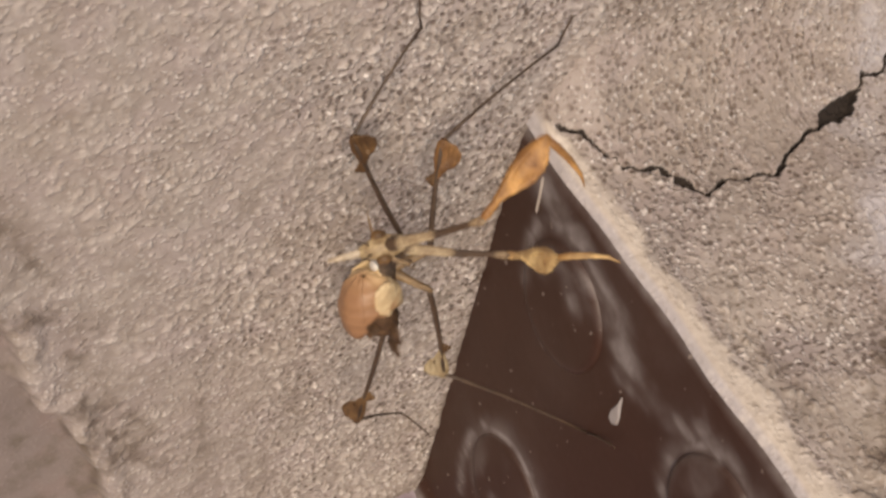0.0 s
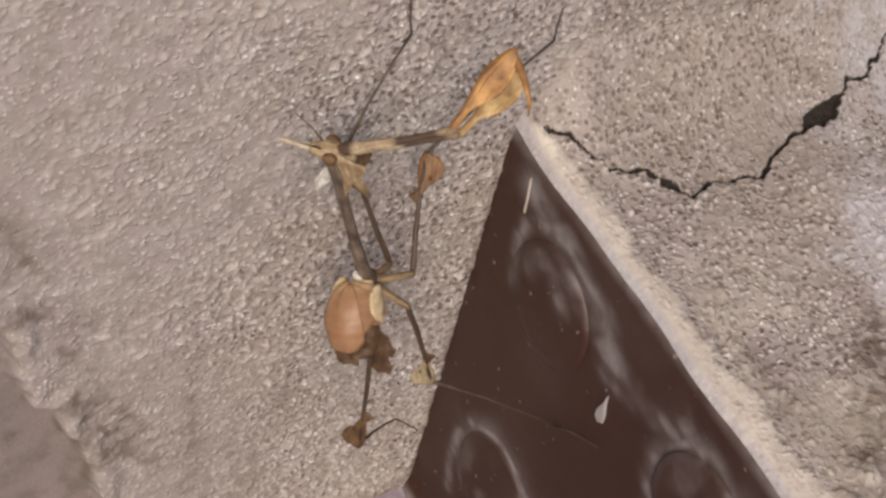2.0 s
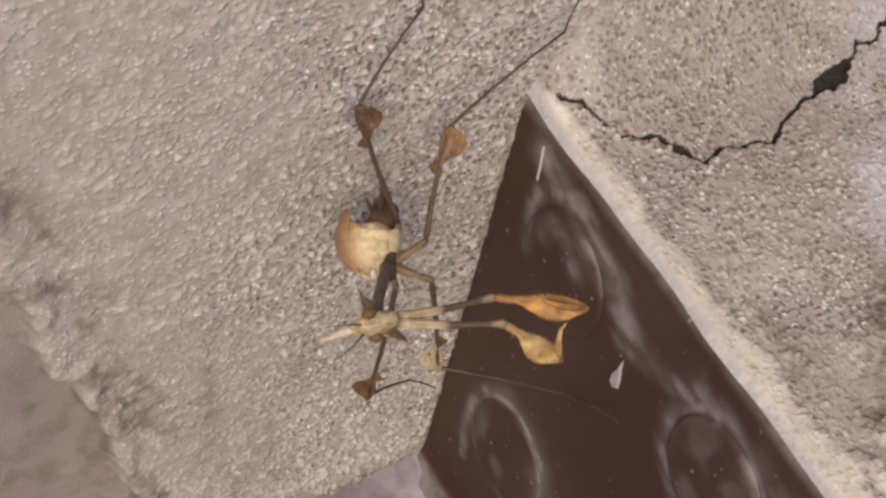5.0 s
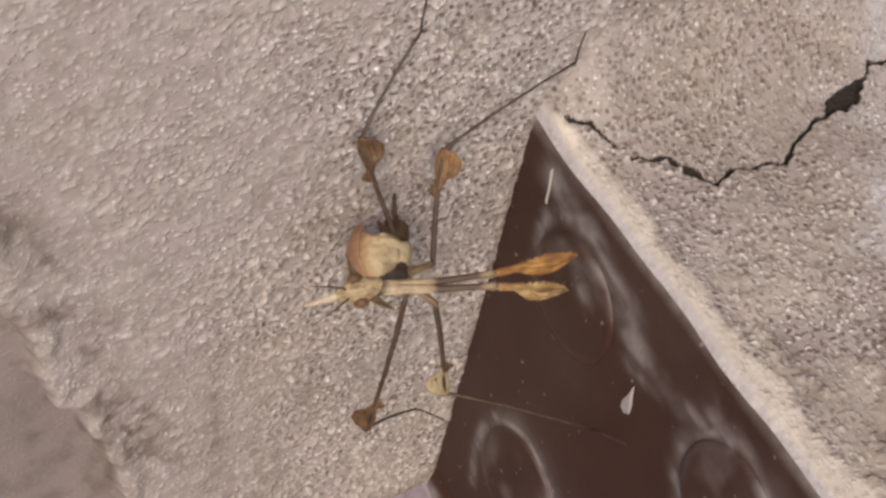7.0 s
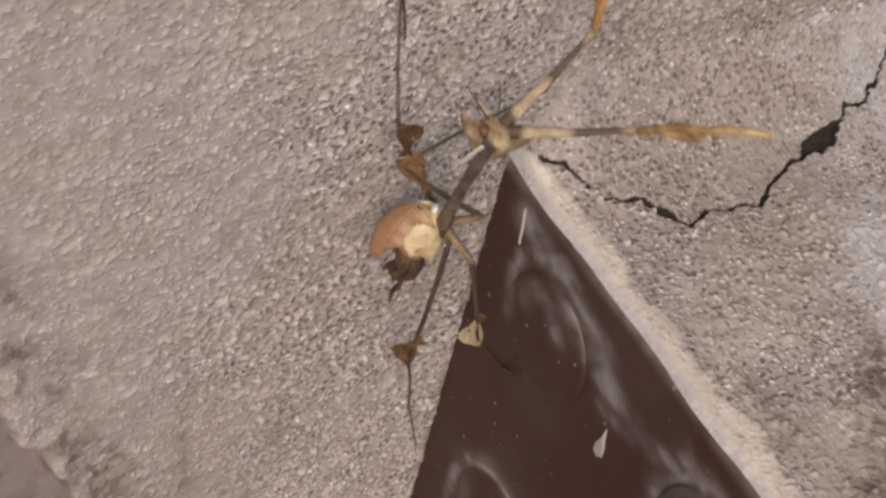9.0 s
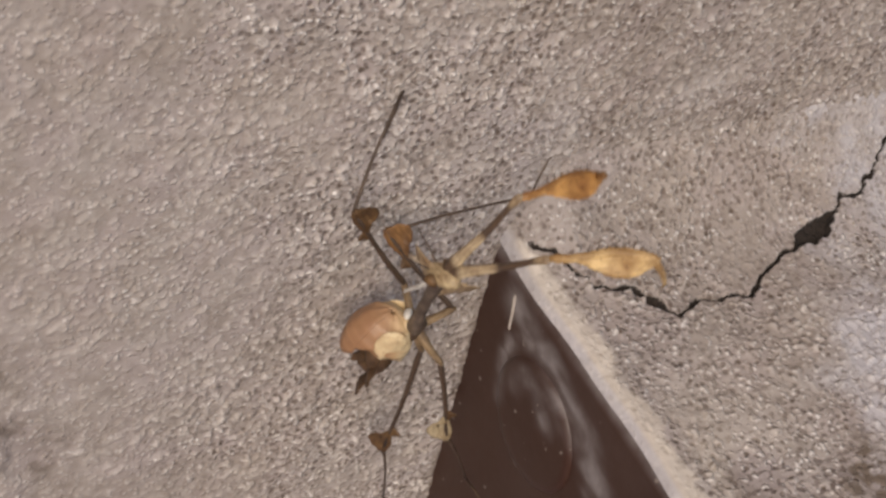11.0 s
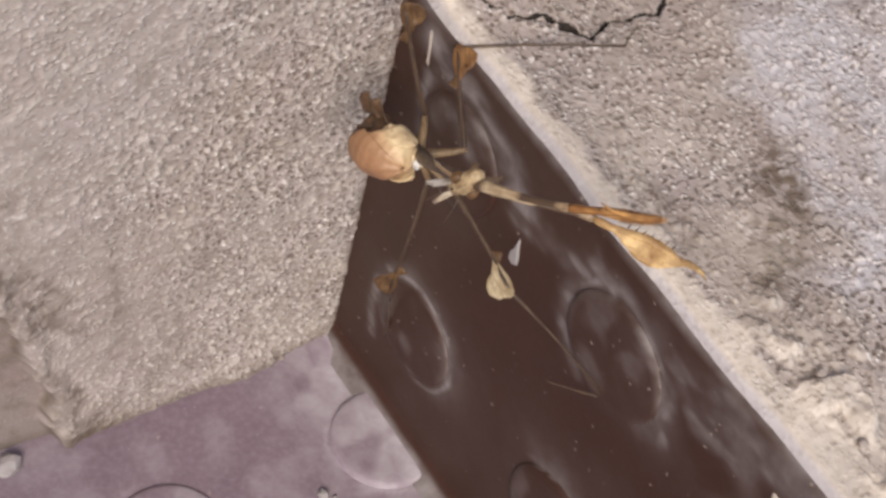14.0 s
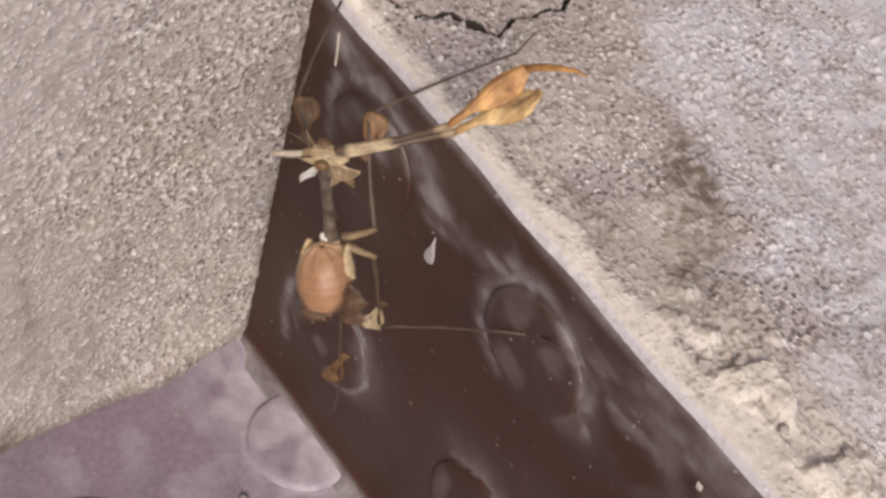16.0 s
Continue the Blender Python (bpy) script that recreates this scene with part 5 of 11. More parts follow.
        (14.75, pose(-0.0171, -0.0350, 0.0219, -42.0, 56.3, -165.8)), (15, pose(-0.0204, -0.0334, 0.0217, -48.4, 50.1, -179.9)),
        (15.25, pose(-0.0194, -0.0307, 0.0260, -49.6, 44.5, 170.6)), (15.5, pose(-0.0172, -0.0255, 0.0324, -43.8, 37.3, 161.8)),
        (15.75, pose(-0.0154, -0.0138, 0.0397, -27.5, 23.7, 146.5)), (16, pose(-0.0137, -0.0052, 0.0423, -17.1, 13.2, 137.1)),
    ])
    walk(limbs[0][0], [
        (0, pose(-0.0177, -0.0208, 0.0354, 58.8, -47.5, -57.4)), (0.25, pose(-0.0186, -0.0253, 0.0318, 52.6, -45.2, -46.6)),
        (0.5, pose(-0.0196, -0.0292, 0.0276, 47.3, -42.4, -37.1)), (0.75, pose(-0.0204, -0.0286, 0.0277, 44.7, -39.2, -33.4)),
        (1, pose(-0.0208, -0.0281, 0.0279, 43.2, -36.4, -31.3)), (1.2, pose(-0.0208, -0.0281, 0.0279, 43.2, -36.4, -31.3)),
        (1.25, pose(-0.0209, -0.0278, 0.0282, 43.1, -36.1, -31.3)), (1.35, pose(-0.0214, -0.0254, 0.0300, 42.8, -34.8, -31.2)),
        (1.5, pose(-0.0219, -0.0188, 0.0341, 42.6, -32.7, -31.5)), (1.75, pose(-0.0159, -0.0013, 0.0418, 45.9, -33.3, -40.7)),
        (2, pose(-0.0145, 0.0018, 0.0423, 47.2, -35.2, -43.0)), (2.25, pose(-0.0144, 0.0008, 0.0423, 48.6, -38.1, -43.9)), (2.5, pose(-0.0148, -0.0012, 0.0422, 49.6, -41.2, -43.5)),
        (2.75, pose(-0.0166, -0.0034, 0.0414, 48.5, -40.0, -42.0)), (3, pose(-0.0190, -0.0066, 0.0399, 45.9, -34.6, -39.5)),
        (3.1, pose(-0.0204, -0.0106, 0.0384, 43.7, -30.7, -35.8)), (3.25, pose(-0.0225, -0.0223, 0.0316, 40.2, -27.1, -27.1)),
        (3.4, pose(-0.0224, -0.0315, 0.0225, 39.3, -27.9, -24.5)), (3.5, pose(-0.0221, -0.0334, 0.0199, 39.0, -25.1, -24.2)),
        (3.75, pose(-0.0222, -0.0338, 0.0191, 36.9, -10.1, -16.7)), (4, pose(-0.0223, -0.0338, 0.0191, 36.2, -1.3, -10.1)), (4.25, pose(-0.0222, -0.0333, 0.0199, 35.6, -0.1, -7.5)),
        (4.75, pose(-0.0226, -0.0312, 0.0227, 34.7, 1.6, -4.2)), (5.25, pose(-0.0231, -0.0281, 0.0260, 34.7, 2.1, -3.6)), (5.75, pose(-0.0235, -0.0251, 0.0286, 35.0, 1.9, -4.6)),
        (6.25, pose(-0.0236, -0.0235, 0.0298, 35.3, 1.5, -5.5)), (6.5, pose(-0.0236, -0.0235, 0.0298, 35.3, 1.5, -5.5)), (6.75, pose(-0.0244, -0.0229, 0.0296, 36.5, -2.3, -11.5)),
        (7, pose(-0.0253, -0.0223, 0.0294, 37.4, -8.3, -17.7)), (7.25, pose(-0.0245, -0.0233, 0.0292, 36.9, -13.7, -17.8)),
        (7.5, pose(-0.0238, -0.0243, 0.0291, 36.7, -17.3, -17.9)), (7.6, pose(-0.0238, -0.0243, 0.0291, 36.7, -17.3, -17.9)),
        (7.7, pose(-0.0115, -0.0249, 0.0353, 27.9, -36.1, -0.0)), (7.75, pose(-0.0099, -0.0242, 0.0363, 27.4, -40.0, 1.1)), (8, pose(-0.0058, -0.0196, 0.0398, 29.2, -47.5, -1.0)),
        (8.25, pose(-0.0065, -0.0222, 0.0383, 26.9, -45.0, 2.4)), (8.5, pose(-0.0072, -0.0247, 0.0366, 25.0, -42.7, 5.4)), (8.75, pose(-0.0062, -0.0212, 0.0389, 26.3, -46.1, 3.6)),
        (9, pose(-0.0052, -0.0155, 0.0416, 28.4, -51.2, 1.1)), (9.25, pose(-0.0061, -0.0113, 0.0429, 29.0, -56.4, 1.4)), (9.5, pose(-0.0074, -0.0090, 0.0432, 29.9, -62.3, 1.8)),
        (9.75, pose(-0.0081, -0.0093, 0.0430, 31.3, -65.0, 0.8)), (10.25, pose(-0.0091, -0.0118, 0.0422, 39.9, -68.7, -9.3)),
        (10.75, pose(-0.0100, -0.0165, 0.0404, 56.1, -69.3, -30.0)), (11.25, pose(-0.0109, -0.0226, 0.0370, 73.1, -66.2, -55.0)),
        (11.75, pose(-0.0121, -0.0292, 0.0317, 82.5, -59.4, -77.1)), (12, pose(-0.0223, -0.0329, 0.0205, 48.9, -36.4, -46.7)),
        (12.25, pose(-0.0225, -0.0335, 0.0192, 48.2, -41.0, -40.3)), (12.5, pose(-0.0230, -0.0335, 0.0187, 46.9, -42.3, -36.2)),
        (12.75, pose(-0.0224, -0.0342, 0.0181, 49.8, -43.8, -41.7)), (13, pose(-0.0216, -0.0350, 0.0175, 53.4, -45.3, -48.1)),
        (13.25, pose(-0.0231, -0.0363, 0.0122, 48.9, -47.4, -36.7)), (13.5, pose(-0.0243, -0.0368, 0.0072, 45.4, -47.1, -30.1)),
        (13.7, pose(-0.0243, -0.0368, 0.0072, 45.4, -47.1, -30.1)), (13.9, pose(-0.0201, -0.0349, 0.0194, 53.9, -44.4, -50.6)), (14, pose(-0.0137, -0.0296, 0.0306, 52.1, -31.2, -75.2)),
        (14.25, pose(-0.0128, -0.0331, 0.0272, 44.4, -27.8, -39.9)), (14.5, pose(-0.0129, -0.0362, 0.0229, 36.0, -22.7, -16.6)),
        (14.75, pose(-0.0171, -0.0350, 0.0219, 39.6, -24.5, -26.1)), (15, pose(-0.0204, -0.0334, 0.0217, 44.0, -26.1, -39.8)),
        (15.25, pose(-0.0194, -0.0307, 0.0260, 45.7, -29.8, -43.0)), (15.5, pose(-0.0172, -0.0255, 0.0324, 48.6, -36.3, -45.9)),
        (15.75, pose(-0.0154, -0.0138, 0.0397, 46.4, -33.6, -41.8)), (16, pose(-0.0137, -0.0052, 0.0423, 45.5, -33.7, -39.2)),
    ])
    walk(limbs[0][1], [
        (0, pose(-0.0081, -0.0358, 0.0549, 14.8, -38.4, 21.6)), (0.25, pose(-0.0058, -0.0389, 0.0506, 55.5, -21.3, 14.0)), (0.5, pose(-0.0040, -0.0410, 0.0455, 100.5, 4.2, 6.5)),
        (0.75, pose(-0.0033, -0.0399, 0.0445, 104.3, 15.4, 9.2)), (1, pose(-0.0026, -0.0392, 0.0436, 107.1, 20.8, 10.8)), (1.2, pose(-0.0026, -0.0392, 0.0436, 107.1, 20.8, 10.8)),
        (1.25, pose(-0.0026, -0.0389, 0.0438, 101.2, 19.8, 10.7)), (1.35, pose(-0.0028, -0.0366, 0.0451, 67.4, 13.3, 10.4)), (1.5, pose(-0.0030, -0.0305, 0.0484, 26.4, -0.1, 11.0)),
        (1.75, pose(0.0009, -0.0157, 0.0563, 17.6, -39.0, 17.2)), (2, pose(0.0013, -0.0129, 0.0575, 17.4, -44.7, 17.7)), (2.25, pose(0.0006, -0.0137, 0.0587, 18.4, -43.0, 16.1)),
        (2.5, pose(-0.0004, -0.0149, 0.0596, 20.5, -41.9, 12.7)), (2.75, pose(-0.0015, -0.0170, 0.0584, 21.3, -41.7, 11.4)), (3, pose(-0.0022, -0.0204, 0.0550, 21.6, -39.6, 10.9)),
        (3.1, pose(-0.0019, -0.0239, 0.0519, 23.0, -34.3, 8.6)), (3.25, pose(-0.0015, -0.0330, 0.0437, 29.2, -13.8, 0.3)), (3.4, pose(-0.0011, -0.0412, 0.0349, 37.7, 7.1, -7.0)),
        (3.5, pose(-0.0003, -0.0432, 0.0311, 40.7, 13.2, -8.6)), (3.75, pose(0.0027, -0.0412, 0.0238, 42.1, 13.2, -14.5)), (4, pose(0.0038, -0.0384, 0.0196, 42.5, 9.9, -23.4)),
        (4.25, pose(0.0040, -0.0368, 0.0199, 44.4, 9.1, -27.1)), (4.75, pose(0.0038, -0.0332, 0.0220, 54.9, 5.6, -27.1)), (5.25, pose(0.0033, -0.0298, 0.0250, 69.5, 1.2, -21.9)),
        (5.75, pose(0.0029, -0.0272, 0.0278, 82.2, -2.8, -15.5)), (6.25, pose(0.0027, -0.0261, 0.0291, 88.1, -4.8, -12.1)), (6.5, pose(0.0027, -0.0261, 0.0291, 88.1, -4.8, -12.0)),
        (6.75, pose(0.0015, -0.0282, 0.0307, 86.7, -1.1, -5.9)), (7, pose(-0.0003, -0.0303, 0.0332, 85.9, 4.7, 0.2)), (7.25, pose(-0.0000, -0.0312, 0.0355, 96.9, 12.1, 2.9)),
        (7.5, pose(0.0003, -0.0320, 0.0370, 107.9, 18.0, 5.6)), (7.6, pose(0.0003, -0.0320, 0.0370, 107.9, 18.0, 5.6)), (7.7, pose(0.0099, -0.0249, 0.0509, 14.7, -37.8, 21.8)),
        (7.75, pose(0.0104, -0.0239, 0.0533, 9.0, -37.2, 30.5)), (8, pose(0.0121, -0.0199, 0.0593, -5.9, -29.0, 52.3)), (8.25, pose(0.0122, -0.0214, 0.0570, 1.4, -40.6, 41.8)),
        (8.5, pose(0.0121, -0.0228, 0.0546, 10.9, -51.0, 27.8)), (8.75, pose(0.0121, -0.0200, 0.0580, 0.7, -39.7, 42.8)), (9, pose(0.0114, -0.0152, 0.0622, -6.0, -25.6, 52.3)),
        (9.25, pose(0.0085, -0.0109, 0.0649, -2.9, -22.5, 47.9)), (9.5, pose(0.0049, -0.0086, 0.0666, 0.3, -19.5, 43.4)), (9.75, pose(0.0031, -0.0091, 0.0670, 1.5, -17.5, 41.8)),
        (10.25, pose(0.0004, -0.0133, 0.0668, 7.9, -10.9, 33.7)), (10.75, pose(-0.0019, -0.0211, 0.0652, 21.1, -0.8, 18.6)),
        (11.25, pose(-0.0048, -0.0314, 0.0612, 36.5, 8.1, -2.9)), (11.75, pose(-0.0091, -0.0423, 0.0545, 42.5, 9.0, -25.6)),
        (12, pose(-0.0077, -0.0484, 0.0362, 49.7, -29.7, -61.2)), (12.25, pose(-0.0073, -0.0465, 0.0366, 90.2, -41.7, -57.6)),
        (12.5, pose(-0.0072, -0.0450, 0.0365, 126.6, -45.8, -54.8)), (12.75, pose(-0.0082, -0.0469, 0.0364, 123.1, -37.2, -59.4)),
        (13, pose(-0.0092, -0.0489, 0.0363, 118.9, -27.5, -62.3)), (13.25, pose(-0.0087, -0.0470, 0.0317, 84.2, -29.5, -58.4)),
        (13.5, pose(-0.0087, -0.0459, 0.0266, 49.1, -32.1, -53.1)), (13.7, pose(-0.0087, -0.0459, 0.0266, 49.1, -32.1, -53.1)), (13.9, pose(-0.0081, -0.0496, 0.0379, 82.3, -25.1, -57.2)),
        (14, pose(-0.0079, -0.0515, 0.0443, 117.8, -26.2, -58.1)), (14.25, pose(0.0051, -0.0482, 0.0395, 133.9, -49.3, -65.3)),
        (14.5, pose(0.0105, -0.0432, 0.0331, 131.1, -54.3, -52.4)), (14.75, pose(0.0046, -0.0456, 0.0329, 119.9, -36.7, -49.5)),
        (15, pose(-0.0021, -0.0486, 0.0334, 116.1, -24.3, -51.0)), (15.25, pose(-0.0026, -0.0464, 0.0392, 117.7, -26.2, -57.3)),
        (15.5, pose(-0.0024, -0.0408, 0.0481, 120.2, -32.8, -56.6)), (15.75, pose(0.0010, -0.0285, 0.0544, 77.3, -40.8, -27.1)),
        (16, pose(0.0034, -0.0191, 0.0570, 32.9, -39.6, -8.7)),
    ])
    walk(limbs[0][2], [
        (0, pose(0.0057, -0.0304, 0.0667, 55.3, 41.1, -33.3)), (0.25, pose(0.0114, -0.0346, 0.0575, 35.3, 7.9, -81.2)), (0.5, pose(0.0148, -0.0389, 0.0441, 90.0, -52.3, -103.7)),
        (0.75, pose(0.0147, -0.0369, 0.0394, 92.6, -56.9, -94.6)), (1, pose(0.0148, -0.0359, 0.0369, 89.3, -58.9, -86.6)), (1.2, pose(0.0148, -0.0359, 0.0369, 89.3, -58.9, -86.6)),
        (1.25, pose(0.0149, -0.0356, 0.0374, 99.7, -60.3, -94.9)), (1.35, pose(0.0153, -0.0333, 0.0407, -112.8, -53.5, -153.1)),
        (1.5, pose(0.0156, -0.0269, 0.0485, -43.0, -19.6, 175.1)), (1.75, pose(0.0149, -0.0114, 0.0683, 29.8, 59.9, -93.6)), (2, pose(0.0142, -0.0088, 0.0708, 49.1, 55.5, -61.6)),
        (2.25, pose(0.0139, -0.0098, 0.0716, 58.5, 61.4, -52.0)), (2.5, pose(0.0133, -0.0118, 0.0723, 85.0, 70.0, -28.3)), (2.75, pose(0.0123, -0.0142, 0.0710, 111.3, 73.5, -6.7)),
        (3, pose(0.0121, -0.0177, 0.0670, 169.5, 80.5, 35.3)), (3.1, pose(0.0135, -0.0216, 0.0626, -64.6, 80.9, 150.5)), (3.25, pose(0.0169, -0.0329, 0.0482, -23.6, 36.0, -172.6)),
        (3.4, pose(0.0175, -0.0435, 0.0326, -24.0, -2.6, -164.1)), (3.5, pose(0.0180, -0.0460, 0.0268, -29.0, -15.1, -163.2)),
        (3.75, pose(0.0206, -0.0459, 0.0194, -49.8, -32.0, -172.0)), (4, pose(0.0209, -0.0459, 0.0164, -63.9, -41.3, -178.4)),
        (4.25, pose(0.0207, -0.0453, 0.0169, -63.1, -41.1, 177.9)), (4.75, pose(0.0206, -0.0418, 0.0201, -53.7, -33.1, 174.9)),
        (5.25, pose(0.0209, -0.0368, 0.0246, -42.9, -19.4, 175.0)), (5.75, pose(0.0211, -0.0323, 0.0287, -36.5, -7.3, 176.5)),
        (6.25, pose(0.0212, -0.0300, 0.0307, -34.1, -1.9, 177.5)), (6.5, pose(0.0212, -0.0300, 0.0307, -34.1, -1.8, 177.5)),
        (6.75, pose(0.0203, -0.0301, 0.0311, -33.2, -3.2, -179.5)), (7, pose(0.0186, -0.0302, 0.0317, -33.0, -7.3, -175.9)),
        (7.25, pose(0.0184, -0.0303, 0.0315, -62.7, -44.2, -146.8)), (7.5, pose(0.0182, -0.0303, 0.0311, 59.0, -52.4, -51.0)),
        (7.6, pose(0.0182, -0.0303, 0.0311, 59.0, -52.4, -51.0)), (7.7, pose(0.0238, -0.0194, 0.0625, 27.6, -34.0, 0.5)), (7.75, pose(0.0234, -0.0162, 0.0647, 24.6, -47.1, 6.5)),
        (8, pose(0.0222, -0.0068, 0.0685, -153.1, -78.2, -156.8)), (8.25, pose(0.0229, -0.0118, 0.0693, 22.7, -59.5, 11.5)), (8.5, pose(0.0226, -0.0172, 0.0693, 19.3, -34.1, 14.6)),
        (8.75, pose(0.0228, -0.0101, 0.0701, 25.9, -49.1, 4.7)), (9, pose(0.0218, -0.0017, 0.0704, 88.7, -74.7, -62.2)), (9.25, pose(0.0203, 0.0021, 0.0722, 87.6, -62.1, -78.7)),
        (9.5, pose(0.0179, 0.0037, 0.0730, 68.9, -54.3, -65.8)), (9.75, pose(0.0165, 0.0029, 0.0727, 71.8, -53.5, -72.3)),
        (10.25, pose(0.0159, -0.0030, 0.0704, 69.5, -44.5, -96.4)), (10.75, pose(0.0161, -0.0151, 0.0654, 50.5, -38.1, -116.7)),
        (11.25, pose(0.0140, -0.0323, 0.0586, 39.1, -40.4, -127.3)), (11.75, pose(0.0078, -0.0504, 0.0515, 63.2, -42.7, -118.1)),
        (12, pose(0.0003, -0.0629, 0.0456, -107.3, -70.5, 173.5)), (12.25, pose(0.0003, -0.0584, 0.0492, 60.2, -55.2, -49.7)),
        (12.5, pose(0.0004, -0.0558, 0.0501, 46.2, -42.5, -34.7)), (12.75, pose(-0.0005, -0.0599, 0.0479, 41.4, -22.4, -32.2)),
        (13, pose(-0.0014, -0.0638, 0.0451, 42.0, 2.3, -32.2)), (13.25, pose(-0.0001, -0.0611, 0.0410, 39.7, -23.1, -26.5)),
        (13.5, pose(0.0009, -0.0587, 0.0367, 38.5, -44.6, -17.9)), (13.7, pose(0.0009, -0.0587, 0.0367, 38.5, -44.6, -17.9)), (13.9, pose(0.0012, -0.0640, 0.0459, 15.5, -69.9, 23.5)),
        (14, pose(0.0011, -0.0659, 0.0527, -44.5, -16.7, 158.1)), (14.25, pose(0.0103, -0.0594, 0.0539, 178.2, -81.1, -134.7)),
        (14.5, pose(0.0172, -0.0519, 0.0485, 42.9, -43.4, -27.0)), (14.75, pose(0.0144, -0.0572, 0.0442, -2.1, -48.1, 46.9)),
        (15, pose(0.0088, -0.0620, 0.0412, -49.8, 29.6, 118.0)), (15.25, pose(0.0065, -0.0607, 0.0476, -1.4, -20.0, 45.8)),
        (15.5, pose(0.0064, -0.0541, 0.0584, 41.7, -30.9, -30.0)), (15.75, pose(0.0138, -0.0350, 0.0667, 46.0, -21.1, -56.9)),
        (16, pose(0.0178, -0.0213, 0.0690, 49.4, -28.6, -62.9)),
    ])
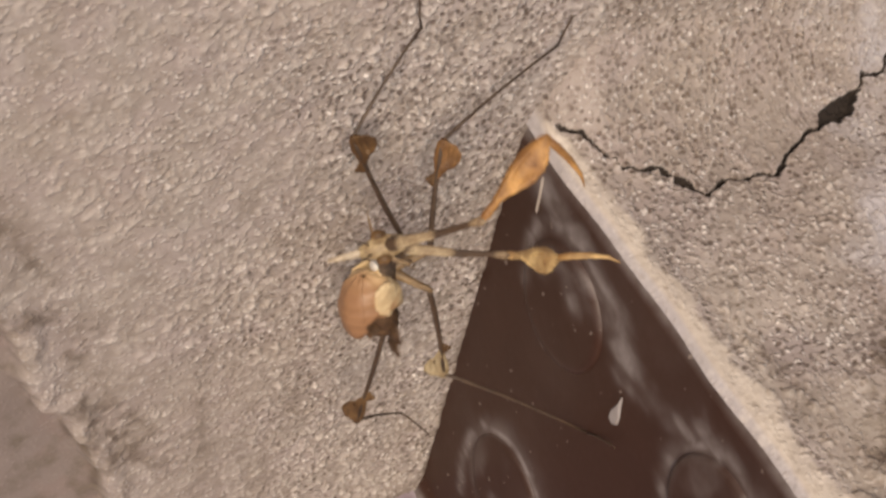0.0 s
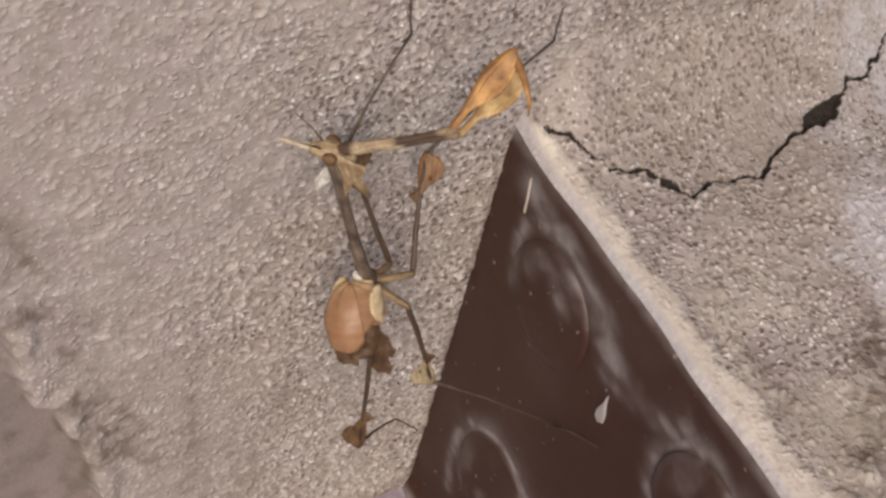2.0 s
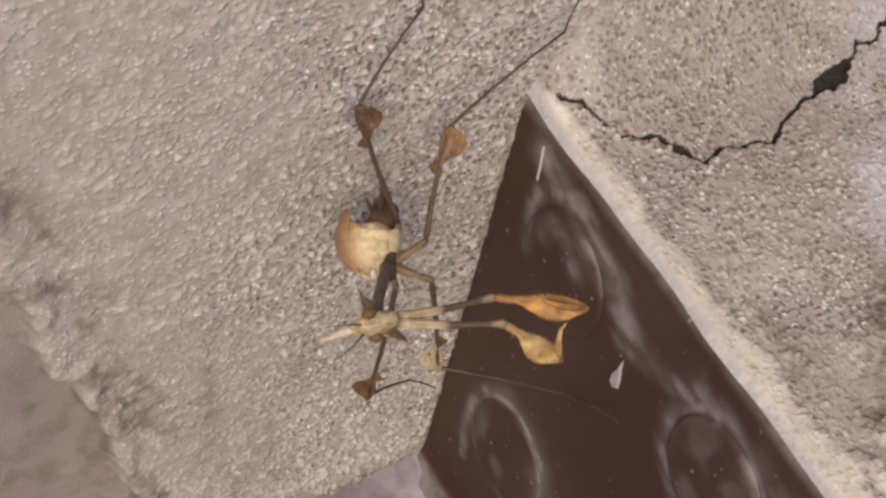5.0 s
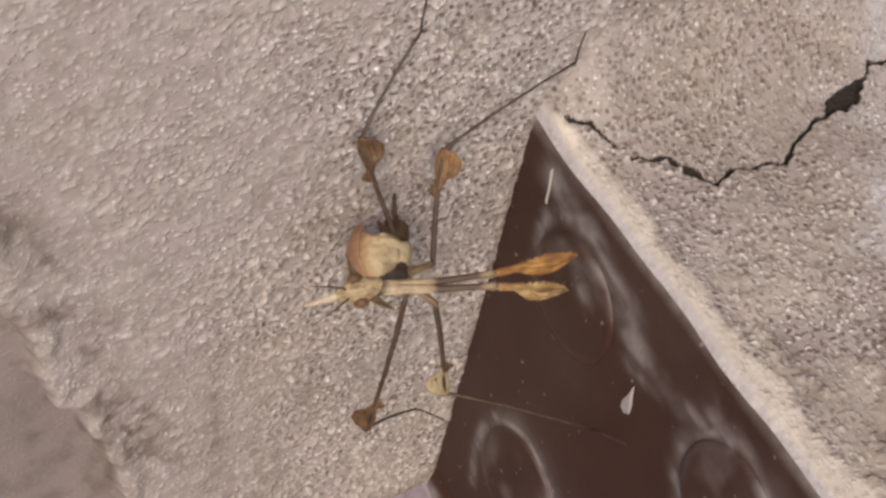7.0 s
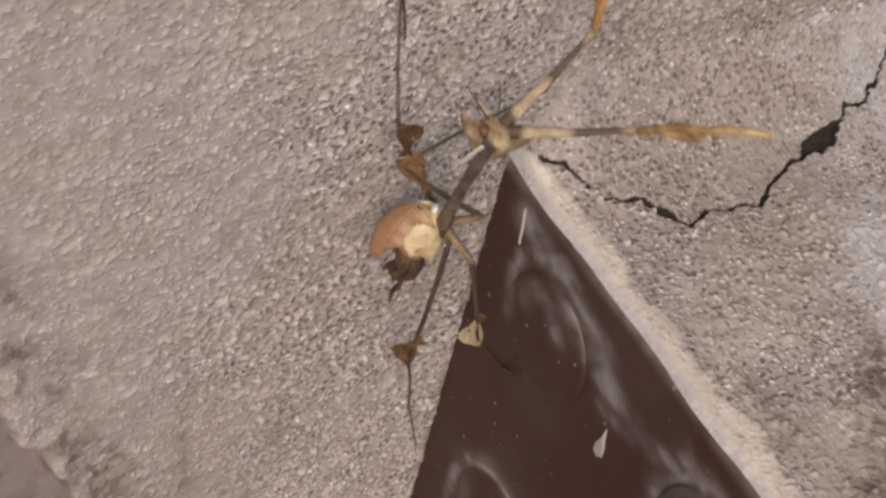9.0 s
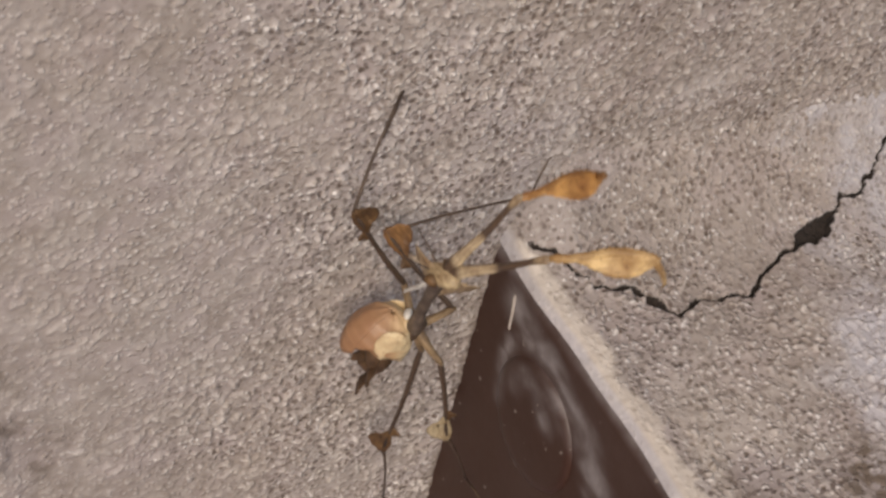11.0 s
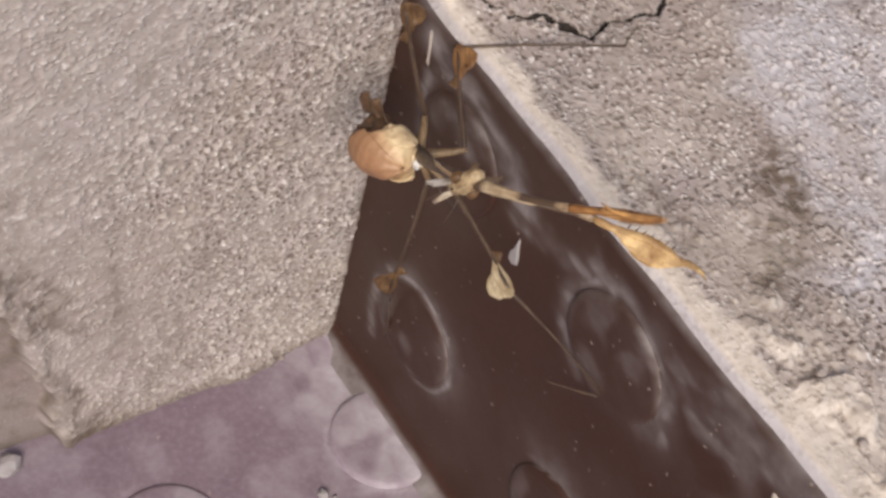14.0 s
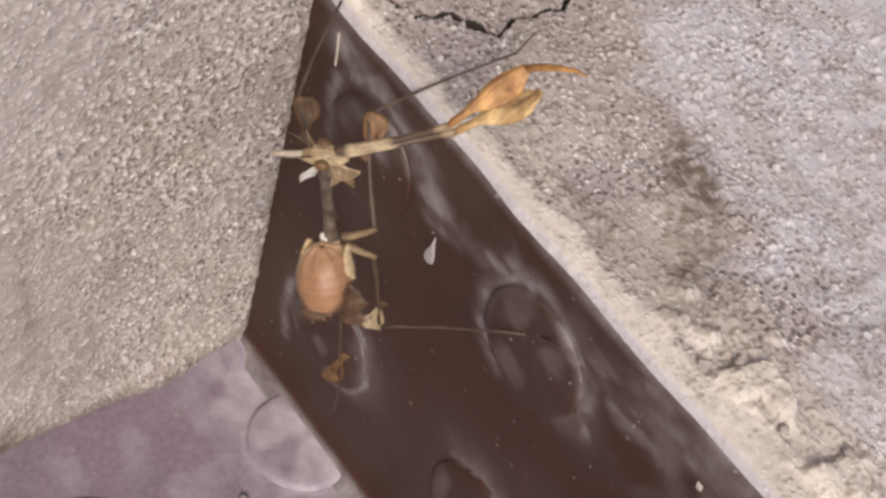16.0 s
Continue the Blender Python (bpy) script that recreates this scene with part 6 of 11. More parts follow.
    walk(limbs[1][0], [
        (0, pose(-0.0177, -0.0208, 0.0354, 40.8, 9.8, -14.1)), (0.25, pose(-0.0186, -0.0253, 0.0318, 38.4, 6.6, -9.7)), (0.5, pose(-0.0196, -0.0292, 0.0276, 36.0, 2.1, -7.1)),
        (0.75, pose(-0.0204, -0.0286, 0.0277, 36.4, 2.0, -8.1)), (1, pose(-0.0208, -0.0281, 0.0279, 36.6, 2.1, -8.7)), (1.2, pose(-0.0208, -0.0281, 0.0279, 36.6, 2.1, -8.7)),
        (1.25, pose(-0.0209, -0.0278, 0.0282, 36.5, 1.2, -9.1)), (1.35, pose(-0.0214, -0.0254, 0.0300, 36.2, -3.9, -11.6)), (1.5, pose(-0.0219, -0.0188, 0.0341, 36.5, -8.8, -15.0)),
        (1.75, pose(-0.0159, -0.0013, 0.0418, 36.1, -2.9, -10.8)), (2, pose(-0.0145, 0.0018, 0.0423, 35.7, -3.8, -10.2)), (2.25, pose(-0.0144, 0.0008, 0.0423, 33.8, -1.0, -3.7)),
        (2.5, pose(-0.0148, -0.0012, 0.0422, 31.9, 2.2, 2.6)), (2.75, pose(-0.0166, -0.0034, 0.0414, 32.4, 1.3, 1.0)), (3, pose(-0.0190, -0.0066, 0.0399, 34.8, -0.1, -5.5)),
        (3.1, pose(-0.0204, -0.0106, 0.0384, 35.8, 0.8, -7.4)), (3.25, pose(-0.0225, -0.0223, 0.0316, 36.0, -0.6, -8.9)), (3.4, pose(-0.0224, -0.0315, 0.0225, 36.6, -6.3, -14.1)),
        (3.5, pose(-0.0221, -0.0334, 0.0199, 37.5, -6.5, -17.1)), (3.75, pose(-0.0222, -0.0338, 0.0191, 38.8, 0.0, -17.4)), (4, pose(-0.0223, -0.0338, 0.0191, 39.8, 4.2, -17.4)),
        (4.25, pose(-0.0222, -0.0333, 0.0199, 40.1, 4.9, -17.9)), (4.75, pose(-0.0226, -0.0312, 0.0227, 39.8, 3.2, -18.5)),
        (5.25, pose(-0.0231, -0.0281, 0.0260, 39.2, -0.8, -19.6)), (5.75, pose(-0.0235, -0.0251, 0.0286, 38.8, -5.3, -21.0)),
        (6.25, pose(-0.0236, -0.0235, 0.0298, 38.8, -7.8, -21.9)), (6.5, pose(-0.0236, -0.0235, 0.0298, 38.8, -7.8, -21.9)),
        (6.75, pose(-0.0244, -0.0229, 0.0296, 39.1, -7.3, -23.0)), (7, pose(-0.0253, -0.0223, 0.0294, 39.4, -7.7, -24.2)),
        (7.25, pose(-0.0245, -0.0233, 0.0292, 38.8, -10.4, -22.9)), (7.5, pose(-0.0238, -0.0243, 0.0291, 38.3, -12.3, -21.6)),
        (7.6, pose(-0.0238, -0.0243, 0.0291, 38.3, -12.3, -21.6)), (7.7, pose(-0.0115, -0.0249, 0.0353, 38.6, -10.4, -22.4)),
        (7.75, pose(-0.0099, -0.0242, 0.0363, 39.3, -12.5, -25.1)), (8, pose(-0.0058, -0.0196, 0.0398, 43.0, -17.1, -41.2)),
        (8.25, pose(-0.0065, -0.0222, 0.0383, 41.1, -14.2, -32.7)), (8.5, pose(-0.0072, -0.0247, 0.0366, 39.0, -11.3, -23.9)),
        (8.75, pose(-0.0062, -0.0212, 0.0389, 40.2, -12.0, -28.8)), (9, pose(-0.0052, -0.0155, 0.0416, 41.3, -15.9, -33.2)),
        (9.25, pose(-0.0061, -0.0113, 0.0429, 41.2, -22.8, -31.4)), (9.5, pose(-0.0074, -0.0090, 0.0432, 41.9, -28.6, -31.5)),
        (9.75, pose(-0.0081, -0.0093, 0.0430, 43.4, -30.9, -34.8)), (10.25, pose(-0.0091, -0.0118, 0.0422, 47.6, -35.7, -43.6)),
        (10.75, pose(-0.0100, -0.0165, 0.0404, 53.9, -41.0, -55.3)), (11.25, pose(-0.0109, -0.0226, 0.0370, 63.5, -46.6, -70.0)),
        (11.75, pose(-0.0121, -0.0292, 0.0317, 75.4, -50.3, -86.5)), (12, pose(-0.0223, -0.0329, 0.0205, 48.9, -31.6, -52.8)),
        (12.25, pose(-0.0225, -0.0335, 0.0192, 45.8, -26.2, -46.9)), (12.5, pose(-0.0230, -0.0335, 0.0187, 43.7, -22.6, -41.0)),
        (12.75, pose(-0.0224, -0.0342, 0.0181, 43.9, -21.7, -42.4)), (13, pose(-0.0216, -0.0350, 0.0175, 44.4, -21.5, -45.3)),
        (13.25, pose(-0.0231, -0.0363, 0.0122, 45.9, -27.3, -46.2)), (13.5, pose(-0.0243, -0.0368, 0.0072, 47.9, -32.4, -47.8)),
        (13.7, pose(-0.0243, -0.0368, 0.0072, 47.9, -32.4, -47.8)), (13.9, pose(-0.0201, -0.0349, 0.0194, 44.2, -19.7, -45.6)), (14, pose(-0.0137, -0.0296, 0.0306, 43.0, -7.6, -51.9)),
        (14.25, pose(-0.0128, -0.0331, 0.0272, 43.6, -12.2, -51.6)), (14.5, pose(-0.0129, -0.0362, 0.0229, 44.9, -18.5, -53.1)),
        (14.75, pose(-0.0171, -0.0350, 0.0219, 44.7, -18.9, -50.5)), (15, pose(-0.0204, -0.0334, 0.0217, 44.2, -19.0, -46.4)),
        (15.25, pose(-0.0194, -0.0307, 0.0260, 45.6, -24.8, -47.7)), (15.5, pose(-0.0172, -0.0255, 0.0324, 48.1, -30.3, -51.5)),
        (15.75, pose(-0.0154, -0.0138, 0.0397, 42.8, -21.4, -37.7)), (16, pose(-0.0137, -0.0052, 0.0423, 39.8, -17.1, -27.3)),
    ])
    walk(limbs[1][1], [
        (0, pose(0.0076, -0.0271, 0.0309, 46.8, 30.0, 9.4)), (0.25, pose(0.0073, -0.0297, 0.0288, 48.2, 27.7, -1.9)), (0.5, pose(0.0067, -0.0325, 0.0267, 47.3, 24.0, -13.0)),
        (0.75, pose(0.0058, -0.0323, 0.0268, 48.8, 26.3, -15.1)), (1, pose(0.0054, -0.0321, 0.0270, 51.0, 29.6, -16.7)), (1.2, pose(0.0054, -0.0321, 0.0270, 51.0, 29.6, -16.7)),
        (1.25, pose(0.0053, -0.0319, 0.0276, 51.2, 29.8, -14.6)), (1.35, pose(0.0044, -0.0307, 0.0318, 49.7, 29.3, -2.4)), (1.5, pose(0.0033, -0.0256, 0.0382, 34.8, 21.2, 14.6)),
        (1.75, pose(0.0101, -0.0063, 0.0431, 17.7, -16.1, 19.3)), (2, pose(0.0115, -0.0029, 0.0440, 16.1, -23.6, 20.6)), (2.25, pose(0.0120, -0.0009, 0.0428, 21.4, -35.1, 11.1)),
        (2.5, pose(0.0116, -0.0001, 0.0411, 27.5, -43.3, 1.2)), (2.75, pose(0.0099, -0.0029, 0.0408, 25.8, -41.8, 4.0)), (3, pose(0.0073, -0.0091, 0.0400, 19.8, -34.2, 13.7)),
        (3.1, pose(0.0059, -0.0140, 0.0380, 21.6, -25.3, 11.5)), (3.25, pose(0.0037, -0.0264, 0.0319, 35.8, 5.7, -3.4)), (3.4, pose(0.0031, -0.0379, 0.0254, 54.2, 34.8, -21.0)),
        (3.5, pose(0.0030, -0.0411, 0.0229, 57.7, 41.6, -26.8)), (3.75, pose(0.0030, -0.0417, 0.0191, 58.8, 44.7, -30.3)), (4, pose(0.0029, -0.0417, 0.0171, 58.8, 45.4, -31.7)),
        (4.25, pose(0.0029, -0.0414, 0.0176, 60.7, 45.1, -30.4)), (4.75, pose(0.0025, -0.0396, 0.0212, 73.0, 42.6, -22.4)), (5.25, pose(0.0018, -0.0370, 0.0263, 87.6, 38.0, -11.6)),
        (5.75, pose(0.0011, -0.0346, 0.0311, 97.7, 32.8, -3.1)), (6.25, pose(0.0007, -0.0333, 0.0334, 101.8, 30.1, 0.5)), (6.5, pose(0.0007, -0.0333, 0.0334, 101.8, 30.0, 0.5)),
        (6.75, pose(-0.0003, -0.0332, 0.0330, 98.8, 26.6, -0.3)), (7, pose(-0.0013, -0.0331, 0.0329, 96.0, 22.9, -0.8)), (7.25, pose(-0.0006, -0.0335, 0.0340, 72.0, 24.5, -3.4)),
        (7.5, pose(0.0003, -0.0338, 0.0347, 47.6, 25.9, -6.1)), (7.6, pose(0.0003, -0.0338, 0.0347, 47.6, 25.9, -6.1)), (7.7, pose(0.0125, -0.0349, 0.0401, 45.8, -21.8, -53.8)),
        (7.75, pose(0.0135, -0.0352, 0.0420, 43.4, -12.9, -47.4)), (8, pose(0.0132, -0.0363, 0.0475, 42.8, 16.1, -11.8)), (8.25, pose(0.0151, -0.0360, 0.0448, 41.6, -7.9, -35.2)),
        (8.5, pose(0.0165, -0.0352, 0.0418, 52.9, -33.3, -69.0)), (8.75, pose(0.0165, -0.0337, 0.0444, 93.3, -38.1, -80.0)), (9, pose(0.0161, -0.0295, 0.0489, 131.9, -40.8, -85.2)),
        (9.25, pose(0.0147, -0.0240, 0.0531, 135.7, -46.8, -74.9)), (9.5, pose(0.0124, -0.0211, 0.0559, 129.9, -48.2, -58.7)),
        (9.75, pose(0.0106, -0.0223, 0.0566, 123.1, -45.8, -52.1)), (10.25, pose(0.0065, -0.0266, 0.0576, 100.8, -38.2, -43.0)),
        (10.75, pose(0.0014, -0.0329, 0.0577, 74.4, -27.1, -38.7)), (11.25, pose(-0.0046, -0.0397, 0.0562, 52.7, -16.1, -39.7)),
        (11.75, pose(-0.0111, -0.0461, 0.0520, 43.2, -10.8, -46.6)), (12, pose(-0.0086, -0.0509, 0.0344, 49.3, -26.9, -75.8)),
        (12.25, pose(-0.0063, -0.0509, 0.0309, 51.7, -30.9, -85.9)), (12.5, pose(-0.0046, -0.0495, 0.0289, 50.7, -31.3, -94.7)),
        (12.75, pose(-0.0043, -0.0508, 0.0279, 41.4, -11.3, -77.8)), (13, pose(-0.0043, -0.0525, 0.0272, 40.3, 5.7, -65.0)),
        (13.25, pose(-0.0068, -0.0533, 0.0244, 38.9, 8.4, -69.8)), (13.5, pose(-0.0093, -0.0534, 0.0214, 37.5, 9.4, -74.0)),
        (13.7, pose(-0.0093, -0.0534, 0.0214, 37.5, 9.4, -74.0)), (13.9, pose(-0.0027, -0.0528, 0.0283, 39.2, 5.1, -70.0)), (14, pose(0.0025, -0.0503, 0.0341, 41.8, -3.5, -63.0)), (14.25, pose(0.0032, -0.0534, 0.0328, 36.4, 7.3, -78.3)),
        (14.5, pose(0.0021, -0.0563, 0.0313, 31.0, 16.6, -88.3)), (14.75, pose(-0.0011, -0.0544, 0.0305, 35.6, 12.1, -78.6)), (15, pose(-0.0031, -0.0515, 0.0303, 38.5, 6.2, -72.0)),
        (15.25, pose(-0.0033, -0.0485, 0.0371, 40.4, 6.5, -64.0)), (15.5, pose(-0.0030, -0.0434, 0.0458, 42.5, 4.8, -48.8)),
        (15.75, pose(0.0041, -0.0288, 0.0493, 42.3, -21.4, -35.6)), (16, pose(0.0088, -0.0167, 0.0501, 43.0, -40.9, -28.6)),
    ])
    walk(limbs[1][2], [
        (0, pose(0.0237, -0.0244, 0.0214, 43.4, -22.2, -39.8)), (0.25, pose(0.0241, -0.0303, 0.0200, 62.3, -47.5, -65.3)),
        (0.5, pose(0.0235, -0.0364, 0.0190, 158.6, -66.7, -125.6)), (0.75, pose(0.0222, -0.0367, 0.0184, -3.9, -54.8, 49.4)), (1, pose(0.0212, -0.0368, 0.0176, -4.0, 7.3, 47.6)),
        (1.2, pose(0.0212, -0.0368, 0.0176, -4.0, 7.3, 47.6)), (1.25, pose(0.0212, -0.0361, 0.0182, -5.9, 3.1, 49.9)), (1.35, pose(0.0209, -0.0314, 0.0225, -53.6, -60.3, 121.8)),
        (1.5, pose(0.0204, -0.0211, 0.0313, -33.8, -33.9, -150.3)), (1.75, pose(0.0273, -0.0002, 0.0484, -25.0, 63.4, -171.0)),
        (2, pose(0.0277, 0.0033, 0.0516, -38.8, 76.3, 176.4)), (2.25, pose(0.0272, 0.0020, 0.0537, -53.0, 78.5, 161.2)), (2.5, pose(0.0254, 0.0002, 0.0541, -82.5, 81.7, 132.3)),
        (2.75, pose(0.0240, -0.0020, 0.0534, -76.7, 80.3, 136.9)), (3, pose(0.0225, -0.0054, 0.0506, -68.8, 78.7, 143.6)), (3.1, pose(0.0226, -0.0106, 0.0461, -68.8, 73.3, 138.1)),
        (3.25, pose(0.0225, -0.0275, 0.0300, -56.4, 38.8, 111.9)), (3.4, pose(0.0176, -0.0435, 0.0146, -22.3, 2.0, 69.5)), (3.5, pose(0.0157, -0.0475, 0.0103, -9.5, -7.7, 55.5)),
        (3.75, pose(0.0146, -0.0485, 0.0058, -9.2, -60.1, 56.8)), (4, pose(0.0143, -0.0487, 0.0037, -69.6, -81.0, 122.5)),
        (4.25, pose(0.0144, -0.0482, 0.0042, -77.3, -81.9, 129.7)), (4.75, pose(0.0154, -0.0449, 0.0084, -111.0, -79.9, 165.5)),
        (5.25, pose(0.0164, -0.0400, 0.0147, -132.3, -73.1, -168.7)), (5.75, pose(0.0170, -0.0354, 0.0208, -140.3, -65.1, -155.5)),
        (6.25, pose(0.0171, -0.0332, 0.0239, -141.9, -60.5, -150.2)), (6.5, pose(0.0171, -0.0332, 0.0240, -141.9, -60.5, -150.2)),
        (6.75, pose(0.0167, -0.0332, 0.0246, -70.8, -44.4, -157.9)), (7, pose(0.0161, -0.0333, 0.0256, -39.5, -28.3, -162.2)),
        (7.25, pose(0.0166, -0.0345, 0.0262, -107.5, -49.5, -144.3)), (7.5, pose(0.0172, -0.0356, 0.0265, 106.8, -65.2, -93.2)),
        (7.6, pose(0.0172, -0.0356, 0.0265, 106.8, -65.2, -93.2)), (7.7, pose(0.0229, -0.0491, 0.0471, 48.8, -47.6, -36.2)),
        (7.75, pose(0.0261, -0.0488, 0.0462, 48.7, -45.1, -38.0)), (8, pose(0.0310, -0.0400, 0.0423, 43.4, -14.1, -46.5)), (8.25, pose(0.0304, -0.0468, 0.0474, 45.8, -26.1, -47.2)),
        (8.5, pose(0.0222, -0.0500, 0.0522, 45.5, -34.8, -38.2)), (8.75, pose(0.0190, -0.0483, 0.0561, 44.7, -28.5, -40.3)), (9, pose(0.0173, -0.0438, 0.0612, 43.4, -16.8, -43.4)),
        (9.25, pose(0.0181, -0.0365, 0.0669, 42.7, -19.2, -38.3)), (9.5, pose(0.0190, -0.0319, 0.0700, 41.9, -22.3, -33.9)),
        (9.75, pose(0.0187, -0.0327, 0.0702, 42.2, -21.3, -35.5)), (10.25, pose(0.0173, -0.0368, 0.0693, 41.0, -8.4, -32.0)),
        (10.75, pose(0.0146, -0.0434, 0.0664, 59.1, 38.1, -3.3)), (11.25, pose(0.0094, -0.0514, 0.0615, -143.6, 57.9, 54.6)),
        (11.75, pose(0.0017, -0.0596, 0.0556, -116.3, 59.5, 70.2)), (12, pose(-0.0045, -0.0673, 0.0429, -131.1, -83.7, -179.7)),
        (12.25, pose(-0.0051, -0.0671, 0.0406, -38.6, -75.6, 91.4)), (12.5, pose(-0.0059, -0.0656, 0.0387, -8.0, -75.8, 53.7)),
        (12.75, pose(-0.0003, -0.0689, 0.0316, -15.4, -79.1, 62.1)), (13, pose(0.0037, -0.0696, 0.0253, 73.8, -74.4, -46.3)),
        (13.25, pose(-0.0003, -0.0708, 0.0216, 36.3, -60.1, -8.4)), (13.5, pose(-0.0042, -0.0713, 0.0183, 26.4, -40.8, 2.9)), (13.7, pose(-0.0042, -0.0713, 0.0183, 26.4, -40.8, 2.9)), (13.9, pose(0.0038, -0.0705, 0.0266, 28.7, 2.9, 8.9)),
        (14, pose(0.0111, -0.0671, 0.0353, 62.6, 41.7, -9.2)), (14.25, pose(0.0070, -0.0718, 0.0303, 39.7, 5.6, -15.5)), (14.5, pose(0.0027, -0.0744, 0.0259, 41.3, -16.6, -33.0)),
        (14.75, pose(0.0025, -0.0725, 0.0265, 38.4, -21.8, -23.0)), (15, pose(0.0027, -0.0694, 0.0283, 16.8, -25.1, 19.3)), (15.25, pose(0.0050, -0.0654, 0.0350, 7.5, -6.2, 34.8)),
        (15.5, pose(0.0094, -0.0576, 0.0442, -0.6, 14.5, 44.3)), (15.75, pose(0.0185, -0.0391, 0.0562, -41.1, 21.3, 148.6)),
        (16, pose(0.0214, -0.0236, 0.0625, -27.0, -2.2, -168.9)),
    ])
    walk(limbs[2][0], [
        (0, pose(0.0000, 0.0000, 0.0000, -4.3, -9.3, 49.2)), (0.25, pose(0.0000, 0.0000, 0.0000, -9.0, -3.1, 54.2)), (0.5, pose(0.0000, 0.0000, 0.0000, -15.6, 2.9, 60.6)),
        (0.75, pose(0.0000, 0.0000, 0.0000, -16.0, 5.6, 60.3)), (1, pose(0.0000, 0.0000, 0.0000, -14.8, 8.2, 58.2)), (1.2, pose(0.0000, 0.0000, 0.0000, -14.8, 8.2, 58.2)),
        (1.25, pose(0.0000, 0.0000, 0.0000, -16.0, 6.8, 60.0)), (1.35, pose(0.0000, 0.0000, 0.0000, -21.6, -1.7, 70.0)), (1.5, pose(0.0000, 0.0000, 0.0000, -26.5, -11.1, 81.3)),
        (1.75, pose(0.0000, 0.0000, 0.0000, 5.1, 10.0, 39.2)), (2, pose(0.0000, 0.0000, 0.0000, 14.4, 13.5, 31.5)), (2.25, pose(0.0000, 0.0000, 0.0000, 13.8, 11.6, 31.5)),
        (2.5, pose(0.0000, 0.0000, 0.0000, 11.9, 8.9, 32.6)), (2.75, pose(0.0000, 0.0000, 0.0000, 13.6, 10.7, 31.4)), (3, pose(0.0000, 0.0000, 0.0000, 14.6, 12.8, 31.0)),
        (3.1, pose(0.0000, 0.0000, 0.0000, 8.7, 7.2, 35.4)), (3.25, pose(0.0000, 0.0000, 0.0000, -4.5, -14.6, 49.7)), (3.4, pose(0.0000, 0.0000, 0.0000, -12.9, -31.4, 62.9)),
        (3.5, pose(0.0000, 0.0000, 0.0000, -14.9, -34.5, 66.1)), (3.75, pose(0.0000, 0.0000, 0.0000, -13.9, -33.1, 64.5)), (4, pose(0.0000, 0.0000, 0.0000, -12.4, -32.0, 62.1)),
        (4.25, pose(0.0000, 0.0000, 0.0000, -11.4, -32.0, 60.6)), (4.75, pose(0.0000, 0.0000, 0.0000, -8.7, -26.3, 56.3)), (5.25, pose(0.0000, 0.0000, 0.0000, -5.5, -14.0, 51.0)),
        (5.75, pose(0.0000, 0.0000, 0.0000, -2.2, 0.2, 46.2)), (6.25, pose(0.0000, 0.0000, 0.0000, -0.2, 7.7, 43.9)), (6.5, pose(0.0000, 0.0000, 0.0000, -0.1, 7.8, 43.9)),
        (6.75, pose(0.0000, 0.0000, 0.0000, -1.8, 19.4, 45.0)), (7, pose(0.0000, 0.0000, 0.0000, -5.8, 28.9, 46.6)), (7.25, pose(0.0000, 0.0000, 0.0000, -8.4, 22.0, 49.2)),
        (7.5, pose(0.0000, 0.0000, 0.0000, -9.8, 16.5, 51.4)), (7.6, pose(0.0000, 0.0000, 0.0000, -9.8, 16.5, 51.4)), (7.7, pose(0.0000, 0.0000, 0.0000, -28.3, 16.0, 69.2)),
        (7.75, pose(0.0000, 0.0000, 0.0000, -32.6, 8.8, 81.4)), (8, pose(0.0000, 0.0000, 0.0000, -89.7, -57.0, 178.6)), (8.25, pose(0.0000, 0.0000, 0.0000, -38.8, -29.8, 110.6)),
        (8.5, pose(0.0000, 0.0000, 0.0000, -32.1, 15.5, 74.9)), (8.75, pose(0.0000, 0.0000, 0.0000, -30.8, 19.7, 69.3)), (9, pose(0.0000, 0.0000, 0.0000, -31.5, 23.4, 66.7)),
        (9.25, pose(0.0000, 0.0000, 0.0000, -28.6, 20.3, 66.4)), (9.5, pose(0.0000, 0.0000, 0.0000, -28.9, 18.8, 67.8)), (9.75, pose(0.0000, 0.0000, 0.0000, -31.4, 18.2, 71.4)),
        (10.25, pose(0.0000, 0.0000, 0.0000, -29.8, 9.5, 76.3)), (10.75, pose(0.0000, 0.0000, 0.0000, -25.8, -11.3, 80.2)),
        (11.25, pose(0.0000, 0.0000, 0.0000, -27.4, -40.7, 86.4)), (11.75, pose(0.0000, 0.0000, 0.0000, -40.9, -63.5, 101.0)),
        (12, pose(0.0000, 0.0000, 0.0000, -165.4, -80.9, -148.1)), (12.25, pose(0.0000, 0.0000, 0.0000, -17.6, -64.5, 68.1)),
        (12.5, pose(0.0000, 0.0000, 0.0000, -5.0, -48.9, 51.2)), (12.75, pose(0.0000, 0.0000, 0.0000, -2.9, -23.1, 47.8)), (13, pose(0.0000, 0.0000, 0.0000, -5.0, 12.4, 48.1)),
        (13.25, pose(0.0000, 0.0000, 0.0000, -2.8, 1.8, 46.8)), (13.5, pose(0.0000, 0.0000, 0.0000, -2.9, -10.4, 47.5)), (13.7, pose(0.0000, 0.0000, 0.0000, -2.9, -10.4, 47.5)), (13.9, pose(0.0000, 0.0000, 0.0000, -5.4, -12.9, 50.8)),
        (14, pose(0.0000, 0.0000, 0.0000, -7.7, -15.0, 53.9)), (14.25, pose(0.0000, 0.0000, 0.0000, -14.7, -6.1, 62.0)), (14.5, pose(0.0000, 0.0000, 0.0000, -24.2, 5.3, 70.5)),
